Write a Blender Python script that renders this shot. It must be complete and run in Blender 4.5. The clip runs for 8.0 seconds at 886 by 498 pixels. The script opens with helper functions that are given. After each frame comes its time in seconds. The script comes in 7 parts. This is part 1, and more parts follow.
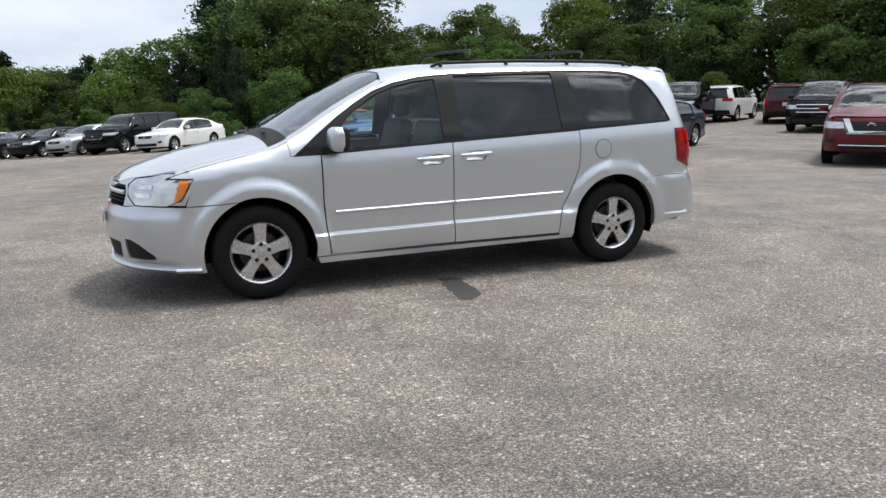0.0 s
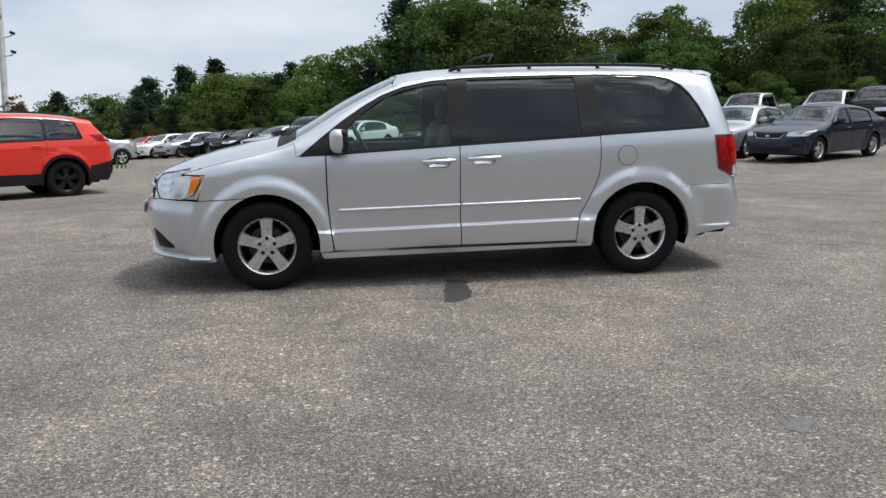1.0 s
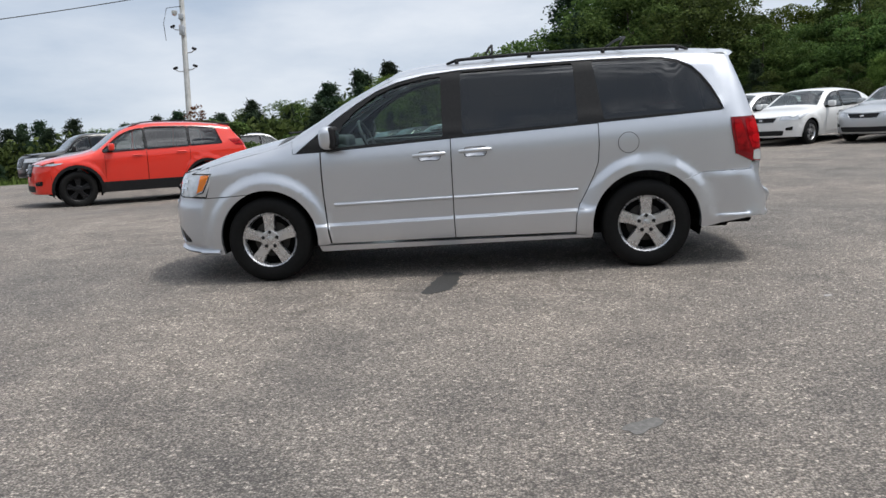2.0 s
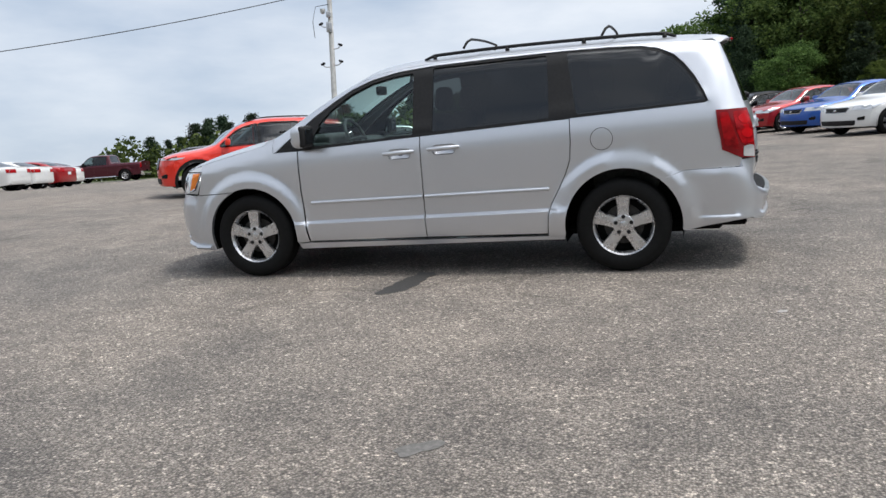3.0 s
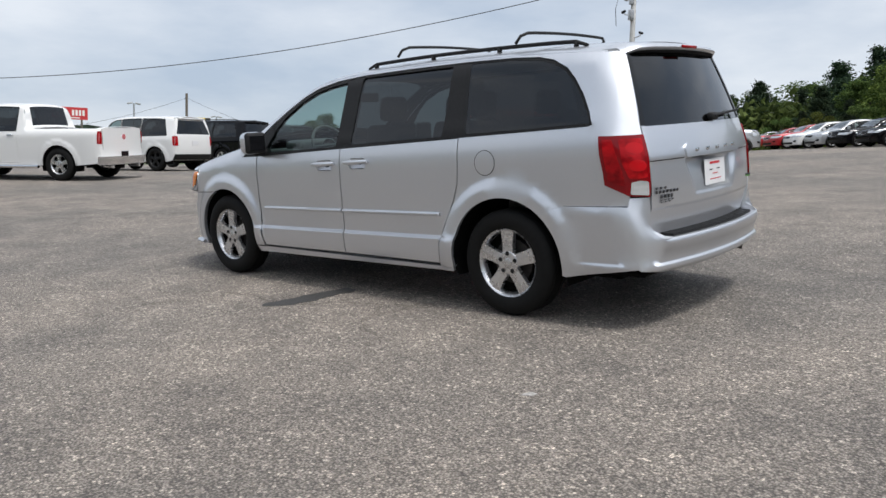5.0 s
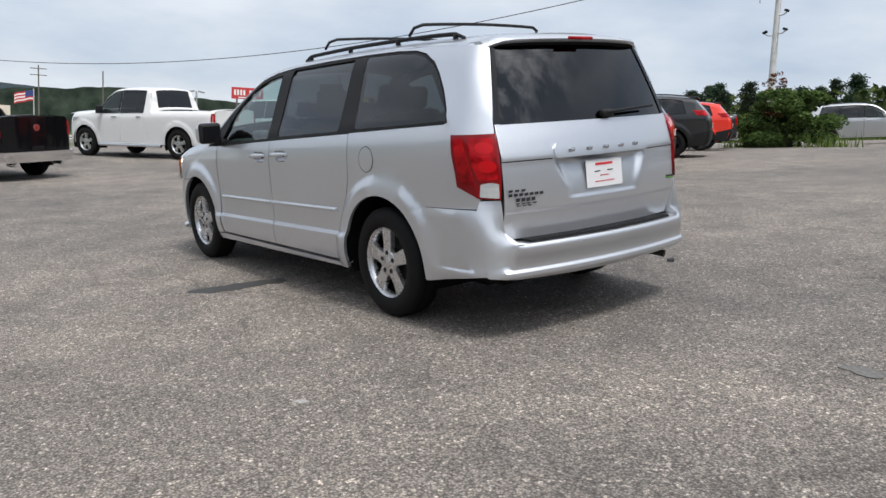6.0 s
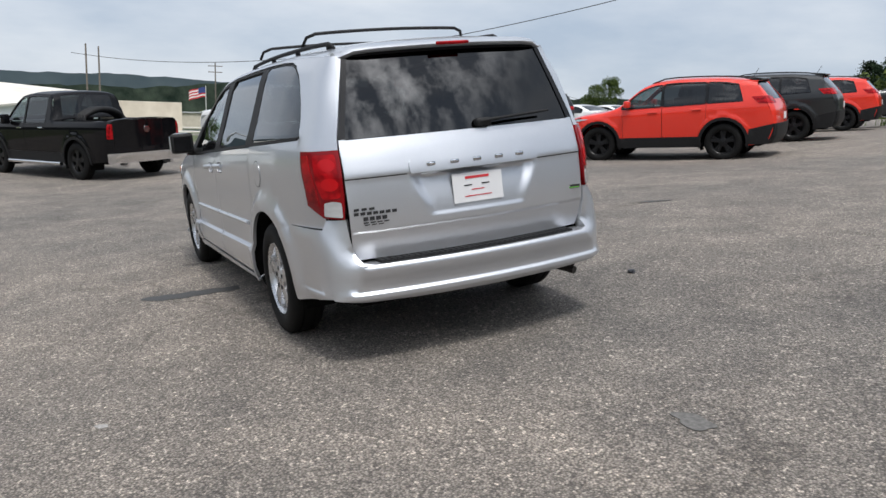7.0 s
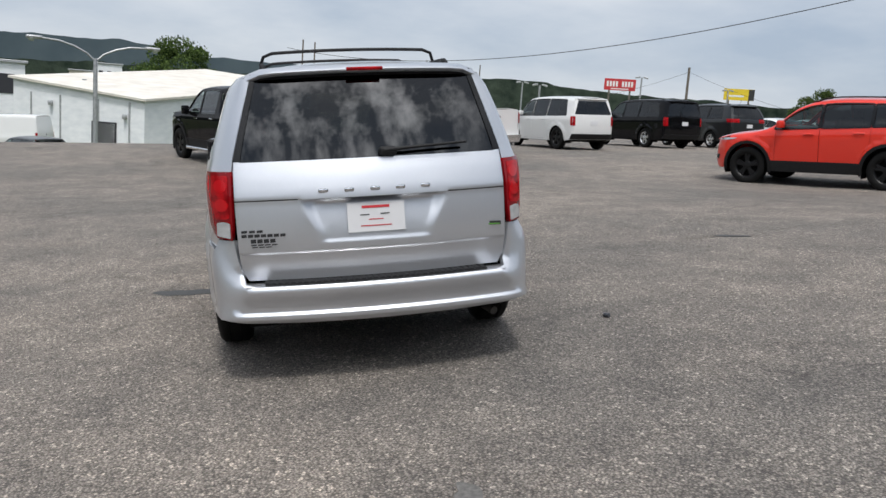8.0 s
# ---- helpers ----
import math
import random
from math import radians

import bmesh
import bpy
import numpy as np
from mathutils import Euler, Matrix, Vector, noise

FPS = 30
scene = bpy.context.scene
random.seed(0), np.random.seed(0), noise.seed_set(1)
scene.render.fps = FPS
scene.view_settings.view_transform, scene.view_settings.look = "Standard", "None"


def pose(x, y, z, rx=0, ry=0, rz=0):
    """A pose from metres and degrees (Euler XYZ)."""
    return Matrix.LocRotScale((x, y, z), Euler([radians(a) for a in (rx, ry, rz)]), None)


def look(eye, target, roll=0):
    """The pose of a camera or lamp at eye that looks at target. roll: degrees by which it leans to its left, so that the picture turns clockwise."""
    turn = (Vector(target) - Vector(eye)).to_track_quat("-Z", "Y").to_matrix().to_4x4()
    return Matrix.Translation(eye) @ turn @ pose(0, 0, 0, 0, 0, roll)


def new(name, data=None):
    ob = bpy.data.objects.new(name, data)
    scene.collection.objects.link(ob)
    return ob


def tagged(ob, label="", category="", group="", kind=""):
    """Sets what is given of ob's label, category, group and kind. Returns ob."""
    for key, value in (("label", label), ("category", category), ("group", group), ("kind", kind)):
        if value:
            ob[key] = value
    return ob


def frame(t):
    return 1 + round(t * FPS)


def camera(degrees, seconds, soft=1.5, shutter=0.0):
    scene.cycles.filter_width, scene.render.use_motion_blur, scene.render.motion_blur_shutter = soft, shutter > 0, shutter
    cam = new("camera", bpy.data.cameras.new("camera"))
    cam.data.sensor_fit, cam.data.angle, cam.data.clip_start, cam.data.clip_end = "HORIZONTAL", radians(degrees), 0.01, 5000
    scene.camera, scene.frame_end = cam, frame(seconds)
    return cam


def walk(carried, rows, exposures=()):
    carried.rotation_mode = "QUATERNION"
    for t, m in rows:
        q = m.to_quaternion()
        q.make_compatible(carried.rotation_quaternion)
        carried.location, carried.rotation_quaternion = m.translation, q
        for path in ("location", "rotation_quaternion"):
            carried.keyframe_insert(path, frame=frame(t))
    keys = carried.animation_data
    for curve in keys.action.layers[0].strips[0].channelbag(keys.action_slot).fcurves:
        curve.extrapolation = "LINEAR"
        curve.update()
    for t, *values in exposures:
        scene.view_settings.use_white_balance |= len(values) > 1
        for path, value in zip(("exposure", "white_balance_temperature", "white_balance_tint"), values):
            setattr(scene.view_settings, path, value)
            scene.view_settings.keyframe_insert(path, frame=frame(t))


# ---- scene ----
cam = camera(57.3, 8.0)
# The lot is a plane that leans: it rises towards the woods. Its own frame is that of the van.
LEAN = 6.37
LOT = pose(0, 0, 0, LEAN, 0, 0)
PATH = [
    (0, (-2.595, -6.834, 1.465), (-1.828, -5.024, 1.094), -0.8),
    (0.5, (-1.901, -7.122, 1.46), (-1.359, -5.232, 1.093), -0.8),
    (1, (-1.178, -7.33, 1.444), (-0.864, -5.387, 1.089), -0.6),
    (1.5, (-0.412, -7.447, 1.412), (-0.33, -5.48, 1.059), -1.9),
    (2.0, (0.375, -7.452, 1.381), (0.23, -5.489, 1.029), -3.2),
    (2.5, (1.164, -7.327, 1.349), (0.803, -5.391, 0.999), -4.5),
    (3, (1.934, -7.051, 1.337), (1.375, -5.163, 0.987), -4.3),
    (3.5, (2.664, -6.69, 1.33), (1.932, -4.861, 0.985), -3.1),
    (4, (3.376, -6.245, 1.333), (2.452, -4.501, 1.007), -2.3),
    (4.5, (4.043, -5.711, 1.336), (2.924, -4.09, 1.007), -2.5),
    (5.0, (4.669, -5.1, 1.338), (3.366, -3.623, 1.007), -2.8),
    (5.5, (5.254, -4.426, 1.341), (3.796, -3.099, 1.007), -3.0),
    (6, (5.802, -3.701, 1.344), (4.233, -2.513, 0.986), -2.6),
    (6.5, (6.193, -2.932, 1.364), (4.53, -1.889, 0.982), -3.5),
    (7, (6.5, -2.123, 1.396), (4.725, -1.281, 1.024), -4.7),
    (7.5, (6.778, -1.33, 1.433), (4.914, -0.702, 1.068), -4.4),
    (8, (6.892, -0.493, 1.448), (4.959, -0.113, 1.106), -2.3),
]
walk(cam, [(t, LOT @ look(eye, target, roll)) for t, eye, target, roll in PATH],
     [(0, .24), (0.5, .21), (1, .0), (2.5, .06), (3.5, .15), (4, .10), (5.5, .0), (6.5, .10), (7, -.04), (7.5, .0), (8, -.16)])

# ---- light ----
SUN_EL, SUN_AZ = 66.0, -12.0      # degrees; azimuth from +x towards +y
world = bpy.data.worlds.new("sky")
scene.world = world
world.use_nodes = True
wt = world.node_tree
wn = wt.nodes
bg = wn["Background"]
sky = wn.new("ShaderNodeTexSky")
sky.sky_type, sky.sun_disc = "NISHITA", False
sky.sun_elevation, sky.sun_rotation = radians(SUN_EL), radians(90 - SUN_AZ)
sky.dust_density, sky.air_density = 2.0, 1.0
co = wn.new("ShaderNodeTexCoord")
mp = wn.new("ShaderNodeMapping")
mp.inputs["Scale"].default_value = (1.0, 1.0, 3.2)
wt.links.new(co.outputs["Generated"], mp.inputs["Vector"])
n1 = wn.new("ShaderNodeTexNoise")
n1.inputs["Scale"].default_value, n1.inputs["Detail"].default_value, n1.inputs["Roughness"].default_value = 2.2, 7, 0.55
wt.links.new(mp.outputs["Vector"], n1.inputs["Vector"])
r1 = wn.new("ShaderNodeValToRGB")
r1.color_ramp.elements[0].position, r1.color_ramp.elements[0].color = 0.36, (0.46, 0.545, 0.67, 1)
r1.color_ramp.elements[1].position, r1.color_ramp.elements[1].color = 0.66, (0.81, 0.85, 0.91, 1)
wt.links.new(n1.outputs["Fac"], r1.inputs["Fac"])
sc = wn.new("ShaderNodeVectorMath")
sc.operation = "SCALE"
sc.inputs["Scale"].default_value = 0.09
wt.links.new(sky.outputs["Color"], sc.inputs[0])
mixc = wn.new("ShaderNodeMix")
mixc.data_type = "RGBA"
mixc.inputs["Factor"].default_value = 0.8
wt.links.new(sc.outputs["Vector"], mixc.inputs["A"])
wt.links.new(r1.outputs["Color"], mixc.inputs["B"])
# the veiled sun brightens the thin cloud about it
SUN_WAY = Vector((math.cos(radians(SUN_EL)) * math.cos(radians(SUN_AZ)), math.cos(radians(SUN_EL)) * math.sin(radians(SUN_AZ)), math.sin(radians(SUN_EL))))
dt = wn.new("ShaderNodeVectorMath")
dt.operation = "DOT_PRODUCT"
dt.inputs[1].default_value = SUN_WAY
wt.links.new(co.outputs["Generated"], dt.inputs[0])
halo = wn.new("ShaderNodeMapRange")
halo.interpolation_type = "SMOOTHSTEP"
for k_, v_ in (("From Min", 0.62), ("From Max", 1.0), ("To Min", 0.0), ("To Max", 2.7)):
    halo.inputs[k_].default_value = v_
wt.links.new(dt.outputs["Value"], halo.inputs["Value"])
n2 = wn.new("ShaderNodeTexNoise")
n2.inputs["Scale"].default_value, n2.inputs["Detail"].default_value, n2.inputs["Roughness"].default_value = 6.5, 8, 0.62
wt.links.new(co.outputs["Generated"], n2.inputs["Vector"])
veil = wn.new("ShaderNodeMapRange")
for k_, v_ in (("From Min", 0.45), ("From Max", 0.66), ("To Min", 0.0), ("To Max", 1.7)):
    veil.inputs[k_].default_value = v_
wt.links.new(n2.outputs["Fac"], veil.inputs["Value"])
mh_ = wn.new("ShaderNodeMath")
mh_.operation = "MULTIPLY"
wt.links.new(halo.outputs["Result"], mh_.inputs[0])
wt.links.new(veil.outputs["Result"], mh_.inputs[1])
hc = wn.new("ShaderNodeVectorMath")
hc.operation = "SCALE"
hc.inputs[0].default_value = (1.0, 0.99, 0.98)
wt.links.new(mh_.outputs[0], hc.inputs["Scale"])
sm = wn.new("ShaderNodeVectorMath")
wt.links.new(mixc.outputs["Result"], sm.inputs[0])
wt.links.new(hc.outputs["Vector"], sm.inputs[1])
wt.links.new(sm.outputs["Vector"], bg.inputs["Color"])
bg.inputs["Strength"].default_value = 1.12

sun = new("sun", bpy.data.lights.new("sun", "SUN"))
sun.data.energy, sun.data.angle, sun.data.color = 2.6, radians(9), (1.0, 0.98, 0.95)
sun.matrix_world = look(SUN_WAY * 60, (0, 0, 0))

# ---- materials ----
def material(name, colour, rough=0.5, metal=0.0, coat=0.0, spec=0.5):
    m = bpy.data.materials.new(name)
    m.use_nodes = True
    b = m.node_tree.nodes["Principled BSDF"]
    b.inputs["Base Color"].default_value = (*colour, 1)
    b.inputs["Roughness"].default_value, b.inputs["Metallic"].default_value = rough, metal
    b.inputs["Coat Weight"].default_value, b.inputs["Coat Roughness"].default_value = coat, 0.04
    b.inputs["Specular IOR Level"].default_value = spec
    return m


def noisy(m, scale, low, high, detail=4, where="Object", bump=0.0, rough=None, stretch=(1, 1, 1), lo=0.3, hi=0.7):
    """Base colour from low to high by a noise at that scale (1/m), with relief and gloss that follow it."""
    t = m.node_tree
    b = t.nodes["Principled BSDF"]
    c, mpn, n, r = (t.nodes.new(k) for k in ("ShaderNodeTexCoord", "ShaderNodeMapping", "ShaderNodeTexNoise", "ShaderNodeValToRGB"))
    mpn.inputs["Scale"].default_value = stretch
    t.links.new(c.outputs[where], mpn.inputs["Vector"])
    t.links.new(mpn.outputs["Vector"], n.inputs["Vector"])
    n.inputs["Scale"].default_value, n.inputs["Detail"].default_value = scale, detail
    r.color_ramp.elements[0].position, r.color_ramp.elements[1].position = lo, hi
    r.color_ramp.elements[0].color, r.color_ramp.elements[1].color = (*low, 1), (*high, 1)
    t.links.new(n.outputs["Fac"], r.inputs["Fac"])
    t.links.new(r.outputs["Color"], b.inputs["Base Color"])
    if bump:
        bn = t.nodes.new("ShaderNodeBump")
        bn.inputs["Strength"].default_value, bn.inputs["Distance"].default_value = 0.5, bump
        t.links.new(n.outputs["Fac"], bn.inputs["Height"])
        t.links.new(bn.outputs["Normal"], b.inputs["Normal"])
    if rough:
        mr = t.nodes.new("ShaderNodeMapRange")
        mr.inputs["To Min"].default_value, mr.inputs["To Max"].default_value = rough
        t.links.new(n.outputs["Fac"], mr.inputs["Value"])
        t.links.new(mr.outputs["Result"], b.inputs["Roughness"])
    return m


def paint(name, colour, metal=0.0, rough=0.35, dust=0.015, coat=1.0, spec=0.2):
    """Car paint under clear lacquer, with metal flakes and a thin uneven film of dust."""
    m = material(name, colour, rough, metal, coat, spec)
    t = m.node_tree
    b = t.nodes["Principled BSDF"]
    c, n, r, fl, fr = (t.nodes.new(k) for k in ("ShaderNodeTexCoord", "ShaderNodeTexNoise", "ShaderNodeMix", "ShaderNodeTexNoise", "ShaderNodeMix"))
    t.links.new(c.outputs["Object"], n.inputs["Vector"])
    t.links.new(c.outputs["Object"], fl.inputs["Vector"])
    n.inputs["Scale"].default_value, n.inputs["Detail"].default_value = 3.0, 6
    fl.inputs["Scale"].default_value, fl.inputs["Detail"].default_value = 420.0, 1
    fr.data_type = r.data_type = "RGBA"
    fr.inputs["A"].default_value = (*[v * 0.86 for v in colour], 1)
    fr.inputs["B"].default_value = (*[min(1, v * 1.1) for v in colour], 1)
    t.links.new(fl.outputs["Fac"], fr.inputs["Factor"])
    s = t.nodes.new("ShaderNodeMath")
    s.operation = "MULTIPLY"
    s.inputs[1].default_value = dust * 2
    t.links.new(n.outputs["Fac"], s.inputs[0])
    t.links.new(s.outputs[0], r.inputs["Factor"])
    t.links.new(fr.outputs["Result"], r.inputs["A"])
    r.inputs["B"].default_value = (0.34, 0.31, 0.27, 1)
    t.links.new(r.outputs["Result"], b.inputs["Base Color"])
    mr = t.nodes.new("ShaderNodeMapRange")
    mr.inputs["To Min"].default_value, mr.inputs["To Max"].default_value = 0.02, 0.10
    t.links.new(n.outputs["Fac"], mr.inputs["Value"])
    t.links.new(mr.outputs["Result"], b.inputs["Coat Roughness"])
    return m


def pane(name, tint, ior=1.55):
    """A thin sheet of tinted glass: clear by its tint, glossy by its angle."""
    m = bpy.data.materials.new(name)
    m.use_nodes = True
    t = m.node_tree
    t.nodes.clear()
    out, mx, tr, gl, fr, pw, ma = (t.nodes.new(k) for k in ("ShaderNodeOutputMaterial", "ShaderNodeMixShader", "ShaderNodeBsdfTransparent", "ShaderNodeBsdfGlossy", "ShaderNodeLayerWeight", "ShaderNodeMath", "ShaderNodeMath"))
    tr.inputs["Color"].default_value = (*tint, 1)
    gl.inputs["Color"].default_value, gl.inputs["Roughness"].default_value = (0.95, 0.97, 1.0, 1), 0.015
    f0 = ((ior - 1) / (ior + 1)) ** 2
    fr.inputs["Blend"].default_value = 0.5
    pw.operation, ma.operation = "POWER", "MULTIPLY_ADD"
    pw.inputs[1].default_value = 4.5
    ma.inputs[1].default_value, ma.inputs[2].default_value = 1 - f0, f0
    t.links.new(fr.outputs["Facing"], pw.inputs[0])
    t.links.new(pw.outputs[0], ma.inputs[0])
    t.links.new(ma.outputs[0], mx.inputs["Fac"])
    t.links.new(tr.outputs["BSDF"], mx.inputs[1])
    t.links.new(gl.outputs["BSDF"], mx.inputs[2])
    t.links.new(mx.outputs["Shader"], out.inputs["Surface"])
    return m


SILVER = paint("silver_paint", (0.635, 0.652, 0.688), 0.82, 0.36, 0.01, 0.9, 0.5)
ORANGE = paint("orange_red_paint", (0.72, 0.030, 0.014), 0.0, 0.4, 0.012)
WHITE = paint("white_paint", (0.74, 0.74, 0.73), 0.0, 0.4, 0.02)
BLACK = paint("black_paint", (0.004, 0.004, 0.005), 0.0, 0.4, 0.003, 0.5, 0.0)
GREY = paint("granite_grey_paint", (0.030, 0.032, 0.034), 0.5, 0.35, 0.006, 0.6)
DUSK = paint("blue_grey_paint", (0.022, 0.027, 0.050), 0.5, 0.35, 0.006, 0.7)
MAROON = paint("maroon_paint", (0.07, 0.006, 0.014), 0.4, 0.35, 0.006, 0.7)
DEEPRED = paint("deep_red_paint", (0.10, 0.005, 0.010), 0.3, 0.4, 0.004, 0.5)
RED = paint("red_paint", (0.36, 0.015, 0.02), 0.3, 0.35)
BLUE = paint("blue_paint", (0.02, 0.10, 0.42), 0.5, 0.35)
STEEL = paint("light_silver_paint", (0.50, 0.51, 0.52), 0.75, 0.38)
PLASTIC = noisy(material("black_plastic", (0.02, 0.02, 0.02), 0.55, 0, 0, 0.25), 60, (0.007, 0.007, 0.0075), (0.015, 0.015, 0.016), rough=(0.5, 0.7))
GLOSSBLACK = material("gloss_black_trim", (0.006, 0.006, 0.007), 0.2, 0, 0, 0.35)
LINER = noisy(material("black_liner", (0.008, 0.008, 0.008), 0.9, 0, 0, 0.1), 8, (0.003, 0.003, 0.003), (0.007, 0.007, 0.007))
RUBBER = noisy(material("tyre_rubber", (0.018, 0.018, 0.018), 0.75, 0, 0, 0.2), 30, (0.004, 0.004, 0.004), (0.009, 0.0088, 0.0085), rough=(0.6, 0.85))
ALLOY = noisy(material("bright_alloy", (0.62, 0.62, 0.63), 0.28, 0.9), 20, (0.55, 0.55, 0.56), (0.68, 0.68, 0.69), rough=(0.2, 0.36))
DARKALLOY = material("black_alloy", (0.010, 0.010, 0.011), 0.35, 0.2, 0, 0.3)
CHROME = material("chrome", (0.75, 0.76, 0.78), 0.1, 1.0)
METAL = noisy(material("cast_iron", (0.06, 0.055, 0.05), 0.6, 0.5), 25, (0.03, 0.027, 0.025), (0.07, 0.065, 0.06))
REDLENS = noisy(material("red_lens", (0.50, 0.008, 0.012), 0.25, 0.0, 0.15, 0.15), 14, (0.16, 0.001, 0.003), (0.46, 0.006, 0.010), detail=2, stretch=(1, 1, 1.5))
DARKLENS = material("dark_red_lens", (0.20, 0.002, 0.005), 0.25, 0.0, 0.4, 0.2)
REDGLOW = material("bright_red_lens", (0.46, 0.006, 0.010), 0.2, 0.0, 0.2, 0.2)
CLEARLENS = noisy(material("clear_lens", (0.62, 0.63, 0.65), 0.15, 0.5, 1.0), 9, (0.50, 0.515, 0.53), (0.74, 0.755, 0.77), detail=2, stretch=(1, 1, 1.6))
AMBER = material("amber_lens", (0.85, 0.22, 0.015), 0.15, 0.0, 1.0)
GLASS_FRONT = pane("front_glass", (0.70, 0.84, 0.80), 1.52)
GLASS_SCREEN = pane("windscreen_glass", (0.50, 0.60, 0.59), 1.75)
GLASS_DARK = pane("privacy_glass", (0.075, 0.08, 0.084), 1.6)
GLASS_REAR = pane("rear_privacy_glass", (0.016, 0.017, 0.018), 1.62)
GLASS_CAR = pane("car_glass", (0.40, 0.46, 0.45), 1.6)
CLOTH = noisy(material("grey_cloth", (0.10, 0.10, 0.105), 0.9), 40, (0.075, 0.075, 0.08), (0.12, 0.12, 0.125))
CABIN = noisy(material("grey_cabin_plastic", (0.06, 0.06, 0.062), 0.7), 20, (0.06, 0.06, 0.062), (0.10, 0.10, 0.102))
SHEET = material("white_card", (0.66, 0.66, 0.67), 0.6)
BADGE = material("dark_badge", (0.06, 0.06, 0.065), 0.3, 0.6)
INKRED = material("red_ink", (0.55, 0.03, 0.04), 0.6)
INKBLACK = material("black_ink", (0.03, 0.03, 0.03), 0.6)


# ---- mesh tools ----
from mathutils.geometry import delaunay_2d_cdt


def thing(name, label, category, group="", kind="", m=None):
    """A thing of several parts: an empty at its base."""
    ob = new(name)
    ob.empty_display_size = 0.2
    if m is not None:
        ob.matrix_world = m
    return tagged(ob, label, category, group, kind)


def mesh_of(name, verts, faces, mat, smooth=True, normals=None):
    me = bpy.data.meshes.new(name)
    me.from_pydata([tuple(v) for v in verts], [], faces)
    for m in (mat if isinstance(mat, (list, tuple)) else [mat]):
        me.materials.append(m)
    if smooth:
        me.shade_smooth()
        if not normals:
            me.set_sharp_from_angle(angle=radians(62))
    if normals and any(n is not None for n in normals):
        me.update()
        me.normals_split_custom_set_from_vertices([tuple(n if n is not None else v.normal) for n, v in zip(normals, me.vertices)])
    return me


def part(name, data, mat, parent, label="", smooth=True, m=None):
    """One mesh object under its parent, from a bmesh, a mesh or (verts, faces)."""
    if isinstance(data, tuple):
        data = mesh_of(name, data[0], data[1], mat, smooth, data[2] if len(data) > 2 else None)
    elif isinstance(data, bmesh.types.BMesh):
        bm, data = data, bpy.data.meshes.new(name)
        bm.to_mesh(data)
        bm.free()
        data.materials.append(mat)
        if smooth:
            data.shade_smooth()
            data.set_sharp_from_angle(angle=radians(35))
    ob = new(name, data)
    ob.parent = parent
    if m is not None:
        ob.matrix_basis = m
    return tagged(ob, label)


def solo(name, data, mat, label, category, m=None, group="", kind="", smooth=True):
    ob = part(name, data, mat, None, "", smooth)
    if m is not None:
        ob.matrix_world = m
    return tagged(ob, label, category, group, kind)


def box(bm, size, m=Matrix(), bevel=0.0, seg=2):
    r = bmesh.ops.create_cube(bm, size=1, matrix=m @ Matrix.Diagonal((*size, 1)))
    if bevel:
        es = list({e for v in r["verts"] for e in v.link_edges})
        bmesh.ops.bevel(bm, geom=es, offset=bevel, segments=seg, affect="EDGES", profile=0.5)
    return bm


def boxed(size, m=Matrix(), bevel=0.0, seg=2):
    return box(bmesh.new(), size, m, bevel, seg)


def lathe(profile, seg=32, axis="y"):
    """Verts and faces of a profile of (radius, along) turned about an axis."""
    vs, fs = [], []
    for r, a in profile:
        for k in range(seg):
            w = 2 * math.pi * k / seg
            c, s = r * math.cos(w), r * math.sin(w)
            vs.append((c, a, s) if axis == "y" else (c, s, a))
    n = len(profile)
    for i in range(n - 1):
        for k in range(seg):
            a, b = i * seg + k, i * seg + (k + 1) % seg
            fs.append((a, b, b + seg, a + seg))
    return vs, fs


def tube(points, radius, seg=8, closed=False):
    """Verts and faces of a round bar along points; radius a number or one for each point."""
    pts = [Vector(p) for p in points]
    rs = [float(v) for v in (radius if isinstance(radius, (list, tuple)) else [radius] * len(pts))]
    vs, fs = [], []
    for i, p in enumerate(pts):
        d = (pts[min(i + 1, len(pts) - 1)] - pts[max(i - 1, 0)]).normalized()
        u = d.cross(Vector((0, 0, 1)) if abs(d.z) < 0.9 else Vector((1, 0, 0))).normalized()
        w = d.cross(u)
        for k in range(seg):
            a = 2 * math.pi * k / seg
            vs.append(p + rs[i] * (math.cos(a) * u + math.sin(a) * w))
    for i in range(len(pts) - 1):
        for k in range(seg):
            a, b = i * seg + k, i * seg + (k + 1) % seg
            fs.append((a, b, b + seg, a + seg))
    fs.append(tuple(range(seg))[::-1])
    fs.append(tuple(range((len(pts) - 1) * seg, len(pts) * seg)))
    return vs, fs


def joined(*pieces):
    vs, fs, ns = [], [], []
    for v, f, *n in pieces:
        k = len(vs)
        vs += [Vector(p) for p in v]
        fs += [tuple(i + k for i in q) for q in f]
        ns += n[0] if n else [None] * len(v)
    return vs, fs, ns


def moved(piece, m):
    return [m @ Vector(v) for v in piece[0]], piece[1]


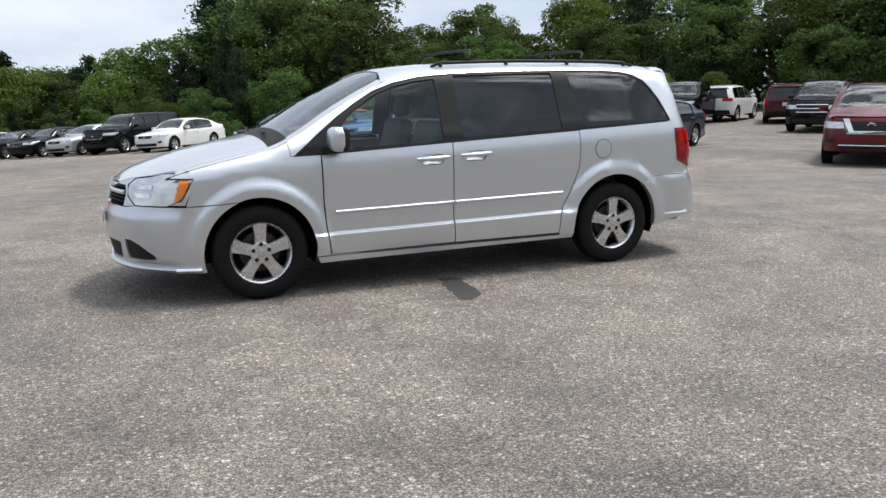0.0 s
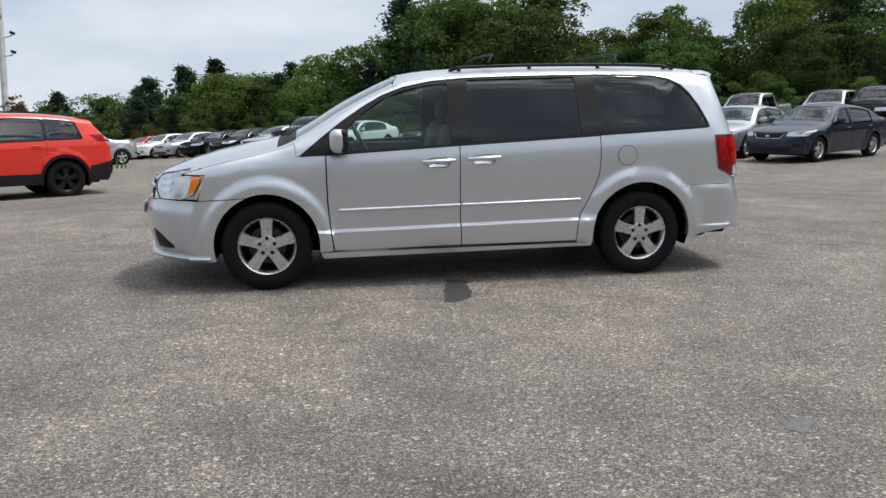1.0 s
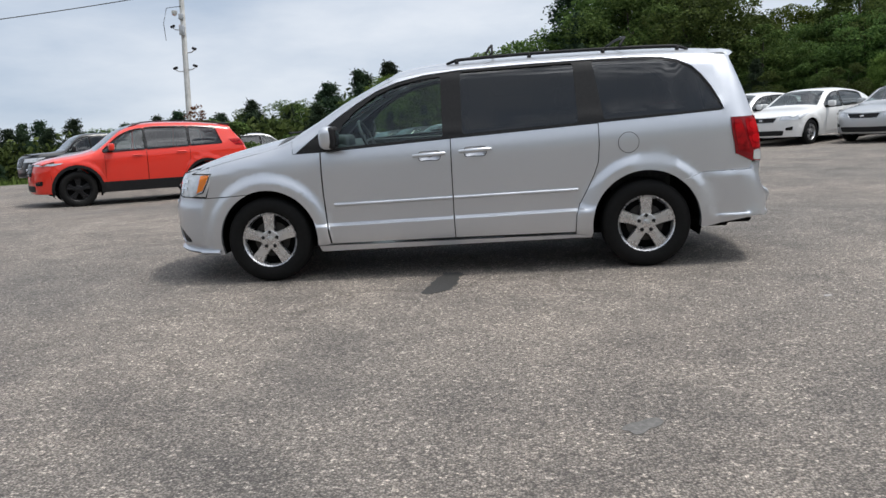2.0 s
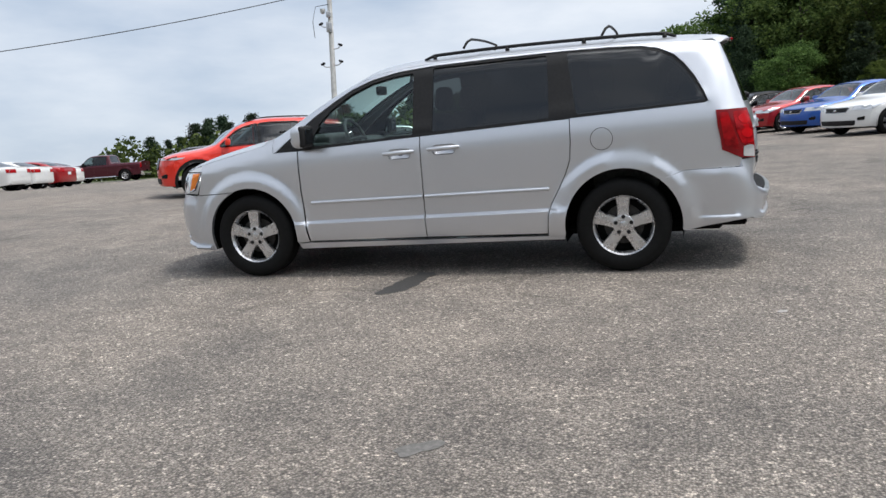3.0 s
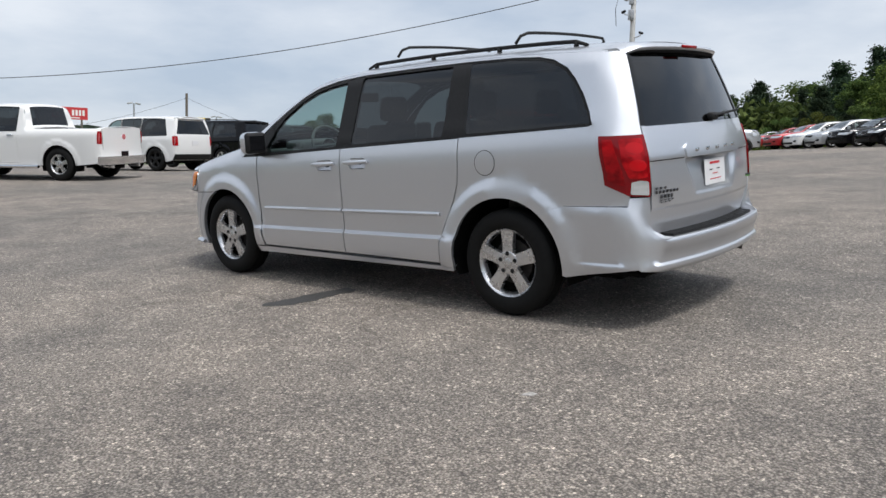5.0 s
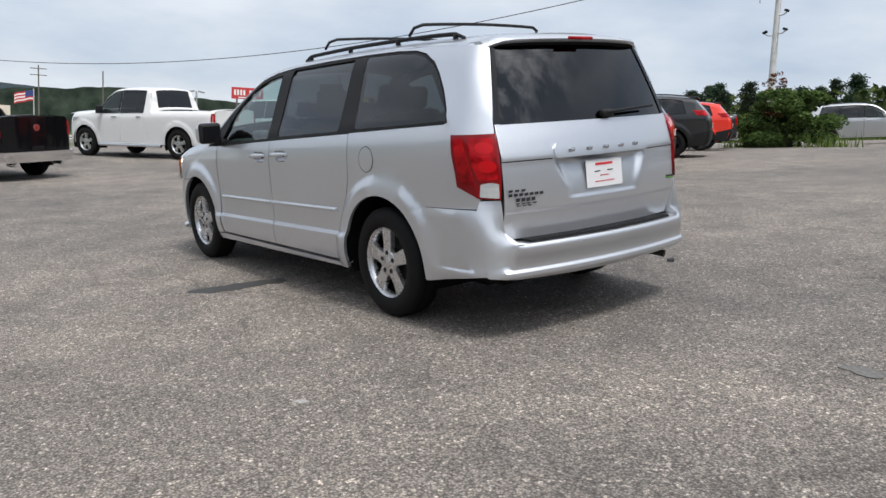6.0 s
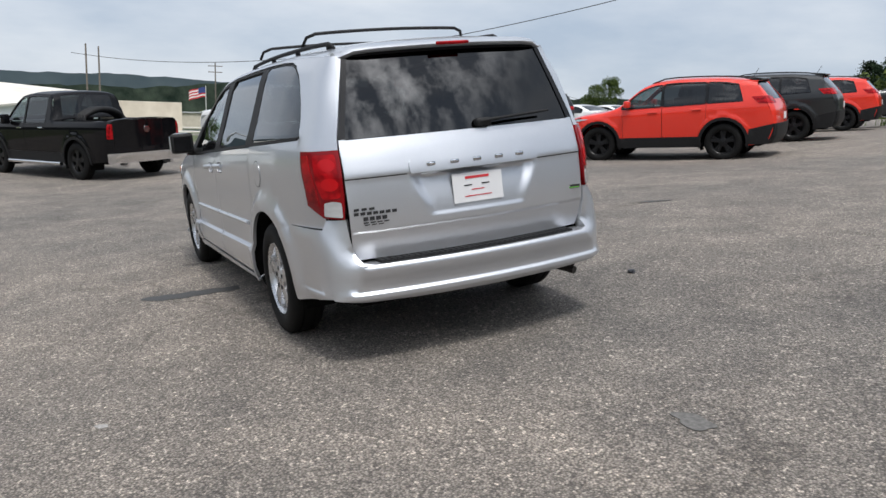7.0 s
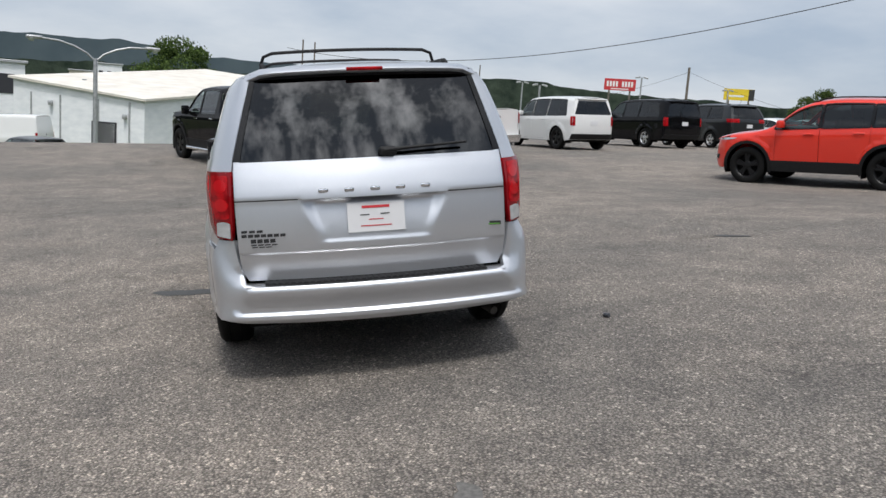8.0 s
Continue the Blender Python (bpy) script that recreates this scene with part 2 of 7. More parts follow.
def curve_of(pts):
    """A smooth function through points (x, value) that does not overshoot; flat beyond its ends."""
    xs, ys = np.array([p[0] for p in pts], float), np.array([p[1] for p in pts], float)
    h, d = np.diff(xs), np.diff(ys) / np.diff(xs)
    m = np.zeros(len(xs))
    for i in range(1, len(xs) - 1):
        if d[i - 1] * d[i] > 0:
            w1, w2 = 2 * h[i] + h[i - 1], h[i] + 2 * h[i - 1]
            m[i] = (w1 + w2) / (w1 / d[i - 1] + w2 / d[i])
    m[0], m[-1] = d[0], d[-1]

    def f(x):
        if x <= xs[0]:
            return float(ys[0])
        if x >= xs[-1]:
            return float(ys[-1])
        i = int(np.searchsorted(xs, x)) - 1
        t = (x - xs[i]) / h[i]
        return float((2 * t**3 - 3 * t**2 + 1) * ys[i] + (t**3 - 2 * t**2 + t) * h[i] * m[i] + (3 * t**2 - 2 * t**3) * ys[i + 1] + (t**3 - t**2) * h[i] * m[i + 1])
    return f


def ramp(a, b, x):
    t = min(1.0, max(0.0, (x - a) / (b - a)))
    return t * t * (3 - 2 * t)


def inside(poly, p):
    """Which of the points p (n x 2) lie inside the polygon."""
    poly = np.asarray(poly, float)
    x, y = p[:, 0], p[:, 1]
    res = np.zeros(len(p), bool)
    for (x1, y1), (x2, y2) in zip(poly, np.roll(poly, -1, 0)):
        if y1 != y2:
            res ^= ((y1 > y) != (y2 > y)) & (x < (x2 - x1) * (y - y1) / (y2 - y1) + x1)
    return res


def fine(poly, step):
    """The polygon with its long edges divided."""
    res = []
    for a, b in zip(poly, list(poly[1:]) + [poly[0]]):
        n = max(1, int(math.hypot(b[0] - a[0], b[1] - a[1]) / step + 0.5))
        res += [(a[0] + (b[0] - a[0]) * k / n, a[1] + (b[1] - a[1]) * k / n) for k in range(n)]
    return res


def soft(poly, r, n=4):
    """The polygon with its corners rounded to about r."""
    res = []
    k = len(poly)
    for i in range(k):
        p, a, b = Vector(poly[i]), Vector(poly[i - 1]), Vector(poly[(i + 1) % k])
        ra = min(r, (a - p).length * 0.45)
        rb = min(r, (b - p).length * 0.45)
        pa, pb = p + (a - p).normalized() * ra, p + (b - p).normalized() * rb
        for j in range(n + 1):
            t = j / n
            q = pa * (1 - t) ** 2 + p * 2 * t * (1 - t) + pb * t**2
            res.append((q.x, q.y))
    return res


def shrunk(poly, d):
    """The polygon moved inward by d."""
    area = sum(a[0] * b[1] - b[0] * a[1] for a, b in zip(poly, list(poly[1:]) + [poly[0]]))
    s = 1 if area > 0 else -1
    res = []
    k = len(poly)
    for i in range(k):
        p, a, b = Vector(poly[i]), Vector(poly[i - 1]), Vector(poly[(i + 1) % k])
        d1, d2 = (p - a), (b - p)
        if d1.length < 1e-7 or d2.length < 1e-7:
            res.append(tuple(p))
            continue
        n1, n2 = Vector((-d1.y, d1.x)).normalized() * s, Vector((-d2.y, d2.x)).normalized() * s
        n = n1 + n2
        n = n / max(0.4, n.length_squared / 2) if n.length > 1e-6 else n1
        res.append(tuple(p + n * d))
    return res


def sheet(f, outline, holes=(), step=0.06, gap=0.0, rim=0.012, extra=(), lift=0.0, flip=False, rings=()):
    """A panel of the surface f(u, v) -> Vector inside an outline, less its holes, with its edges folded inward by rim.
    gap: how far the edge stands back; lift: how far the panel stands proud; extra: polylines that its mesh keeps; rings: (u, v, radius) circles of points."""
    out = fine(shrunk(outline, gap) if gap else outline, step)
    hs = [fine(shrunk(h, -gap) if gap else h, step) for h in holes]
    pts, edges = [], []
    for loop in (out, *hs):
        k = len(pts)
        pts += loop
        edges += [(k + i, k + (i + 1) % len(loop)) for i in range(len(loop))]
    for line in extra:
        k = len(pts)
        dense = []
        for a, b in zip(line[:-1], line[1:]):
            n = max(1, int(math.hypot(b[0] - a[0], b[1] - a[1]) / step * 2.5))
            dense += [(a[0] + (b[0] - a[0]) * j / n, a[1] + (b[1] - a[1]) * j / n) for j in range(n)]
        dense.append(line[-1])
        pts += dense
    arr = np.array(out)
    lo, hi = arr.min(0), arr.max(0)
    gu = np.arange(lo[0] + step * 0.5, hi[0], step)
    gv = np.arange(lo[1] + step * 0.5, hi[1], step)
    if len(gu) and len(gv):
        grid = np.array([(a, b) for a in gu for b in gv])
        more = [grid]
        for cu, cv, r in rings:
            w = np.arange(0, 2 * math.pi, step / r * 0.9)
            more.append(np.stack([cu + r * np.cos(w), cv + r * np.sin(w)], 1))
        grid = np.concatenate(more)
        keep = inside(out, grid)
        for h in hs:
            keep &= ~inside(h, grid)
        near = np.array(pts)
        grid = grid[keep]
        if len(grid):
            dist = ((grid[:, None, :] - near[None, :, :]) ** 2).sum(2).min(1)
            pts = pts + [tuple(p) for p in grid[dist > (step * 0.3) ** 2]]
    vs, _, fs, *_ = delaunay_2d_cdt([Vector(p) for p in pts], edges, [], 0, 1e-6)
    cen = np.array([[(vs[a].x + vs[b].x + vs[c].x) / 3, (vs[a].y + vs[b].y + vs[c].y) / 3] for a, b, c in fs])
    ok = inside(out, cen)
    for h in hs:
        ok &= ~inside(h, cen)
    P = np.array([(v.x, v.y) for v in vs])
    tris = [f3 for f3, k in zip(fs, ok) if k]
    pos = [Vector(f(*p)) for p in P]
    e = 0.004
    nor = []
    for (u, v) in P:
        du, dv = Vector(f(u + e, v)) - Vector(f(u - e, v)), Vector(f(u, v + e)) - Vector(f(u, v - e))
        n = du.cross(dv)
        nor.append((-n if flip else n).normalized())
    pos = [p + n * lift for p, n in zip(pos, nor)]
    use = sorted({i for t3 in tris for i in t3})
    idx = {i: k for k, i in enumerate(use)}
    V = [pos[i] for i in use]
    F = []
    for a, b, c in tris:
        a, b, c = idx[a], idx[b], idx[c]
        F.append((a, c, b) if flip else (a, b, c))
    if rim:
        count = {}
        for t3 in F:
            for i in range(3):
                a, b = t3[i], t3[(i + 1) % 3]
                count[(a, b)] = count.get((a, b), 0) + 1
        border = [(a, b) for (a, b) in count if (b, a) not in count]
        copy = {}
        base = len(V)
        top = {}
        for a, b in border:
            for i in (a, b):
                if i not in copy:
                    top[i] = len(V)
                    V.append(V[i].copy())
                    copy[i] = len(V)
                    V.append(V[i] - nor[use[i]] * rim)
        for a, b in border:
            F.append((top[a], copy[a], copy[b], top[b]))
    return V, F, [nor[i] for i in use] + [None] * (len(V) - len(use))


def welded(pieces, rim=0.02, dist=0.004, blend=0, rounds=10):
    """Panels that meet along an edge made into one smooth skin, its free edge folded inward; blend: rows of points beside the seam that are rounded over."""
    V, F, N = joined(*pieces)
    cell, first, same = {}, [], []
    for i, v in enumerate(V):
        hit = None
        base = tuple(int(math.floor(c / dist)) for c in v)
        for d in [(x, y, z) for x in (-1, 0, 1) for y in (-1, 0, 1) for z in (-1, 0, 1)]:
            for j in cell.get((base[0] + d[0], base[1] + d[1], base[2] + d[2]), ()):
                if (V[j] - v).length < dist:
                    hit = j
        if hit is None:
            cell.setdefault(base, []).append(i)
            same.append(i)
        else:
            same.append(hit)
    total = {}
    for i, j in enumerate(same):
        total[j] = total.get(j, Vector((0, 0, 0))) + (N[i] or Vector((0, 0, 0)))
    use = sorted(set(same))
    idx = {i: k for k, i in enumerate(use)}
    V2, N2 = [V[i].copy() for i in use], [total[i].normalized() for i in use]
    F2 = []
    for f in F:
        g = []
        for i in f:
            k = idx[same[i]]
            if k not in g:
                g.append(k)
        if len(g) > 2:
            F2.append(tuple(g))
    edges = {(f[i], f[(i + 1) % len(f)]) for f in F2 for i in range(len(f))}
    if blend:
        near = {}
        for a, b in edges:
            near.setdefault(a, set()).add(b)
            near.setdefault(b, set()).add(a)
        fixed = {i for e in edges if (e[1], e[0]) not in edges for i in e}
        front = {idx[j] for i, j in enumerate(same) if i != j}
        zone = set(front)
        for _ in range(blend):
            front = {q for p in front for q in near[p]} - zone
            zone |= front
        for _ in range(rounds):
            nv = {i: V2[i] * 0.5 + sum((V2[q] for q in near[i]), Vector((0, 0, 0))) * (0.5 / len(near[i])) for i in zone - fixed}
            for i, p in nv.items():
                V2[i] = p
        total = [Vector((0, 0, 0)) for _ in V2]
        for f in F2:
            n = (V2[f[1]] - V2[f[0]]).cross(V2[f[2]] - V2[f[0]])
            for i in f:
                total[i] += n
        for i in zone:
            N2[i] = total[i].normalized()
        for _ in range(4):
            nn = {i: (N2[i] + sum((N2[q] for q in near[i]), Vector((0, 0, 0))) / len(near[i])).normalized() for i in zone}
            for i, n in nn.items():
                N2[i] = n
    if rim:
        low = {}
        n0 = len(V2)
        for a, b in [e for e in edges if (e[1], e[0]) not in edges]:
            for i in (a, b):
                if i not in low:
                    low[i] = len(V2)
                    V2 += [V2[i].copy(), V2[i] - N2[i] * rim]
            F2.append((low[a], low[a] + 1, low[b] + 1, low[b]))
        N2 += [None] * (len(V2) - n0)
    return V2, F2, N2


class Shape:
    """The skin of a vehicle, nose towards -x: side half-width over (x, z), top height over (x, y), nose and tail over (y, z)."""

    def __init__(self, ztop, wide, belt, lean, zbot, nose, tail, nose_bow, tail_bow, crown=0.05, drop=0.04, arches=(), flare=0.02, crease=None, tuck=0.03):
        self.ztop, self.wide, self.belt = curve_of(ztop), curve_of(wide), curve_of(belt)
        self.nose, self.tail = curve_of(nose), curve_of(tail)
        self.lean, self.zbot, self.crown, self.drop, self.tuck = lean, zbot, crown, drop, tuck
        self.nose_bow, self.tail_bow, self.arches, self.flare, self.crease = nose_bow, tail_bow, arches, flare, crease

    def edge(self, x):
        return self.ztop(x) - self.crown - self.drop

    def half(self, x, z):
        b = self.belt(x)
        w = self.wide(x)
        if z < b:
            w -= self.tuck * ((b - 0.12 - z) / (b - self.zbot)) ** 2 + 0.030 * max(0, (z - b + 0.20) / 0.20) ** 2
        else:
            w -= self.lean * (z - b) * ramp(-0.05, 0.10, z - b) + 0.030 + self.tuck * (0.12 / (b - self.zbot)) ** 2
        if self.crease:
            zc = self.crease(x)
            w += 0.026 * ramp(zc + 0.010, zc - 0.010, z) * ramp(self.zbot - 0.1, self.zbot + 0.12, z) * min(ramp(1.24, 1.06, abs(x)), 1)
        for cx, cz, r in self.arches:
            d = math.hypot(x - cx, z - cz)
            w += self.flare * ramp(r + 0.16, r + 0.07, d) * ramp(cz - 0.25, cz + 0.05, z)
        e = self.edge(x)
        if z > e - 0.09:
            w -= 0.035 * min(1.5, (z - e + 0.09) / 0.09) ** 2
        return w

    def side(self, s):
        return lambda x, z: Vector((x, s * self.half(x, z), z))

    def top(self, x, y):
        ye = max(0.2, self.half(x, self.edge(x)))
        q = min(1.3, abs(y) / ye)
        return Vector((x, y, self.ztop(x) - self.crown * q * q - self.drop * q**6))

    def front(self, y, z):
        a, y0, b = self.nose_bow
        return Vector((self.nose(z) + a * (y / y0) ** 2 + b * max(0, (abs(y) - y0) / 0.25) ** 2, y, z))

    def back(self, y, z):
        a, y0, b = self.tail_bow
        return Vector((self.tail(z) - a * (y / y0) ** 2 - b * max(0, (abs(y) - y0) / 0.2) ** 2, y, z))

    def corner(self, z, rear):
        """Where the side meets the nose or the tail at a height: (x, half-width)."""
        lo, hi = (0.0, self.tail(z)) if rear else (self.nose(z), 0.0)
        for _ in range(40):
            x = (lo + hi) / 2
            out = (x < self.back(self.half(x, z), z).x) if rear else (x > self.front(self.half(x, z), z).x)
            if rear:
                lo, hi = (x, hi) if out else (lo, x)
            else:
                lo, hi = (lo, x) if out else (x, hi)
        return (lo + hi) / 2, self.half((lo + hi) / 2, z)


def arc(cx, cz, r, a0, a1, n=14):
    return [(cx + r * math.cos(radians(a0 + (a1 - a0) * k / n)), cz + r * math.sin(radians(a0 + (a1 - a0) * k / n))) for k in range(n + 1)]


def wheel(parent, name, at, radius, wide, rim_r, spokes, mat, outer, detail=1, twin=False, spoke_w=0.30):
    """A wheel whose outer face looks along outer (-1 or 1 in y)."""
    seg = 40 if detail else 24
    w = new(name)
    w.parent = parent
    w.matrix_basis = pose(*at) @ Matrix.Diagonal((1, -outer, 1, 1))
    h = wide / 2
    k = radius - rim_r
    prof = [(rim_r, h * 0.8), (rim_r, -h * 0.82), (rim_r + k * 0.12, -h * 0.96), (rim_r + k * 0.5, -h), (radius - k * 0.22, -h * 0.93), (radius - 0.008, -h * 0.78),
            (radius, -h * 0.66), (radius, -h * 0.36), (radius - 0.008, -h * 0.35), (radius - 0.008, -h * 0.30), (radius, -h * 0.29), (radius, h * 0.29), (radius - 0.008, h * 0.30), (radius - 0.008, h * 0.35), (radius, h * 0.36), (radius, h * 0.66), (radius - k * 0.22, h * 0.93), (rim_r + k * 0.4, h), (rim_r, h * 0.8)]
    part("tyre", lathe(prof, seg), RUBBER, w)
    rim = [(rim_r * 0.90, h * 0.8), (rim_r * 0.90, -h * 0.55), (rim_r * 0.955, -h * 0.78), (rim_r * 1.0, -h * 0.86), (rim_r * 1.01, -h * 0.80)]
    part("rim", lathe(rim, seg), mat, w)
    yf = -h * 0.66
    pieces = []
    for i in range(spokes):
        a0 = 2 * math.pi * i / spokes + math.pi / 2
        for off in ((-0.16, 0.16) if twin else (0.0,)):
            a = a0 + off
            d, n = Vector((math.cos(a), 0, math.sin(a))), Vector((-math.sin(a), 0, math.cos(a)))
            vs, fs = [], []
            sw = rim_r * spoke_w * (0.55 if twin else 1)
            for r, ww, y in ((rim_r * 0.16, 0.66, yf - 0.010), (rim_r * 0.55, 0.64, yf - 0.008), (rim_r * 0.95, 0.80, yf - 0.010)):
                for q, dy in ((-0.5, 0.03), (-0.46, 0.001), (0.0, -0.002), (0.46, 0.001), (0.5, 0.03)):
                    vs.append(d * r + n * q * ww * sw * 2 + Vector((0, y + dy, 0)))
            for j in range(2):
                for q in range(4):
                    b = j * 5 + q
                    fs.append((b, b + 5, b + 6, b + 1))
            pieces.append((vs, fs))
    part("spokes", joined(*pieces), mat, w, smooth=False)
    part("hub_plate", lathe([(0.0, yf - 0.0125), (rim_r * 0.32, yf - 0.0125), (rim_r * 0.345, yf - 0.011), (rim_r * 0.36, yf - 0.004), (rim_r * 0.37, yf + 0.012)], 24), mat, w)
    part("hub_cap", lathe([(0.0, yf - 0.016), (rim_r * 0.125, yf - 0.016), (rim_r * 0.14, yf - 0.0145), (rim_r * 0.145, yf + 0.01)], 20), mat, w)
    # a black disc behind the spokes stands in for shade inside the wheel
    if detail:
        part("brake_disc", lathe([(0.03, yf + 0.055), (rim_r * 0.66, yf + 0.055), (rim_r * 0.66, yf + 0.07), (0.03, yf + 0.07)], 28), METAL, w)
        part("spoke_shade_disc", lathe([(0.0, yf + 0.075), (rim_r * 0.89, yf + 0.075), (rim_r * 0.89, yf + 0.03)], 32), LINER, w)
        for i in range(5):
            a = 2 * math.pi * i / 5 + math.pi / 2
            part("wheel_nut", moved(lathe([(0.0, -0.014), (0.015, -0.014), (0.018, 0.01)], 10), pose(math.cos(a) * rim_r * 0.27, yf - 0.001, math.sin(a) * rim_r * 0.28)), PLASTIC, w)
    else:
        part("spoke_shade_disc", lathe([(0.0, yf + 0.06), (rim_r * 0.89, yf + 0.06), (rim_r * 0.89, yf + 0.03)], 20), LINER, w)
    return w


# ---- ground ----
def lie(x, y):
    """Height of the ground in the lot's frame."""
    a, b = 30 * math.tanh(x / 30), 45 * math.tanh(y / 45)
    g = -0.019706 * a - 0.017452 * b + 0.00228 * a * b + 0.000277 * a * a - 0.000504 * b * b - 0.17 * math.exp(-((x + 7.2) ** 2 + (y - 9.7) ** 2) / 18)
    g *= 1 - math.exp(-(x * x + y * y) / 40)
    g -= 0.20 * math.exp(-((x + 14) ** 2 + (y + 1.5) ** 2) / 45)
    s = math.tan(radians(LEAN))
    g -= s * max(0, y - 46) * ramp(46, 60, y)
    g += s * max(0, -y - 16) * ramp(-16, -28, y)
    edge = ramp(-21.5, -28.0, x) * ramp(2.5, -5, y)
    return g - 2.1 * edge


def on_lot(x, y, turn=0.0, up=0.0):
    """The pose of a thing that stands on the ground at (x, y) of the lot, square on the slope there."""
    e = 1.2
    n = Vector((lie(x - e, y) - lie(x + e, y), lie(x, y - e) - lie(x, y + e), 2 * e)).normalized()
    q = Vector((0, 0, 1)).rotation_difference(n).to_matrix().to_4x4()
    return LOT @ Matrix.Translation((x, y, lie(x, y) + up)) @ q @ pose(0, 0, 0, 0, 0, turn)


def upright(x, y, turn=0.0, up=0.0):
    """The pose of a thing that stands plumb on the ground at (x, y) of the lot."""
    return Matrix.Translation(LOT @ Vector((x, y, lie(x, y) + up))) @ pose(0, 0, 0, 0, 0, turn)


def asphalt():
    m = material("old_asphalt", (0.2, 0.19, 0.18), 0.78, 0, 0, 0.5)
    t = m.node_tree
    nd, ln = t.nodes, t.links
    b = nd["Principled BSDF"]
    c = nd.new("ShaderNodeTexCoord")

    def tex(kind, scale, **kw):
        n = nd.new(kind)
        n.inputs["Scale"].default_value = scale
        for k, v in kw.items():
            n.inputs[k].default_value = v
        ln.new(c.outputs["Object"], n.inputs["Vector"])
        return n

    def ramped(src, p0, c0, p1, c1):
        r = nd.new("ShaderNodeValToRGB")
        r.color_ramp.elements[0].position, r.color_ramp.elements[0].color = p0, (*c0, 1)
        r.color_ramp.elements[1].position, r.color_ramp.elements[1].color = p1, (*c1, 1)
        ln.new(src, r.inputs["Fac"])
        return r

    def blend(kind, fac, a, bb):
        x = nd.new("ShaderNodeMix")
        x.data_type, x.blend_type = "RGBA", kind
        x.inputs["Factor"].default_value = fac
        ln.new(a, x.inputs["A"])
        ln.new(bb, x.inputs["B"])
        return x.outputs["Result"]

    # exposed stones of many greys in worn tar
    v = tex("ShaderNodeTexVoronoi", 96.0)
    def channel(src):
        q = nd.new("ShaderNodeSeparateColor")
        ln.new(src, q.inputs["Color"])
        return q.outputs["Red"]
    stone = ramped(channel(v.outputs["Color"]), 0.0, (0.135, 0.129, 0.122), 1.0, (0.435, 0.416, 0.390))
    tar = ramped(v.outputs["Distance"], 0.22, (1, 1, 1), 0.72, (0.32, 0.31, 0.30))
    col = blend("MULTIPLY", 0.9, stone.outputs["Color"], tar.outputs["Color"])
    v2 = tex("ShaderNodeTexVoronoi", 62.0)
    pale = ramped(channel(v2.outputs["Color"]), 0.86, (0.86, 0.85, 0.84), 0.97, (2.3, 2.25, 2.18))
    col = blend("MULTIPLY", 0.7, col, pale.outputs["Color"])
    mid = ramped(tex("ShaderNodeTexNoise", 1.6, Detail=8.0, Roughness=0.68).outputs["Fac"], 0.3, (0.70, 0.69, 0.69), 0.7, (1.30, 1.28, 1.25))
    col = blend("MULTIPLY", 0.85, col, mid.outputs["Color"])
    wide_n = ramped(tex("ShaderNodeTexNoise", 0.2, Detail=6.0, Roughness=0.6).outputs["Fac"], 0.33, (0.74, 0.725, 0.715), 0.68, (1.26, 1.165, 1.085))
    col = blend("MULTIPLY", 1.0, col, wide_n.outputs["Color"])
    spots = ramped(tex("ShaderNodeTexNoise", 0.75, Detail=3.0, Distortion=0.6).outputs["Fac"], 0.66, (1, 1, 1), 0.76, (0.62, 0.61, 0.60))
    col = blend("MULTIPLY", 0.8, col, spots.outputs["Color"])
    # fine cracks here and there
    warp = nd.new("ShaderNodeVectorMath")
    wob = tex("ShaderNodeTexNoise", 1.6, Detail=5.0)
    ln.new(c.outputs["Object"], warp.inputs[0])
    ln.new(wob.outputs["Color"], warp.inputs[1])
    cr = nd.new("ShaderNodeTexVoronoi")
    cr.feature = "DISTANCE_TO_EDGE"
    cr.inputs["Scale"].default_value = 0.34
    ln.new(warp.outputs["Vector"], cr.inputs["Vector"])
    crack = ramped(cr.outputs["Distance"], 0.003, (0.6, 0.59, 0.58), 0.010, (1, 1, 1))
    here = ramped(tex("ShaderNodeTexNoise", 0.33, Detail=2.0).outputs["Fac"], 0.44, (0, 0, 0), 0.60, (0.75, 0.75, 0.75))
    cx = nd.new("ShaderNodeMix")
    cx.data_type, cx.blend_type = "RGBA", "MULTIPLY"
    ln.new(here.outputs["Color"], cx.inputs["Factor"])
    ln.new(col, cx.inputs["A"])
    ln.new(crack.outputs["Color"], cx.inputs["B"])
    col = cx.outputs["Result"]
    ln.new(col, b.inputs["Base Color"])
    fine_n = tex("ShaderNodeTexNoise", 140.0, Detail=3.0)
    add = nd.new("ShaderNodeMath")
    add.operation = "MULTIPLY_ADD"
    add.inputs[1].default_value = -1.0
    ln.new(v.outputs["Distance"], add.inputs[0])
    ln.new(fine_n.outputs["Fac"], add.inputs[2])
    bn = nd.new("ShaderNodeBump")
    bn.inputs["Strength"].default_value, bn.inputs["Distance"].default_value = 0.9, 0.011
    ln.new(add.outputs[0], bn.inputs["Height"])
    ln.new(bn.outputs["Normal"], b.inputs["Normal"])
    return m


ASPHALT = asphalt()
GRASS_SOIL = noisy(material("grassy_ground", (0.06, 0.08, 0.03), 0.95), 0.8, (0.035, 0.055, 0.018), (0.10, 0.115, 0.045), detail=8, bump=0.05)


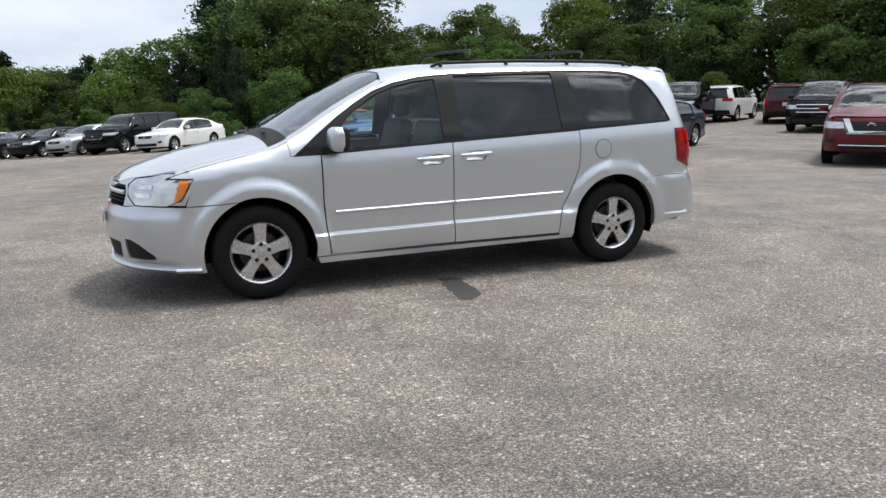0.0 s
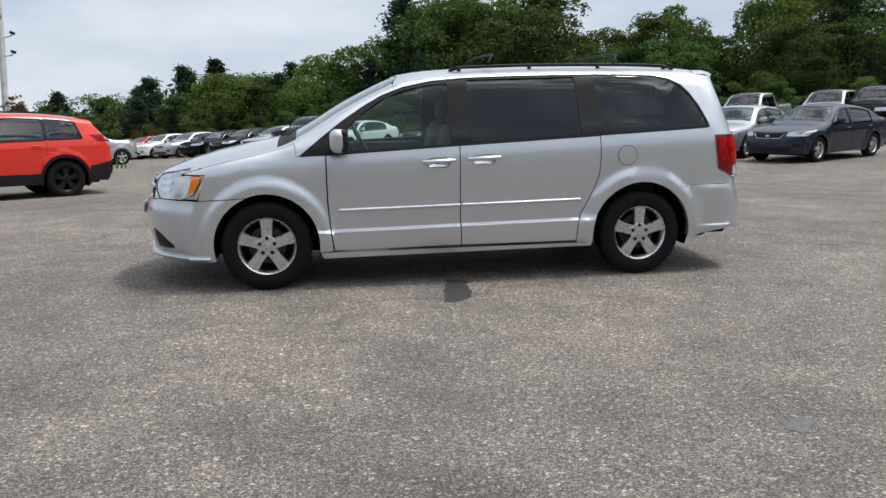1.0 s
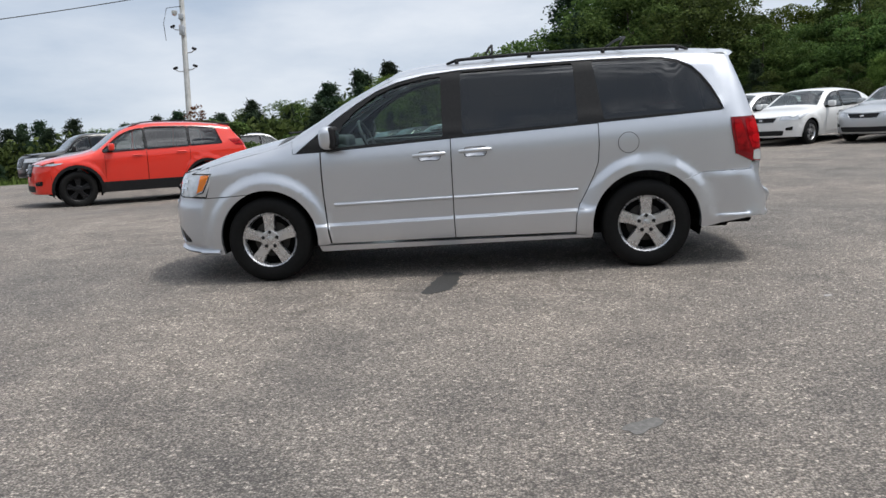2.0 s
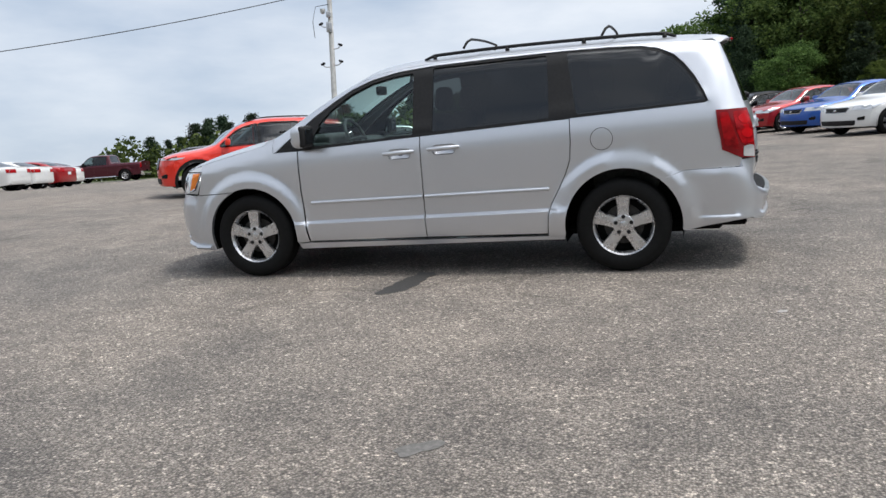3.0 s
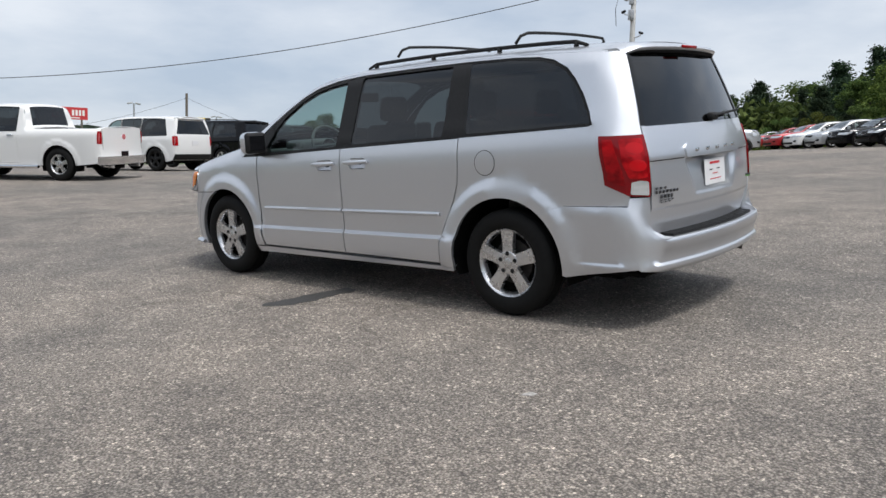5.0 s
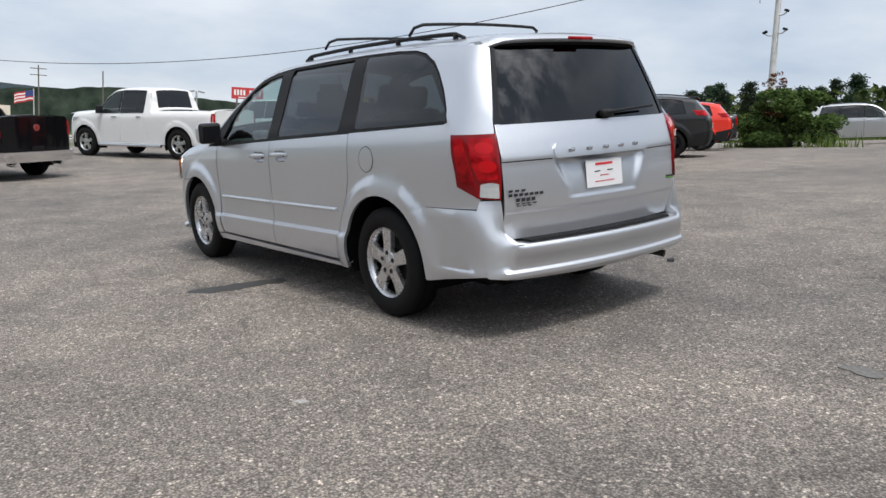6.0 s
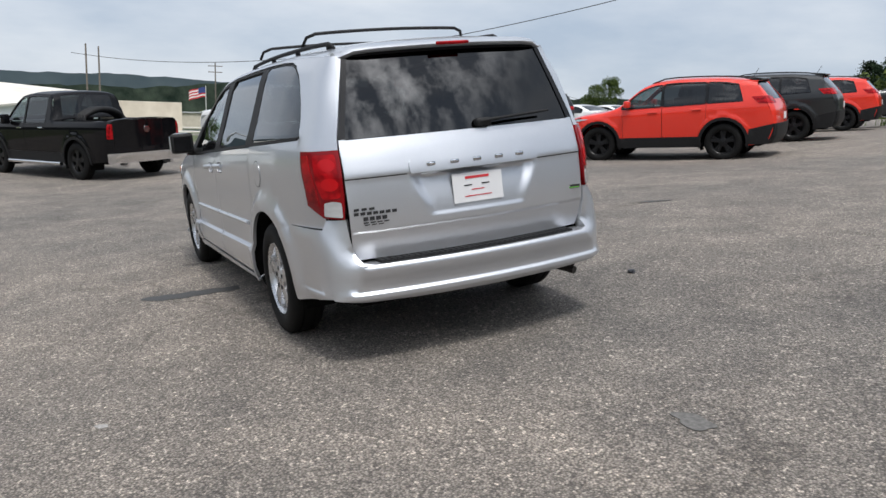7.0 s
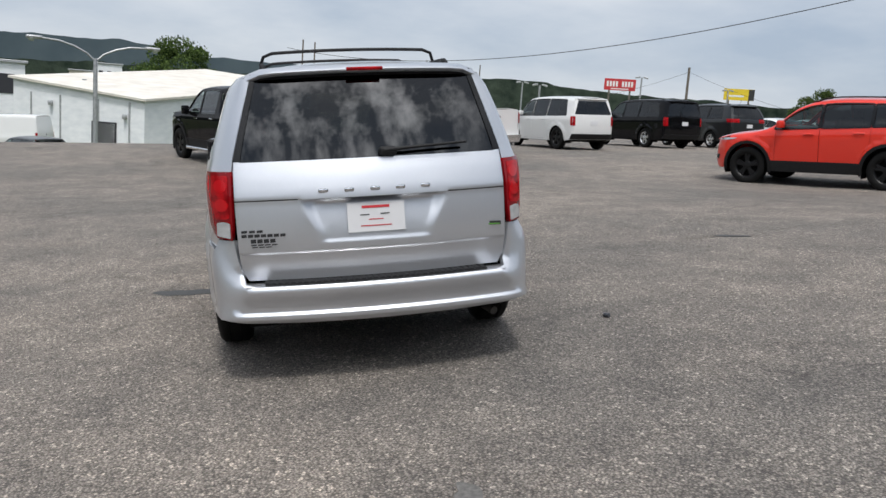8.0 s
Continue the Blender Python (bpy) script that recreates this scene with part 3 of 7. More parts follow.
def ground_sheet():
    def ticks(lo, hi, a, b):
        out, v = [], 0.0
        while v < hi:
            out.append(v)
            v += a if v < 45 else max(a, (v - 45) * b + a)
        out.append(hi)
        neg, v = [], -a
        while v > lo:
            neg.append(v)
            v -= a if v > -45 else max(a, (-v - 45) * b + a)
        neg.append(lo)
        return neg[::-1] + out
    xs, ys = ticks(-2500, 2500, 1.2, 0.25), ticks(-2500, 2500, 1.2, 0.25)
    vs = [LOT @ Vector((x, y, lie(x, y))) for x in xs for y in ys]
    n = len(ys)
    fs, mats = [], []
    for i in range(len(xs) - 1):
        for j in range(n - 1):
            fs.append((i * n + j, (i + 1) * n + j, (i + 1) * n + j + 1, i * n + j + 1))
            x, y = (xs[i] + xs[i + 1]) / 2, (ys[j] + ys[j + 1]) / 2
            back = 43 - 0.42 * x
            paved = (-22 if y < 1 else -29) < x < 60 and -60 < y < back or -55 < x <= -29 and 6 < y < 44
            mats.append(0 if paved else 1)
    me = mesh_of("ground", vs, fs, [ASPHALT, GRASS_SOIL])
    me.polygons.foreach_set("material_index", mats)
    return tagged(new("ground", me), "worn grey asphalt lot with grassy ground beyond its edges", "ground", kind="structure")


ground_sheet()


# ---- the silver minivan ----
def bar_mesh(w, h, d, r=0.004):
    return boxed((w, h, d), Matrix(), r, 2)


def minivan():
    van = thing("minivan", "silver minivan with black roof rack and five-spoke alloy wheels", "car", m=LOT.copy())
    belt = lambda x: 1.05 + 0.052 * (x + 1.06)
    crease = lambda x: 0.454 + 0.0175 * (x + 1.04)
    HF, HR, HZ = -1.539, 1.539, 0.352
    spec = dict(
        ztop=[(-2.50, 0.83), (-2.44, 0.885), (-2.36, 0.93), (-2.2, 0.99), (-2.0, 1.052), (-1.7, 1.12), (-1.4, 1.185), (-1.22, 1.27), (-0.91, 1.455), (-0.6, 1.61), (-0.42, 1.685), (-0.2, 1.72), (0.2, 1.745), (0.9, 1.76), (1.6, 1.755), (2.0, 1.74), (2.3, 1.715), (2.5, 1.69)],
        wide=[(-2.5, 0.78), (-2.3, 0.85), (-2.1, 0.905), (-1.8, 0.935), (-1.2, 0.945), (0, 0.955), (1.2, 0.955), (1.7, 0.945), (2.0, 0.925), (2.2, 0.895), (2.4, 0.84), (2.6, 0.74)],
        belt=[(-2.6, 1.02), (2.6, 1.24)], lean=0.37, zbot=0.25,
        nose=[(0.18, -2.40), (0.25, -2.48), (0.33, -2.55), (0.45, -2.57), (0.60, -2.575), (0.66, -2.55), (0.72, -2.535), (0.85, -2.50), (0.92, -2.46), (1.0, -2.36)],
        tail=[(0.25, 2.50), (0.33, 2.555), (0.40, 2.545), (0.50, 2.535), (0.56, 2.536), (0.72, 2.556), (0.80, 2.56), (1.0, 2.545), (1.1, 2.519), (1.2, 2.483), (1.45, 2.388), (1.66, 2.296), (1.8, 2.227)],
        nose_bow=(0.165, 0.62, 0.10), tail_bow=(0.075, 0.72, 0.20), crown=0.045, drop=0.035,
        arches=((HF, HZ, 0.395), (HR, HZ, 0.415)), flare=0.030, crease=crease, tuck=0.04)
    sh = Shape(**spec)
    # the rear bumper stands proud of the body and turns its corners more tightly
    fat = Shape(**{**spec, "crease": None, "wide": spec["wide"][:8] + [(2.0, 0.937), (2.2, 0.926), (2.4, 0.897), (2.6, 0.83)], "tail_bow": (0.075, 0.72, 0.11),
                   "tail": [(0.25, 2.55), (0.33, 2.60), (0.375, 2.602), (0.42, 2.604), (0.50, 2.636), (0.535, 2.642), (0.56, 2.622), (0.72, 2.60), (0.80, 2.585)]})
    bum = Shape(**{**spec, "tail": [(0.25, 2.60), (0.80, 2.64)]})
    mixed = lambda z: ramp(0.80, 0.69, z)
    bum.half = lambda x, z: sh.half(x, z) + mixed(z) * (fat.half(x, z) - sh.half(x, z)) + ramp(2.0, 2.2, x) * (0.010 * ramp(0.405, 0.385, z) - 0.03 * ramp(0.37, 0.32, z))

    def bback(y, z):
        p = sh.back(y, z).lerp(fat.back(y, z), mixed(z) * (1 - ramp(0.55, 0.60, z) * ramp(0.84, 0.75, abs(y))))
        p.x += 0.022 * ramp(0.405, 0.385, z) - 0.045 * ramp(0.37, 0.32, z)
        return p
    bum.back = bback
    def join(y):
        """Where the hood meets the nose: (x, z)."""
        lo, hi = -2.62, -1.9
        for _ in range(30):
            x = (lo + hi) / 2
            lo, hi = (lo, x) if x > sh.front(y, sh.top(x, y).z).x else (x, hi)
        return lo, sh.top(lo, y).z
    fc = lambda z: sh.corner(z, False)[0]
    rc = lambda z: sh.corner(z, True)[0]
    bc = lambda z: bum.corner(z, True)
    RA, RF = 0.430, 0.408
    zs = lambda a, b, n=8: [a + (b - a) * k / n for k in range(n + 1)]
    creases = [[(x, crease(x) + d) for x in (-1.24, -1.05, 0, 1.05, 1.24)] for d in (0.016, 0.010, 0.005, 0.0, -0.005, -0.010, -0.016)]
    rings = [(c, HZ, r) for c in (HF, HR) for r in (0.42, 0.45, 0.48, 0.51, 0.54, 0.57)]
    open_top = [(-1.265, 1.048), (-1.08, 1.195), (-0.92, 1.315), (-0.76, 1.42), (-0.60, 1.51), (-0.42, 1.575), (-0.2, 1.62), (0.1, 1.645), (0.6, 1.66), (1.14, 1.668), (1.5, 1.666), (1.70, 1.655), (1.82, 1.63), (1.93, 1.575), (2.00, 1.505), (2.07, 1.41), (2.13, 1.30), (2.158, 1.225), (2.13, 1.214)]
    opening = open_top + [(1.17, 1.166), (0.0, 1.107), (-1.06, 1.05)]
    lo_x, hi_x = -2.5, -2.0
    for _ in range(40):
        xm = (lo_x + hi_x) / 2
        lo_x, hi_x = (lo_x, xm) if xm > sh.front(sh.half(xm, sh.edge(xm)), sh.edge(xm)).x else (xm, hi_x)
    hcx, hcy, hcz = lo_x, sh.half(lo_x, sh.edge(lo_x)), sh.edge(lo_x)      # corner of hood, side and nose
    lid = lambda x: min(0.918, sh.edge(x) - 0.006)
    lamp_s = [(fc(0.725), 0.725), (-2.16, 0.735), (-2.065, 0.768), (-2.02, 0.845), (-1.985, 0.915), (-2.08, lid(-2.08)), (-2.16, lid(-2.16)), (hcx, hcz - 0.006), (fc(0.81), 0.81)]
    tail_s = [(2.205, 1.155), (2.215, 1.05), (2.235, 0.95), (2.245, 0.87), (rc(0.80), 0.805), (rc(0.87), 0.87), (rc(0.95), 0.95), (rc(1.05), 1.05), (rc(1.155), 1.155)]
    slider_edge = [(1.172, 1.166), (1.175, 1.0), (1.165, 0.86), (1.13, 0.76), (1.07, 0.64), (1.01, 0.53), (0.985, 0.45), (0.975, 0.305)]
    fronts, rears = [], []
    ZF, ZR = zs(0.713, 0.236, 10), zs(0.742, 0.375, 8)
    for s in (-1, 1):
        f, fl = sh.side(s), s > 0
        kw = dict(flip=fl, gap=0.004, rim=0.02)
        # unstressed upper side, roof edge, quarter and rear pillar in one pressing
        up = [(x, sh.edge(x)) for x in (-1.30, -1.15, -1.0, -0.8, -0.6, -0.42, -0.2, 0.1, 0.5, 1.0, 1.5, 1.8, 2.0, 2.1)]
        ze = sh.edge(2.18)
        ZC = zs(ze, 1.157, 10)
        tail_line = [(rc(z), z) for z in ZC]
        outline = ([(-1.285, 1.045)] + up + tail_line + [(2.205, 1.157), (2.215, 1.05), (2.235, 0.95), (2.245, 0.872), (rc(0.80), 0.802), (rc(0.745), 0.745), (1.98, 0.742)]
                   + arc(HR, HZ, RA, 50, 186, 18) + [(1.108, 0.288), (0.98, 0.288)] + [(x + 0.003, z) for x, z in slider_edge[::-1]] + [(2.13, 1.214)] + open_top[::-1][1:])
        strip = sheet(sh.back, [(s * 0.748, 1.157)] + [(s * sh.corner(z, True)[1], z) for z in ZC[::-1]] + [(s * 0.618, ze), (s * 0.663, 1.50), (s * 0.738, 1.23)], step=0.05, rim=0)
        part("body_side", welded([sheet(f, outline, step=0.045, rings=rings, extra=creases, flip=fl, rim=0), strip], blend=3, rounds=8), SILVER, van)
        fender = [(-1.063, 1.05), (-1.062, 0.9), (-1.06, 0.7), (-1.045, 0.5), (-1.02, 0.292), (-1.125, 0.285)] + arc(HF, HZ, RF, -8, 111, 16) + [(fc(0.715), 0.715)] \
            + [(-2.16, 0.735), (-2.065, 0.768), (-2.02, 0.845), (-1.985, 0.915)] + [(-2.08, 0.919), (-2.15, lid(-2.15) + .002), (-2.175, lid(-2.175) + .002)] + [(x, sh.edge(x)) for x in (-2.17, -2.10, -2.0, -1.8, -1.6, -1.4, -1.3)] + [(-1.285, 1.045)]
        part("fender", sheet(f, fender, step=0.045, rings=rings, extra=creases, **kw), SILVER, van)
        fb = [(fc(z), z) for z in ZF] + [(-1.945, 0.236)] + arc(HF, HZ, RF, 196, 112, 12)
        fronts.append(sheet(f, fb, step=0.05, rings=rings, flip=fl, rim=0))
        rb = [(1.98, 0.740)] + [(bc(z)[0], z) for z in ZR] + [(2.2, 0.335), (1.985, 0.302)] + arc(HR, HZ, RA, -6, 50, 10)
        rears.append(sheet(bum.side(s), rb, step=0.04, rings=rings, extra=[[(2.0, z), (2.42, z)] for z in (0.408, 0.395, 0.382, 0.37)], flip=fl, rim=0))
        door = [(-1.06, 1.05), (-1.059, 0.9), (-1.057, 0.7), (-1.042, 0.5), (-1.015, 0.296), (0.006, 0.305), (0.0, 0.5), (0.0, 1.107)]
        bowls = [soft([(hx - 0.088, hz - 0.040), (hx + 0.088, hz - 0.038), (hx + 0.088, hz + 0.034), (hx - 0.088, hz + 0.032)], 0.03) for hx, hz in ((-0.175, 0.98), (0.195, 0.997))]
        d1 = part("front_door", sheet(f, door, [bowls[0]], step=0.045, extra=creases, **kw), SILVER, van)
        slide = [(0.0, 1.107), (0.0, 0.5), (0.006, 0.305)] + slider_edge[::-1]
        d2 = part("sliding_door", sheet(f, slide, [bowls[1]], step=0.045, extra=creases, rings=rings, **kw), SILVER, van)
        part("rocker_panel", sheet(f, [(-1.122, 0.283), (1.106, 0.286), (1.10, 0.260), (-1.10, 0.235)], step=0.06, flip=fl, rim=0.05), SILVER, van)
        # window surround and glass
        wf = soft([(-0.975, 1.078), (-0.89, 1.245), (-0.77, 1.365), (-0.61, 1.475), (-0.43, 1.548), (-0.24, 1.588), (-0.07, 1.606), (-0.062, 1.122)], 0.02)
        wsld = soft([(0.098, 1.135), (0.092, 1.632), (1.0, 1.652), (1.018, 1.178)], 0.025)
        wq = soft([(1.222, 1.192), (1.15, 1.658), (1.5, 1.655), (1.69, 1.642), (1.80, 1.618), (1.91, 1.562), (1.985, 1.49), (2.05, 1.40), (2.11, 1.30), (2.142, 1.232)], 0.02)
        part("window_frame", sheet(f, shrunk(opening, 0.004), [wf, wsld, wq], step=0.06, flip=fl, rim=0.03, lift=-0.008), PLASTIC, van)
        part("door_glass", sheet(f, shrunk(wf, -0.01), step=0.09, flip=fl, rim=0, lift=-0.016), GLASS_FRONT, d1, "lightly tinted door glass")
        part("door_glass", sheet(f, shrunk(wsld, -0.01), step=0.12, flip=fl, rim=0, lift=-0.014), GLASS_DARK, d2, "dark privacy glass")
        part("quarter_glass", sheet(f, shrunk(wq, -0.004), step=0.12, flip=fl, rim=0, lift=-0.010), GLASS_DARK, van, "dark privacy glass")
        bl = [(x, belt(x) + 0.001) for x in (-1.25, -0.6, 0.0, 0.6, 1.17, 1.6, 2.12)]
        part("belt_moulding", sheet(f, bl + [(x, z + 0.016) for x, z in bl[::-1]], step=0.08, flip=fl, rim=0.012, lift=0.004), PLASTIC, van)
        # rub strips
        for a, b, own in ((-0.972, -0.004, d1), (0.012, 1.0, d2)):
            zz = lambda x: 0.618 + 0.0168 * (x + 0.97)
            pts = [(x, s * (sh.half(x, zz(x)) + 0.004), zz(x)) for x in np.linspace(a, b, 14)]
            rub = tube([(p[0], p[1], 0) for p in pts], 0.019, 8)
            rub = ([(v.x, v.y, v.z * 0.72 + zz(v.x)) for v in rub[0]], rub[1])
            part("rub_strip", rub, SILVER, own)
        # handles, with their bowls
        for hx, hz, own in ((-0.175, 0.98, d1), (0.195, 0.997, d2)):
            y = s * sh.half(hx, hz)
            dish = lambda x, z, hx=hx, hz=hz: Vector((x, s * (sh.half(x, z) - 0.032 * max(0, 1 - ((x - hx) / 0.093) ** 2) ** 0.6 * max(0, 1 - ((z - hz + 0.003) / 0.043) ** 2) ** 0.6), z))
            part("handle_bowl", sheet(dish, bowls[0] if own is d1 else bowls[1], step=0.012, flip=fl, rim=0), SILVER, own)
            pts = [(hx - 0.128 + 0.256 * k / 12, y + s * (0.016 + 0.024 * math.sin(math.pi * k / 12)), hz + 0.004 + 0.010 * k / 12) for k in range(13)]
            part("door_handle", tube(pts, [0.012 + 0.006 * math.sin(math.pi * k / 12) for k in range(13)], 10), SILVER, own)
        fx, fz = 1.403, 1.003
        if s < 0:
            part("fuel_door", sheet(f, arc(fx, fz, 0.078, 0, 345, 23), step=0.03, flip=fl, rim=0.004, lift=0.003), SILVER, van)
            part("fuel_door_seam", sheet(f, arc(fx, fz, 0.083, 0, 345, 23), [arc(fx, fz, 0.079, 0, 345, 23)], step=0.03, flip=fl, rim=0.0, lift=0.002), LINER, van)
        # lamps that wrap round the corners
        part("turn_signal", sheet(f, [(-2.125, 0.760), (-2.07, 0.785), (-2.03, 0.852), (-2.003, 0.905), (-2.075, 0.902)], step=0.03, flip=fl, rim=0.006, lift=0.009), AMBER, van)
        lamp_f = [(s * hcy, hcz - 0.006)] + [(s * sh.corner(z, False)[1], z) for z in (0.81, 0.725)] + [(s * 0.62, 0.722), (s * 0.52, 0.78), (s * 0.487, 0.858)] + [(s * y, join(y)[1] - 0.006) for y in (0.55, 0.62, 0.68) if y < hcy - .03]
        hl = part("headlamp", welded([sheet(f, lamp_s, step=0.06, flip=fl, rim=0, lift=0.004), sheet(sh.front, lamp_f, step=0.06, flip=True, rim=0, lift=0.004)], 0.02, 0.012), CLEARLENS, van, "clear headlamp with amber corner")
        seal = [f(x, z) for x, z in lamp_s[:8]] + [sh.front(y, z) for y, z in lamp_f[:0:-1]]
        seal = [p + Vector((-.004, s * .004, 0)) for p in seal]
        part("lamp_seal", tube(seal + [seal[0]], 0.0045, 6), LINER, hl)
        for z0, z1 in ((0.835, 0.865), (0.775, 0.805)):
            part("lamp_reflector", sheet(sh.front, soft([(s * 0.62, z0), (s * 0.735, z0), (s * 0.735, z1), (s * 0.60, z1)], .012), step=.03, flip=True, rim=0, lift=.007), CHROME, hl)
        tl = part("tail_lamp", welded([
            sheet(f, tail_s, step=0.05, flip=fl, rim=0, lift=0.010),
            sheet(sh.back, [(s * sh.corner(z, True)[1], z) for z in (0.805, 0.87, 0.95, 1.05, 1.155)] + [(s * 0.745, 1.155), (s * 0.752, 1.0), (s * 0.755, 0.9), (s * 0.762, 0.795)], step=0.05, rim=0, lift=0.010)], 0.025, 0.02), DARKLENS, van, "red tail lamp with a clear lower lens")
        part("lamp_lens", sheet(sh.back, soft([(s * 0.765, 1.135), (s * 0.768, 0.91), (s * 0.84, 0.90), (s * 0.86, 1.0), (s * 0.853, 1.135)], 0.015), step=0.03, rim=0.003, lift=0.0125), REDLENS, tl, "bright red lens")
        part("lamp_lens", sheet(f, soft([(2.228, 1.135), (2.238, 1.05), (2.256, 0.95), (2.266, 0.89), (rc(0.86) - 0.012, 0.865), (rc(0.95) - 0.010, 0.95), (rc(1.05) - 0.010, 1.05), (rc(1.13) - 0.012, 1.135)], 0.008), step=0.03, flip=fl, rim=0.003, lift=0.0125), REDLENS, tl, "bright red lens")
        part("reverse_lens", sheet(sh.back, soft([(s * 0.768, 0.805), (s * 0.768, 0.885), (s * 0.80, 0.893), (s * 0.835, 0.885), (s * 0.84, 0.815)], 0.008), step=0.03, rim=0.004, lift=0.014), CLEARLENS, tl)
        for zc in (0.98, 1.08):
            ring = [(s * (0.805 + 0.034 * math.cos(a)), zc + 0.034 * math.sin(a)) for a in np.arange(0, 6.2, 0.35)]
            part("lamp_element", sheet(sh.back, ring, step=0.02, rim=0.002, lift=0.0145), REDGLOW, tl)
        # inner skin and wheel wells
        part("body_liner", sheet(f, [(-2.1, 0.3), (-1.98, 0.35)] + arc(HF, HZ, RF + 0.02, 180, 0, 12) + [(-1.09, 0.29), (1.06, 0.29)] + arc(HR, HZ, RA + 0.02, 180, 0, 12) + [(2.1, 0.36), (2.25, 0.4), (2.25, 0.85), (2.2, 1.15), (1.17, 1.13), (-1.06, 1.02), (-1.3, 1.0), (-2.1, 0.86)], step=0.12, flip=fl, rim=0, lift=-0.028), LINER, van)
        for cx, rw_ in ((HF, RF + 0.014), (HR, RA + 0.014)):
            vs, fs = [], []
            for k, (x, z) in enumerate(arc(cx, HZ, rw_, -16, 196, 18)):
                vs += [(x, s * (sh.half(x, z) - 0.024), z), (x, s * 0.55, z)]
            fs = [(2 * k, 2 * k + 1, 2 * k + 3, 2 * k + 2) for k in range(18)] + [tuple(range(1, 38, 2))]
            part("wheel_well", (vs, fs), LINER, van)
        for cx in (HF, HR):
            wheel(van, "wheel", (cx, s * 0.838, HZ - 0.002), 0.352, 0.215, 0.226, 5, ALLOY, s, 1)
        # door mirror
        my = s * 1.0
        mir = part("door_mirror", boxed((0.13, 0.20, 0.18), pose(-0.965, my + s * 0.035, 1.165), 0.055, 5), SILVER, van)
        part("mirror_foot", boxed((0.10, 0.14, 0.06), pose(-0.985, s * 0.93, 1.085), 0.02, 2), PLASTIC, mir)
        part("mirror_glass", boxed((0.006, 0.145, 0.12), pose(-0.893, my + s * 0.035, 1.165), 0.002, 1), GLOSSBLACK, mir)
        part("mirror_rim", boxed((0.06, 0.192, 0.172), pose(-0.924, my + s * 0.035, 1.165), 0.028, 4), PLASTIC, mir)
        part("sail_panel", sheet(f, [(-1.235, 1.06), (-0.97, 1.075), (-0.875, 1.235), (-0.925, 1.29)], step=0.05, flip=fl, rim=0.006, lift=0.001), PLASTIC, van)
        # roof rail
        rail = [(x, s * (0.565 - 0.015 * abs(x - 0.9)), 1.0) for x in np.linspace(-0.02, 1.95, 24)]
        rail = [(x, y, sh.top(x, y).z + (0.028 if 0 < i < 23 else 0.004)) for i, (x, y, _) in enumerate(rail)]
        part("roof_rail", joined(tube(rail, [0.010] + [0.0135] * 22 + [0.010], 8), *[tube([(x, y, z - 0.045), (x, y, z)], 0.017, 8) for x, y, z in rail[1::7]]), PLASTIC, van)
    # cross bars
    for bx, nx in ((0.36, 0), (1.452, 1)):
        pts = [(bx - 0.05, -0.565, 1.765), (bx - 0.02, -0.545, 1.815), (bx, -0.49, 1.835)] + [(bx, y, 1.835 + 0.012 * (1 - (y / 0.5) ** 2)) for y in np.linspace(-0.4, 0.4, 7)] + [(bx, 0.49, 1.835), (bx - 0.02, 0.545, 1.815), (bx - 0.05, 0.565, 1.765)]
        part("roof_bar", tube(pts, 0.0105, 8), PLASTIC, van)
    # hood, windscreen, roof
    cut = 0.055
    ye = lambda x: sh.half(x, sh.edge(x))
    hx = [-2.33, -2.2, -2.0, -1.8, -1.6, -1.43]
    nose_line = [(hcx, hcy - .001)] + [(join(y)[0], y) for y in np.linspace(hcy - .03, .03 - hcy, 21)] + [(hcx, .001 - hcy)]
    fx_ = (hcx + .03, -2.16, -2.0935)
    hood = [(x, .001 - ye(x)) for x in fx_] + [(x, -(ye(x) - cut)) for x in [-2.0925] + hx[2:]] + [(x, ye(x) - cut) for x in hx[:1:-1] + [-2.0925]] + [(x, ye(x) - .001) for x in fx_[::-1]] + nose_line
    part("hood", sheet(sh.top, hood, step=0.06, gap=0.0025, rim=0.02), SILVER, van)
    for s in (-1, 1):
        strip = [(x, s * (ye(x) - cut)) for x in [-2.09] + hx[2:] + [-1.28]] + [(x, s * (ye(x) - 0.001)) for x in ([-1.28] + hx[:1:-1] + [-2.09])]
        part("fender_top", sheet(sh.top, strip, step=0.05, gap=0.001, rim=0.01, flip=False), SILVER, van)
    part("cowl_panel", sheet(sh.top, [(-1.43, -0.80), (-1.27, -0.80), (-1.27, 0.80), (-1.43, 0.80)], step=0.08, rim=0.02, lift=-0.014), PLASTIC, van)
    wx = [-1.285, -1.1, -0.9, -0.7, -0.53]
    scr = [(x, -(ye(x) - 0.075)) for x in wx] + [(-0.455, -0.45), (-0.43, 0), (-0.455, 0.45)] + [(x, ye(x) - 0.075) for x in wx[::-1]]
    part("windscreen", sheet(sh.top, scr, step=0.1, rim=0, lift=-0.008), GLASS_SCREEN, van)
    part("windscreen_frit", sheet(sh.top, shrunk(scr, -0.006), [shrunk(scr, 0.03)], step=0.08, rim=0, lift=-0.012), GLOSSBLACK, van)
    tx = [-0.51, -0.2, 0.2, 0.8, 1.4, 1.8, 2.0, 2.12]
    rear_line = [(sh.back(y, 1.69).x - 0.035, y) for y in np.linspace(-0.60, 0.60, 11)]
    roof = [(x, -(ye(x) - 0.004)) for x in tx] + rear_line + [(x, ye(x) - 0.004) for x in tx[::-1]] + [(-0.445, 0.45), (-0.42, 0), (-0.445, -0.45)]
    part("roof", sheet(sh.top, roof, step=0.09, rim=0.02), SILVER, van)
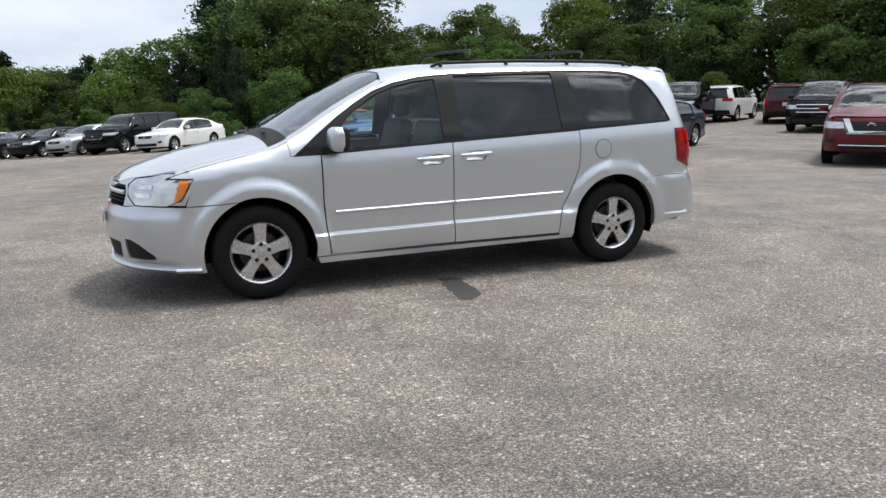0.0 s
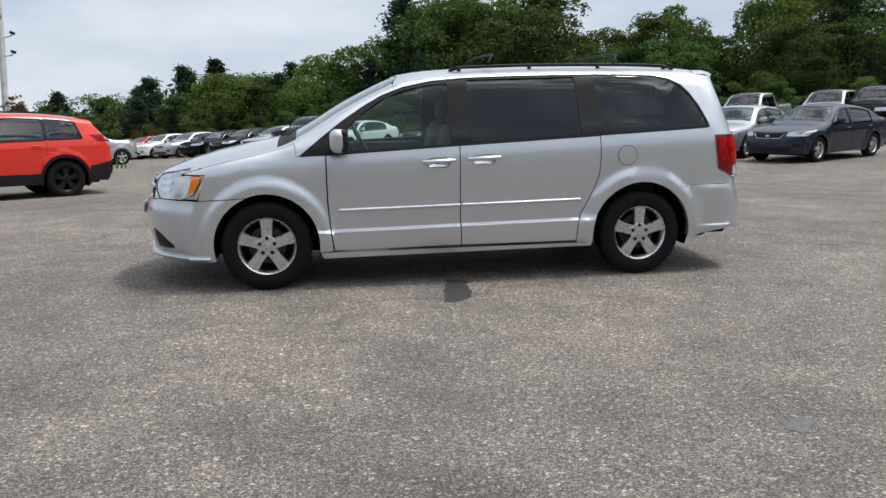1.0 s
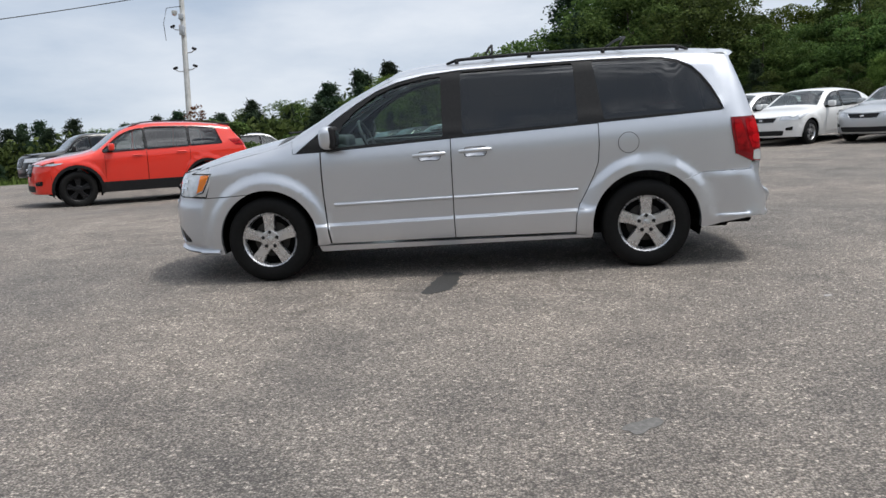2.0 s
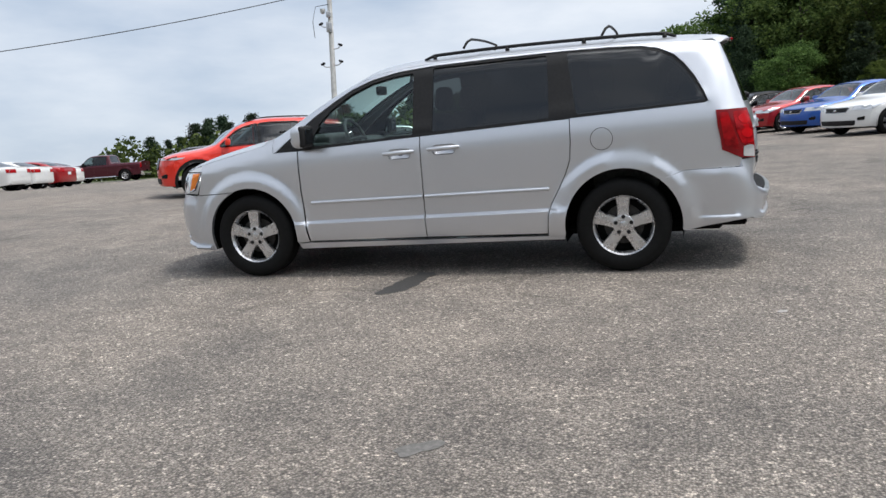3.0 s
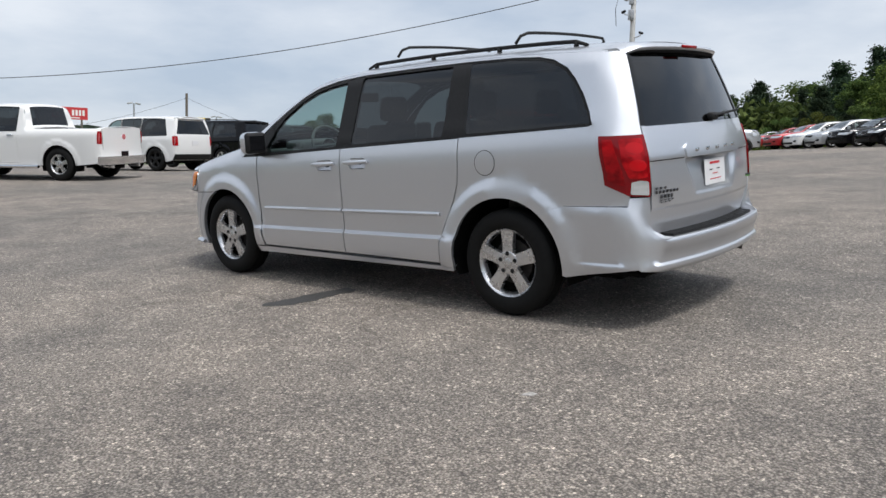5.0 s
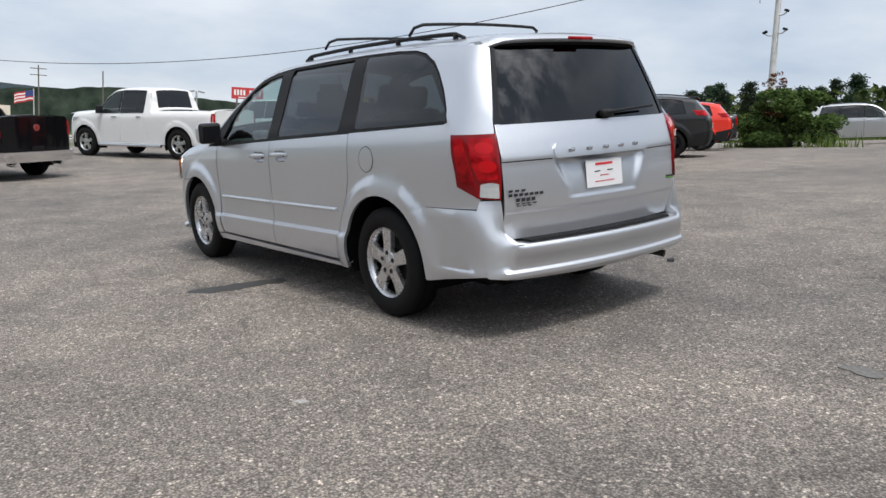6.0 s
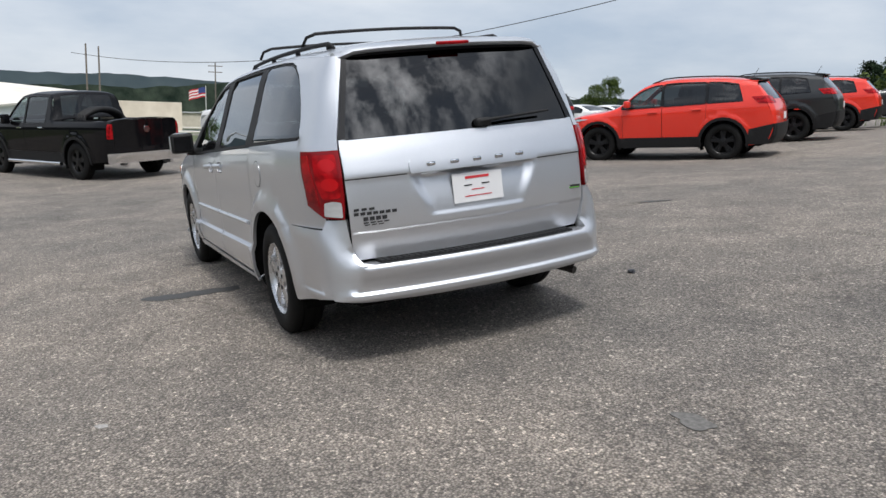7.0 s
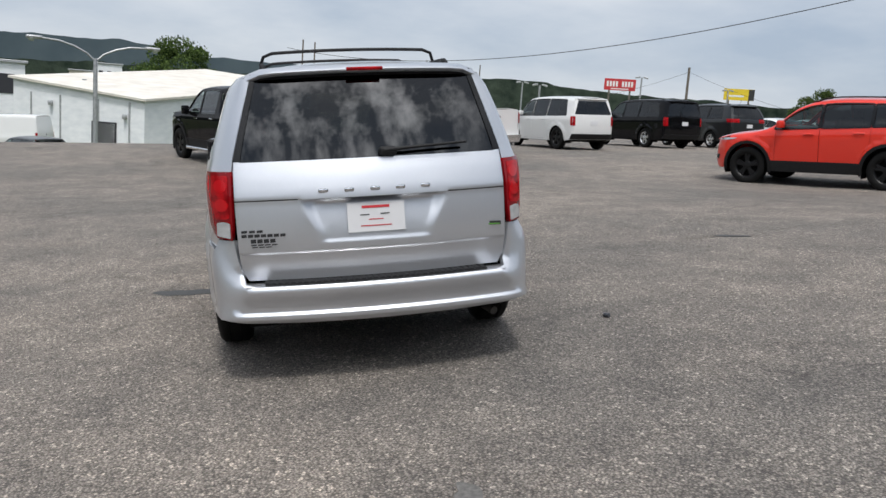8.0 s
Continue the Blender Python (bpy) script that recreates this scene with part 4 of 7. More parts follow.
    for s in (-1, 1):
        strip = [(x, s * (ye(x) - 0.078)) for x in [-1.285] + wx[1:] + [-0.505]] + [(x, s * (ye(x) - 0.002)) for x in ([-0.505] + wx[:0:-1] + [-1.285])]
        part("windscreen_pillar", sheet(sh.top, strip, step=0.05, rim=0.012), SILVER, van)
    # spoiler over the rear window
    sp = []
    for y in np.linspace(-0.645, 0.645, 17):
        x = sh.back(y, 1.69).x
        q = 0.012 * (y / 0.6) ** 2 + 0.03 * max(0, (abs(y) - 0.52) / 0.125) ** 2
        e = 0.05 * max(0, (abs(y) - 0.50) / 0.145) ** 2
        sp.append([(x - 0.12, y, 1.712 - q), (x - 0.02, y, 1.712 - q), (x + 0.055 - e, y, 1.695 - q), (x + 0.075 - e, y, 1.678 - q), (x + 0.062 - e, y, 1.662 - q), (x + 0.02 - e, y, 1.648 - q), (x - 0.06, y, 1.64 - q)])
    vs = [p for row in sp for p in row]
    fs = [(i * 7 + j, (i + 1) * 7 + j, (i + 1) * 7 + j + 1, i * 7 + j + 1) for i in range(16) for j in range(6)] + [tuple(range(7))[::-1], tuple(range(16 * 7, 17 * 7))]
    spoiler = part("spoiler", (vs, fs), SILVER, van)
    part("spoiler_underside", ([(a[0] - 0.002, a[1], a[2] - 0.003) for row in sp for a in (row[6], row[5], row[4])], [(i * 3 + j, i * 3 + j + 1, (i + 1) * 3 + j + 1, (i + 1) * 3 + j) for i in range(16) for j in range(2)]), PLASTIC, spoiler)
    part("brake_lamp", boxed((0.02, 0.20, 0.018), pose(2.365, 0, 1.679, 0, 20, 0), 0.005, 2), REDLENS, spoiler)

    # tailgate with a bowl for the plate
    bowl = [(-0.385, 0.995), (0.385, 0.995), (0.325, 0.79), (0.27, 0.765), (-0.27, 0.765), (-0.325, 0.79)]

    def gate(y, z):
        p = sh.back(y, z)
        w = 0.40 - 0.07 * ramp(0.99, 0.78, z)
        deep = ramp(w, w - 0.075, abs(y)) * ramp(1.0, 0.985, z) * (0.2 * ramp(0.752, 0.785, z) + 0.8 * min(1, max(0, (z - 0.76) / 0.2)))
        p.x -= 0.038 * deep
        p.x -= 0.006 * ramp(1.004, 0.996, z) * (1 - deep)
        p.x -= 0.007 * ramp(0.722, 0.705, z) + 0.010 * ramp(0.71, 0.58, z)
        return p
    gl = soft([(-0.722, 1.205), (0.722, 1.205), (0.70, 1.28), (0.60, 1.655), (-0.60, 1.655), (-0.70, 1.28)], 0.03)
    rim_o = [(-0.70, 0.56), (0.70, 0.56), (0.732, 0.62), (0.742, 0.72), (0.745, 1.0), (0.742, 1.155), (0.735, 1.23), (0.66, 1.50), (0.615, 1.672), (-0.615, 1.672), (-0.66, 1.50), (-0.735, 1.23), (-0.742, 1.155), (-0.745, 1.0), (-0.742, 0.72), (-0.732, 0.62)]
    lines = [[(-0.74, z), (0.74, z)] for z in (0.73, 0.715, 0.70, 1.006, 1.0, 0.994)] + [[(-0.40, z), (0.40, z)] for z in (0.75, 0.758, 0.766, 0.775, 0.784, 0.793, 0.986)] + [[(q * (0.40 - d), 0.99), (q * (0.33 - d), 0.78)] for q in (-1, 1) for d in (0.0, .015, .03, .045, .06, .075)]
    tg = part("tailgate", sheet(gate, rim_o, [gl], step=0.032, gap=0.003, rim=0.03, extra=lines), SILVER, van)
    part("rear_window", sheet(sh.back, shrunk(gl, -0.012), step=0.035, rim=0, lift=-0.003), GLASS_REAR, tg, "dark privacy glass")
    part("window_band", sheet(sh.back, shrunk(gl, -0.014), [shrunk(gl, 0.03)], step=0.08, rim=0, lift=-0.008), GLOSSBLACK, tg)
    for s in (-1, 1):
        part("window_edge", sheet(sh.back, [(s * .70, 1.206), (s * .739, 1.206), (s * .733, 1.23), (s * .659, 1.50), (s * .615, 1.668), (s * .585, 1.668), (s * .685, 1.28)], step=.05, rim=.002, lift=.003, flip=False), GLOSSBLACK, tg)
    wip = part("rear_wiper", tube([(2.50, 0.07, 1.236), (2.505, 0.2, 1.246), (2.475, 0.53, 1.262)], [0.014, 0.009, 0.007], 8), PLASTIC, tg)
    part("wiper_pivot", boxed((0.05, 0.10, 0.05), pose(2.485, 0.09, 1.232), 0.018, 3), PLASTIC, wip)
    # handle bar with its five raised marks
    hb = soft([(-0.395, 0.998), (0.405, 0.998), (0.405, 1.055), (0.375, 1.082), (-0.365, 1.082), (-0.395, 1.055)], 0.015)
    hbar = part("tailgate_handle", sheet(sh.back, hb, step=0.04, rim=0.016, lift=0.013), SILVER, tg)
    for k in range(5):
        y = -0.275 + 0.1385 * k
        p = sh.back(y, 1.04)
        mark = boxed((0.008, 0.052, 0.022), pose(p.x + 0.016, y, 1.04), 0.006, 2)
        box(mark, (0.009, 0.024, 0.009), pose(p.x + 0.0175, y + 0.002, 1.04), 0.001, 1)
        part("raised_mark", mark, CHROME, hbar, "small chrome mark")
    for s in (-1, 1):
        part("gate_seam", sheet(gate, [(s * 0.41, 0.9975), (s * 0.742, 0.9975), (s * 0.742, 1.0025), (s * 0.41, 1.0025)], step=0.03, rim=0, lift=0.0025), LINER, tg)
    # plate card
    px = gate(0, 0.89).x + 0.012
    card = part("plate_card", boxed((0.004, 0.312, 0.162), pose(px, 0.002, 0.885, 0, -4, 0), 0.001, 1), SHEET, tg, "white paper plate card")
    for zz, w, h, mt in ((0.940, 0.15, 0.014, INKRED), (0.898, 0.05, 0.006, INKBLACK), (0.872, 0.08, 0.005, INKRED), (0.838, 0.17, 0.005, INKRED)):
        part("printed_bar", boxed((0.001, w, h), pose(px + 0.0035 + 0.07 * (zz - 0.885) * -1, 0.0 if w > 0.06 else -0.06, zz, 0, -4, 0)), mt, card)
    part("printed_bar", boxed((0.001, 0.05, 0.006), pose(px + 0.0030, 0.05, 0.900, 0, -4, 0)), INKBLACK, card)
    # name badges as bars
    for (y0, y1, zz, h) in ((-0.722, -0.60, 0.838, 0.013), (-0.722, -0.485, 0.815, 0.016), (-0.675, -0.54, 0.786, 0.020), (-0.675, -0.53, 0.765, 0.006), (-0.67, -0.56, 0.753, 0.005)):
        n = max(3, int((y1 - y0) / 0.032))
        for k in range(n):
            y = y0 + (y1 - y0) * (k + 0.5) / n
            part("badge_bar", boxed((0.004, (y1 - y0) / n * 0.82, h * 1.0), pose(sh.back(y, zz).x - 0.003, y, zz, 0, 0, 10)), BADGE, tg)
    part("small_badge", boxed((0.004, 0.09, 0.022), pose(sh.back(0.66, 0.80).x - 0.002, 0.665, 0.80, 0, 0, -9)), BADGE, tg)
    part("badge_stripe", boxed((0.004, 0.075, 0.006), pose(sh.back(0.66, 0.795).x + 0.0005, 0.667, 0.795, 0, 0, -9)), material("green_enamel", (0.12, 0.35, 0.06), 0.4), tg)

    # rear bumper
    bump = bback
    yc = lambda z: bum.corner(z, True)[1]
    low = [(-0.86, 0.365), (-0.7, 0.345), (-0.4, 0.335), (0, 0.332), (0.4, 0.335), (0.7, 0.345), (0.86, 0.365)]
    bo = low + [(yc(z), z) for z in ZR[::-1]] + [(yc(0.792), 0.792)] + [(0.762, 0.792), (0.75, 0.70), (0.735, 0.62), (0.71, 0.562), (0.66, 0.548), (-0.66, 0.548), (-0.71, 0.562), (-0.735, 0.62), (-0.75, 0.70), (-0.762, 0.792)] + [(-yc(0.792), 0.792)] + [(-yc(z), z) for z in ZR]
    rbm = part("rear_bumper", welded([sheet(bump, bo, step=0.04, rim=0, extra=[[(-0.84, z), (0.84, z)] for z in (0.36, 0.37, 0.382, 0.395, 0.408)])] + rears, 0.05, blend=3, rounds=5), SILVER, van)
    shelf_v, shelf_f = [], []
    for y in np.linspace(-0.72, 0.72, 15):
        a, b = bump(y, 0.549), sh.back(y, 0.549)
        shelf_v += [(a.x - 0.001, y, 0.547), (b.x - 0.06, y, 0.545)]
    shelf_f = [(2 * k, 2 * k + 2, 2 * k + 3, 2 * k + 1) for k in range(14)]
    part("bumper_shelf", (shelf_v, shelf_f), SILVER, rbm)
    edge_x = lambda y: bump(y, 0.549).x
    ribs = []
    for k in range(36):
        y0 = -0.612 + 0.034 * k
        ribs += [(y0, 0.562), (y0 + 0.022, 0.562), (y0 + 0.0225, 0.557), (y0 + 0.0335, 0.557)]
    vs = [(edge_x(y) - o, y, z) for y, zt in ribs for o, z in ((0.030, 0.546), (0.032, zt), (0.123, zt), (0.125, 0.546))]
    fs = [(4 * k + q, 4 * k + q + 1, 4 * k + q + 5, 4 * k + q + 4) for k in range(len(ribs) - 1) for q in range(3)] + [(0, 1, 2, 3), tuple(len(vs) - 1 - q for q in range(4))]
    part("step_pad", (vs, fs), PLASTIC, rbm, "ribbed black step pad", smooth=False)
    part("tail_pipe", tube([(2.25, 0.62, 0.30), (2.42, 0.64, 0.295), (2.475, 0.66, 0.285)], 0.024, 12), METAL, van)

    # nose: bumper, grille, low opening
    cz = lambda z: sh.corner(z, False)[1]
    fo = [(-cz(z), z) for z in ZF] + [(-0.5, 0.232), (0, 0.228), (0.5, 0.232)] + [(cz(z), z) for z in ZF[::-1]] + [(0.62, 0.715), (0.50, 0.70), (-0.50, 0.70), (-0.62, 0.715)]
    mouth = soft([(-0.42, 0.31), (0.42, 0.31), (0.46, 0.44), (-0.46, 0.44)], 0.03)
    fogs = [soft([(s * 0.52, 0.325), (s * 0.70, 0.325), (s * 0.775, 0.335), (s * 0.77, 0.365), (s * 0.68, 0.44), (s * 0.60, 0.468), (s * 0.52, 0.47)], 0.015) for s in (-1, 1)]

    def chin(y, z):
        p = sh.front(y, z)
        p.x -= 0.025 * ramp(0.33, 0.27, z) * ramp(0.70, 0.58, abs(y))
        return p
    fbm = part("front_bumper", welded([sheet(chin, fo, [mouth] + fogs, step=0.05, flip=True, rim=0)] + fronts, 0.03), SILVER, van)
    lipz = 0.262
    lip = [(x, -(sh.half(x, lipz) + 0.004), lipz + 0.002) for x in (-1.965, -2.0, -2.06, -2.12)]
    lip += [(chin(y, lipz).x - 0.008, y, lipz) for y in np.linspace(-cz(lipz) + 0.04, 0, 9)]
    lip += [(x, -y, z) for x, y, z in lip[-2::-1]]
    lip = tube([(x, y, 0) for x, y, z in lip], 0.034, 8)
    part("bumper_lip", ([(v.x, v.y, lipz + v.z * 0.62) for v in lip[0]], lip[1]), SILVER, fbm)
    for o in [mouth] + fogs:
        part("bumper_inlet", sheet(chin, o, step=0.06, flip=True, rim=0.0, lift=-0.014), PLASTIC, fbm)
    part("number_plate_holder", boxed((0.012, 0.34, 0.10), pose(sh.front(0, 0.60).x - 0.012, 0, 0.60), 0.008, 2), SILVER, fbm)
    gr = soft([(-0.46, 0.70), (0.46, 0.70), (0.49, 0.79), (0.46, 0.868), (-0.46, 0.868), (-0.49, 0.79)], 0.03)
    grille = part("grille", sheet(sh.front, gr, step=0.06, flip=True, rim=0.02, lift=-0.02), LINER, van)
    for k in range(6):
        z = 0.735 + 0.026 * k
        part("grille_slat", tube([(sh.front(y, z).x + 0.012, y, z) for y in np.linspace(-0.44, 0.44, 9)], 0.005, 6), PLASTIC, grille)
    part("grille_bar", tube([(sh.front(y, 0.80).x + 0.006, y, 0.80) for y in np.linspace(-0.455, 0.455, 13)], 0.018, 8), SILVER, grille)
    part("grille_bar", tube([(sh.front(0, z).x + 0.006, 0, z) for z in np.linspace(0.715, 0.875, 5)], 0.018, 8), SILVER, grille)
    for s in (-1, 1):
        part("nose_panel", sheet(sh.front, [(s * 0.47, 0.705), (s * 0.62, 0.718), (s * 0.52, 0.78), (s * 0.485, 0.858), (s * 0.50, 0.872)] + [(s * y, join(y)[1] - 0.004) for y in (0.55, 0.5, 0.4, 0.3, 0.2, 0.1, 0.0)] + [(0, 0.86), (s * 0.44, 0.855), (s * 0.48, 0.80)], step=0.05, flip=True, rim=0.02), SILVER, van)
    for y0 in (-0.25, 0.45):
        part("windscreen_wiper", tube([(-1.40, y0 - 0.28, 1.205), (-1.36, y0, 1.20), (-1.315, y0 + 0.32, 1.205)], 0.010, 6), PLASTIC, van)
    # floor pan and cabin
    part("floor_pan", box(box(boxed((4.5, 1.40, 0.05), pose(0.0, 0, 0.29), 0.02, 1), (2.1, 1.74, 0.05), pose(0.0, 0, 0.268), 0.02, 1), (0.55, 1.45, 0.05), pose(2.15, 0, 0.32), 0.02, 1), LINER, van)
    part("fuel_tank", boxed((1.2, 0.9, 0.12), pose(0.3, 0, 0.235), 0.03, 1), LINER, van)
    part("engine_shield", boxed((1.3, 1.2, 0.35), pose(-1.75, 0, 0.46), 0.05, 1), LINER, van)
    part("rear_axle", tube([(1.54, -0.7, 0.33), (1.54, 0.7, 0.33)], 0.04, 8), METAL, van)
    part("headliner", sheet(sh.top, [(-0.45, -0.62), (2.1, -0.6), (2.1, 0.6), (-0.45, 0.62)], step=0.3, rim=0, lift=-0.05), CABIN, van)
    dash = boxed((0.55, 1.5, 0.34), pose(-1.13, 0, 0.92), 0.09, 3)
    part("dashboard", dash, CABIN, van)
    part("instrument_hood", boxed((0.22, 0.42, 0.12), pose(-1.0, -0.38, 1.10), 0.04, 3), CABIN, van)
    wl = [Vector((0, 0.185 * math.cos(a), 0.185 * math.sin(a))) for a in np.linspace(0, 2 * math.pi, 25)]
    st = tube(wl, 0.015, 8)
    st = joined(st, tube([(0, -0.18, 0), (0.02, 0, 0), (0, 0.18, 0)], 0.014, 6), tube([(0, 0, -0.18), (0.02, 0, 0)], 0.014, 6), moved(lathe([(0.0, 0.05), (0.06, 0.04), (0.07, 0.0)], 16), pose(0, 0, 0, 0, 0, 90)))
    part("steering_wheel", moved(st, pose(-0.74, -0.38, 1.10, 0, -25, 0)), CABIN, van)
    for (x, y, w) in ((-0.30, -0.40, 0.52), (-0.30, 0.40, 0.52), (0.62, -0.42, 0.5), (0.62, 0.42, 0.5), (1.55, 0.0, 1.2)):
        seat = part("seat", boxed((0.52, w, 0.2), pose(x, y, 0.66), 0.07, 3), CLOTH, van)
        part("seat_back", boxed((0.15, w * 0.92, 0.58), pose(x + 0.28, y, 0.98, 0, 14, 0), 0.06, 3), CLOTH, seat)
        for dy in ((0,) if w < 1 else (-0.4, 0.4)):
            part("headrest", boxed((0.10, 0.26, 0.19), pose(x + 0.37, y + dy, 1.385, 0, 10, 0), 0.045, 3), CLOTH, seat)
    part("rear_view_mirror", boxed((0.03, 0.23, 0.08), pose(-0.62, 0.0, 1.50), 0.014, 2), PLASTIC, van)
    for s in (-1, 1):
        part("door_trim", boxed((1.9, 0.03, 0.5), pose(0.0, s * 0.86, 0.82), 0.01, 1), CABIN, van)
    return van


minivan()
STAIN = noisy(material("damp_stain", (0.05, 0.048, 0.045), 0.55), 60, (0.024, 0.023, 0.022), (0.052, 0.050, 0.047), bump=0.004)
stain_o = soft([(-0.10, -0.86), (0.03, -0.88), (0.05, -0.98), (0.015, -1.12), (0.02, -1.28), (-0.01, -1.44), (-0.10, -1.60), (-0.22, -1.62), (-0.24, -1.52), (-0.20, -1.36), (-0.18, -1.15), (-0.13, -1.0)], 0.04)
def blot(name, label, cx, cy, w, h, turn, seed, mat=STAIN, up=0.004):
    """A flat patch on the asphalt with an uneven edge."""
    r = np.random.default_rng(seed)
    ph = r.uniform(0, 6.28, 5)
    o = []
    for k in range(40):
        a = 2 * math.pi * k / 40
        q = 1 + sum(math.sin(a * (m + 2) + ph[m]) * .22 / (m + 1) for m in range(5))
        x, y = w * q * math.cos(a), h * q * math.sin(a)
        c, n = math.cos(radians(turn)), math.sin(radians(turn))
        o.append((cx + c * x - n * y, cy + n * x + c * y))
    return solo(name, sheet(lambda x, y: Vector((x, y, lie(x, y) + up)), o, step=.08, rim=.003), mat, label, "stain", LOT.copy(), "stains on the asphalt")


OILY = noisy(material("old_oil_stain", (0.1, 0.095, 0.09), 0.7), 45, (0.075, 0.071, 0.066), (0.15, 0.142, 0.133), bump=0.006)
PALE = noisy(material("pale_scuff", (0.4, 0.39, 0.37), 0.9), 50, (0.20, 0.192, 0.18), (0.42, 0.40, 0.38), bump=0.006)
blot("oil_stain", "faded dark oil stain on the asphalt behind the minivan", 4.05, .13, .10, .06, 15, 1, OILY)
blot("oil_stain", "faded dark oil stain on the asphalt", .93, -4.21, .09, .06, 40, 2, OILY)
blot("oil_stain", "narrow dark stain on the asphalt", -.95, 4.22, .17, .07, 60, 3, STAIN)
blot("scuff_mark", "pale scuffed spot on the asphalt", 2.51, -2.08, .035, .022, 20, 4, PALE)
rock = bmesh.new()
bmesh.ops.create_icosphere(rock, subdivisions=2, radius=.5)
for v in rock.verts:
    v.co = Vector((v.co.x * .075, v.co.y * .05, v.co.z * .035)) * (1 + .25 * math.sin(v.co.x * 9 + v.co.y * 7))
solo("stone", rock, BADGE, "small dark stone lying on the asphalt", "stone", LOT @ pose(1.8, 1.64, lie(1.8, 1.64) + .012))
solo("damp_patch", sheet(lambda x, y: Vector((x, y, lie(x, y) + 0.004)), [(x + 0.012 * math.sin(37 * y), y + 0.01 * math.sin(41 * x)) for x, y in fine(stain_o, 0.03)], step=0.06, rim=0.003), STAIN, "dark damp oil patch on the asphalt beside the minivan", "stain", LOT.copy())


# ---- parked vehicles ----
KINDS = {
    # roof line: share of length, share of height
    "sedan": dict(top=[(0, .50), (.03, .55), (.12, .62), (.27, .68), (.31, .72), (.44, .955), (.50, .99), (.58, 1.0), (.70, .97), (.80, .90), (.90, .77), (.94, .755), (.985, .71), (1, .66)],
                  size=(4.85, 1.86, 1.47), base=2.80, over=.93, belt=(.615, .66), lean=.42, panes=(.31, .535, .77), r=.33, tail=[(.15, -.12), (.25, -.03), (.4, 0), (.55, 0), (.72, -.06)], doors=2),
    "coupe": dict(top=[(0, .54), (.03, .60), (.12, .65), (.33, .70), (.37, .73), (.49, .95), (.55, .99), (.62, 1.0), (.72, .96), (.82, .84), (.88, .77), (.94, .77), (.99, .76), (1, .70)],
                  size=(5.02, 1.92, 1.45), base=2.95, over=.98, belt=(.63, .70), lean=.42, panes=(.37, .66, .80), r=.36, tail=[(.15, -.12), (.25, -.03), (.4, 0), (.6, 0), (.75, -.05)], doors=1),
    "suv": dict(top=[(0, .54), (.025, .60), (.1, .64), (.24, .67), (.28, .70), (.40, .93), (.46, .98), (.6, 1.0), (.85, .985), (.94, .955), (1.0, .91)],
                size=(4.62, 1.86, 1.66), base=2.70, over=.90, belt=(.60, .665), lean=.36, panes=(.28, .50, .70, .88), r=.365, tail=[(.2, -.10), (.28, -.02), (.42, 0), (.6, -.02), (.66, -.05), (.93, -.36)], doors=2),
    "crossover": dict(top=[(0, .47), (.02, .53), (.08, .59), (.24, .655), (.28, .69), (.41, .935), (.47, .98), (.57, 1.0), (.72, .99), (.84, .96), (.92, .93), (1.0, .88)],
                      size=(4.66, 1.88, 1.75), base=2.70, over=.90, belt=(.615, .70), lean=.36, panes=(.28, .50, .70, .86), r=.385, tail=[(.2, -.10), (.28, -.02), (.42, 0), (.58, -.02), (.64, -.06), (.93, -.46)], doors=2),
    "wagon": dict(top=[(0, .57), (.02, .62), (.1, .65), (.22, .67), (.26, .70), (.36, .94), (.42, .985), (.6, 1.0), (.9, .985), (.96, .97), (1.0, .95)],
                  size=(5.18, 2.0, 1.86), base=2.95, over=1.0, belt=(.60, .63), lean=.28, panes=(.26, .46, .66, .92), r=.39, tail=[(.2, -.10), (.28, -.02), (.42, 0), (.62, -.02), (.68, -.04), (.95, -.18)], doors=2),
    "van": dict(top=[(0, .40), (.02, .46), (.1, .55), (.16, .60), (.28, .90), (.34, .97), (.5, 1.0), (.94, .99), (1.0, .96)],
                size=(5.6, 2.0, 2.5), base=3.6, over=.95, belt=(.56, .56), lean=.16, panes=(.18, .36), r=.36, tail=[(.12, -.08), (.2, -.02), (.4, 0), (.6, -.01), (.96, -.10)], doors=1),
    "pickup": dict(top=[(0, .575), (.02, .63), (.1, .66), (.20, .675), (.245, .70), (.335, .93), (.37, .98), (.45, 1.0), (.57, .99), (.595, .965), (.618, .70), (.635, .685), (1.0, .69)],
                   size=(5.82, 2.02, 1.95), base=3.57, over=1.0, belt=(.615, .645), lean=.30, panes=(.245, .41, .575), r=.41, tail=[(.22, -.06), (.30, -.01), (.45, -.015), (.68, -.02), (.75, -.02)], doors=2),
}
COUNT = {"n": 0}


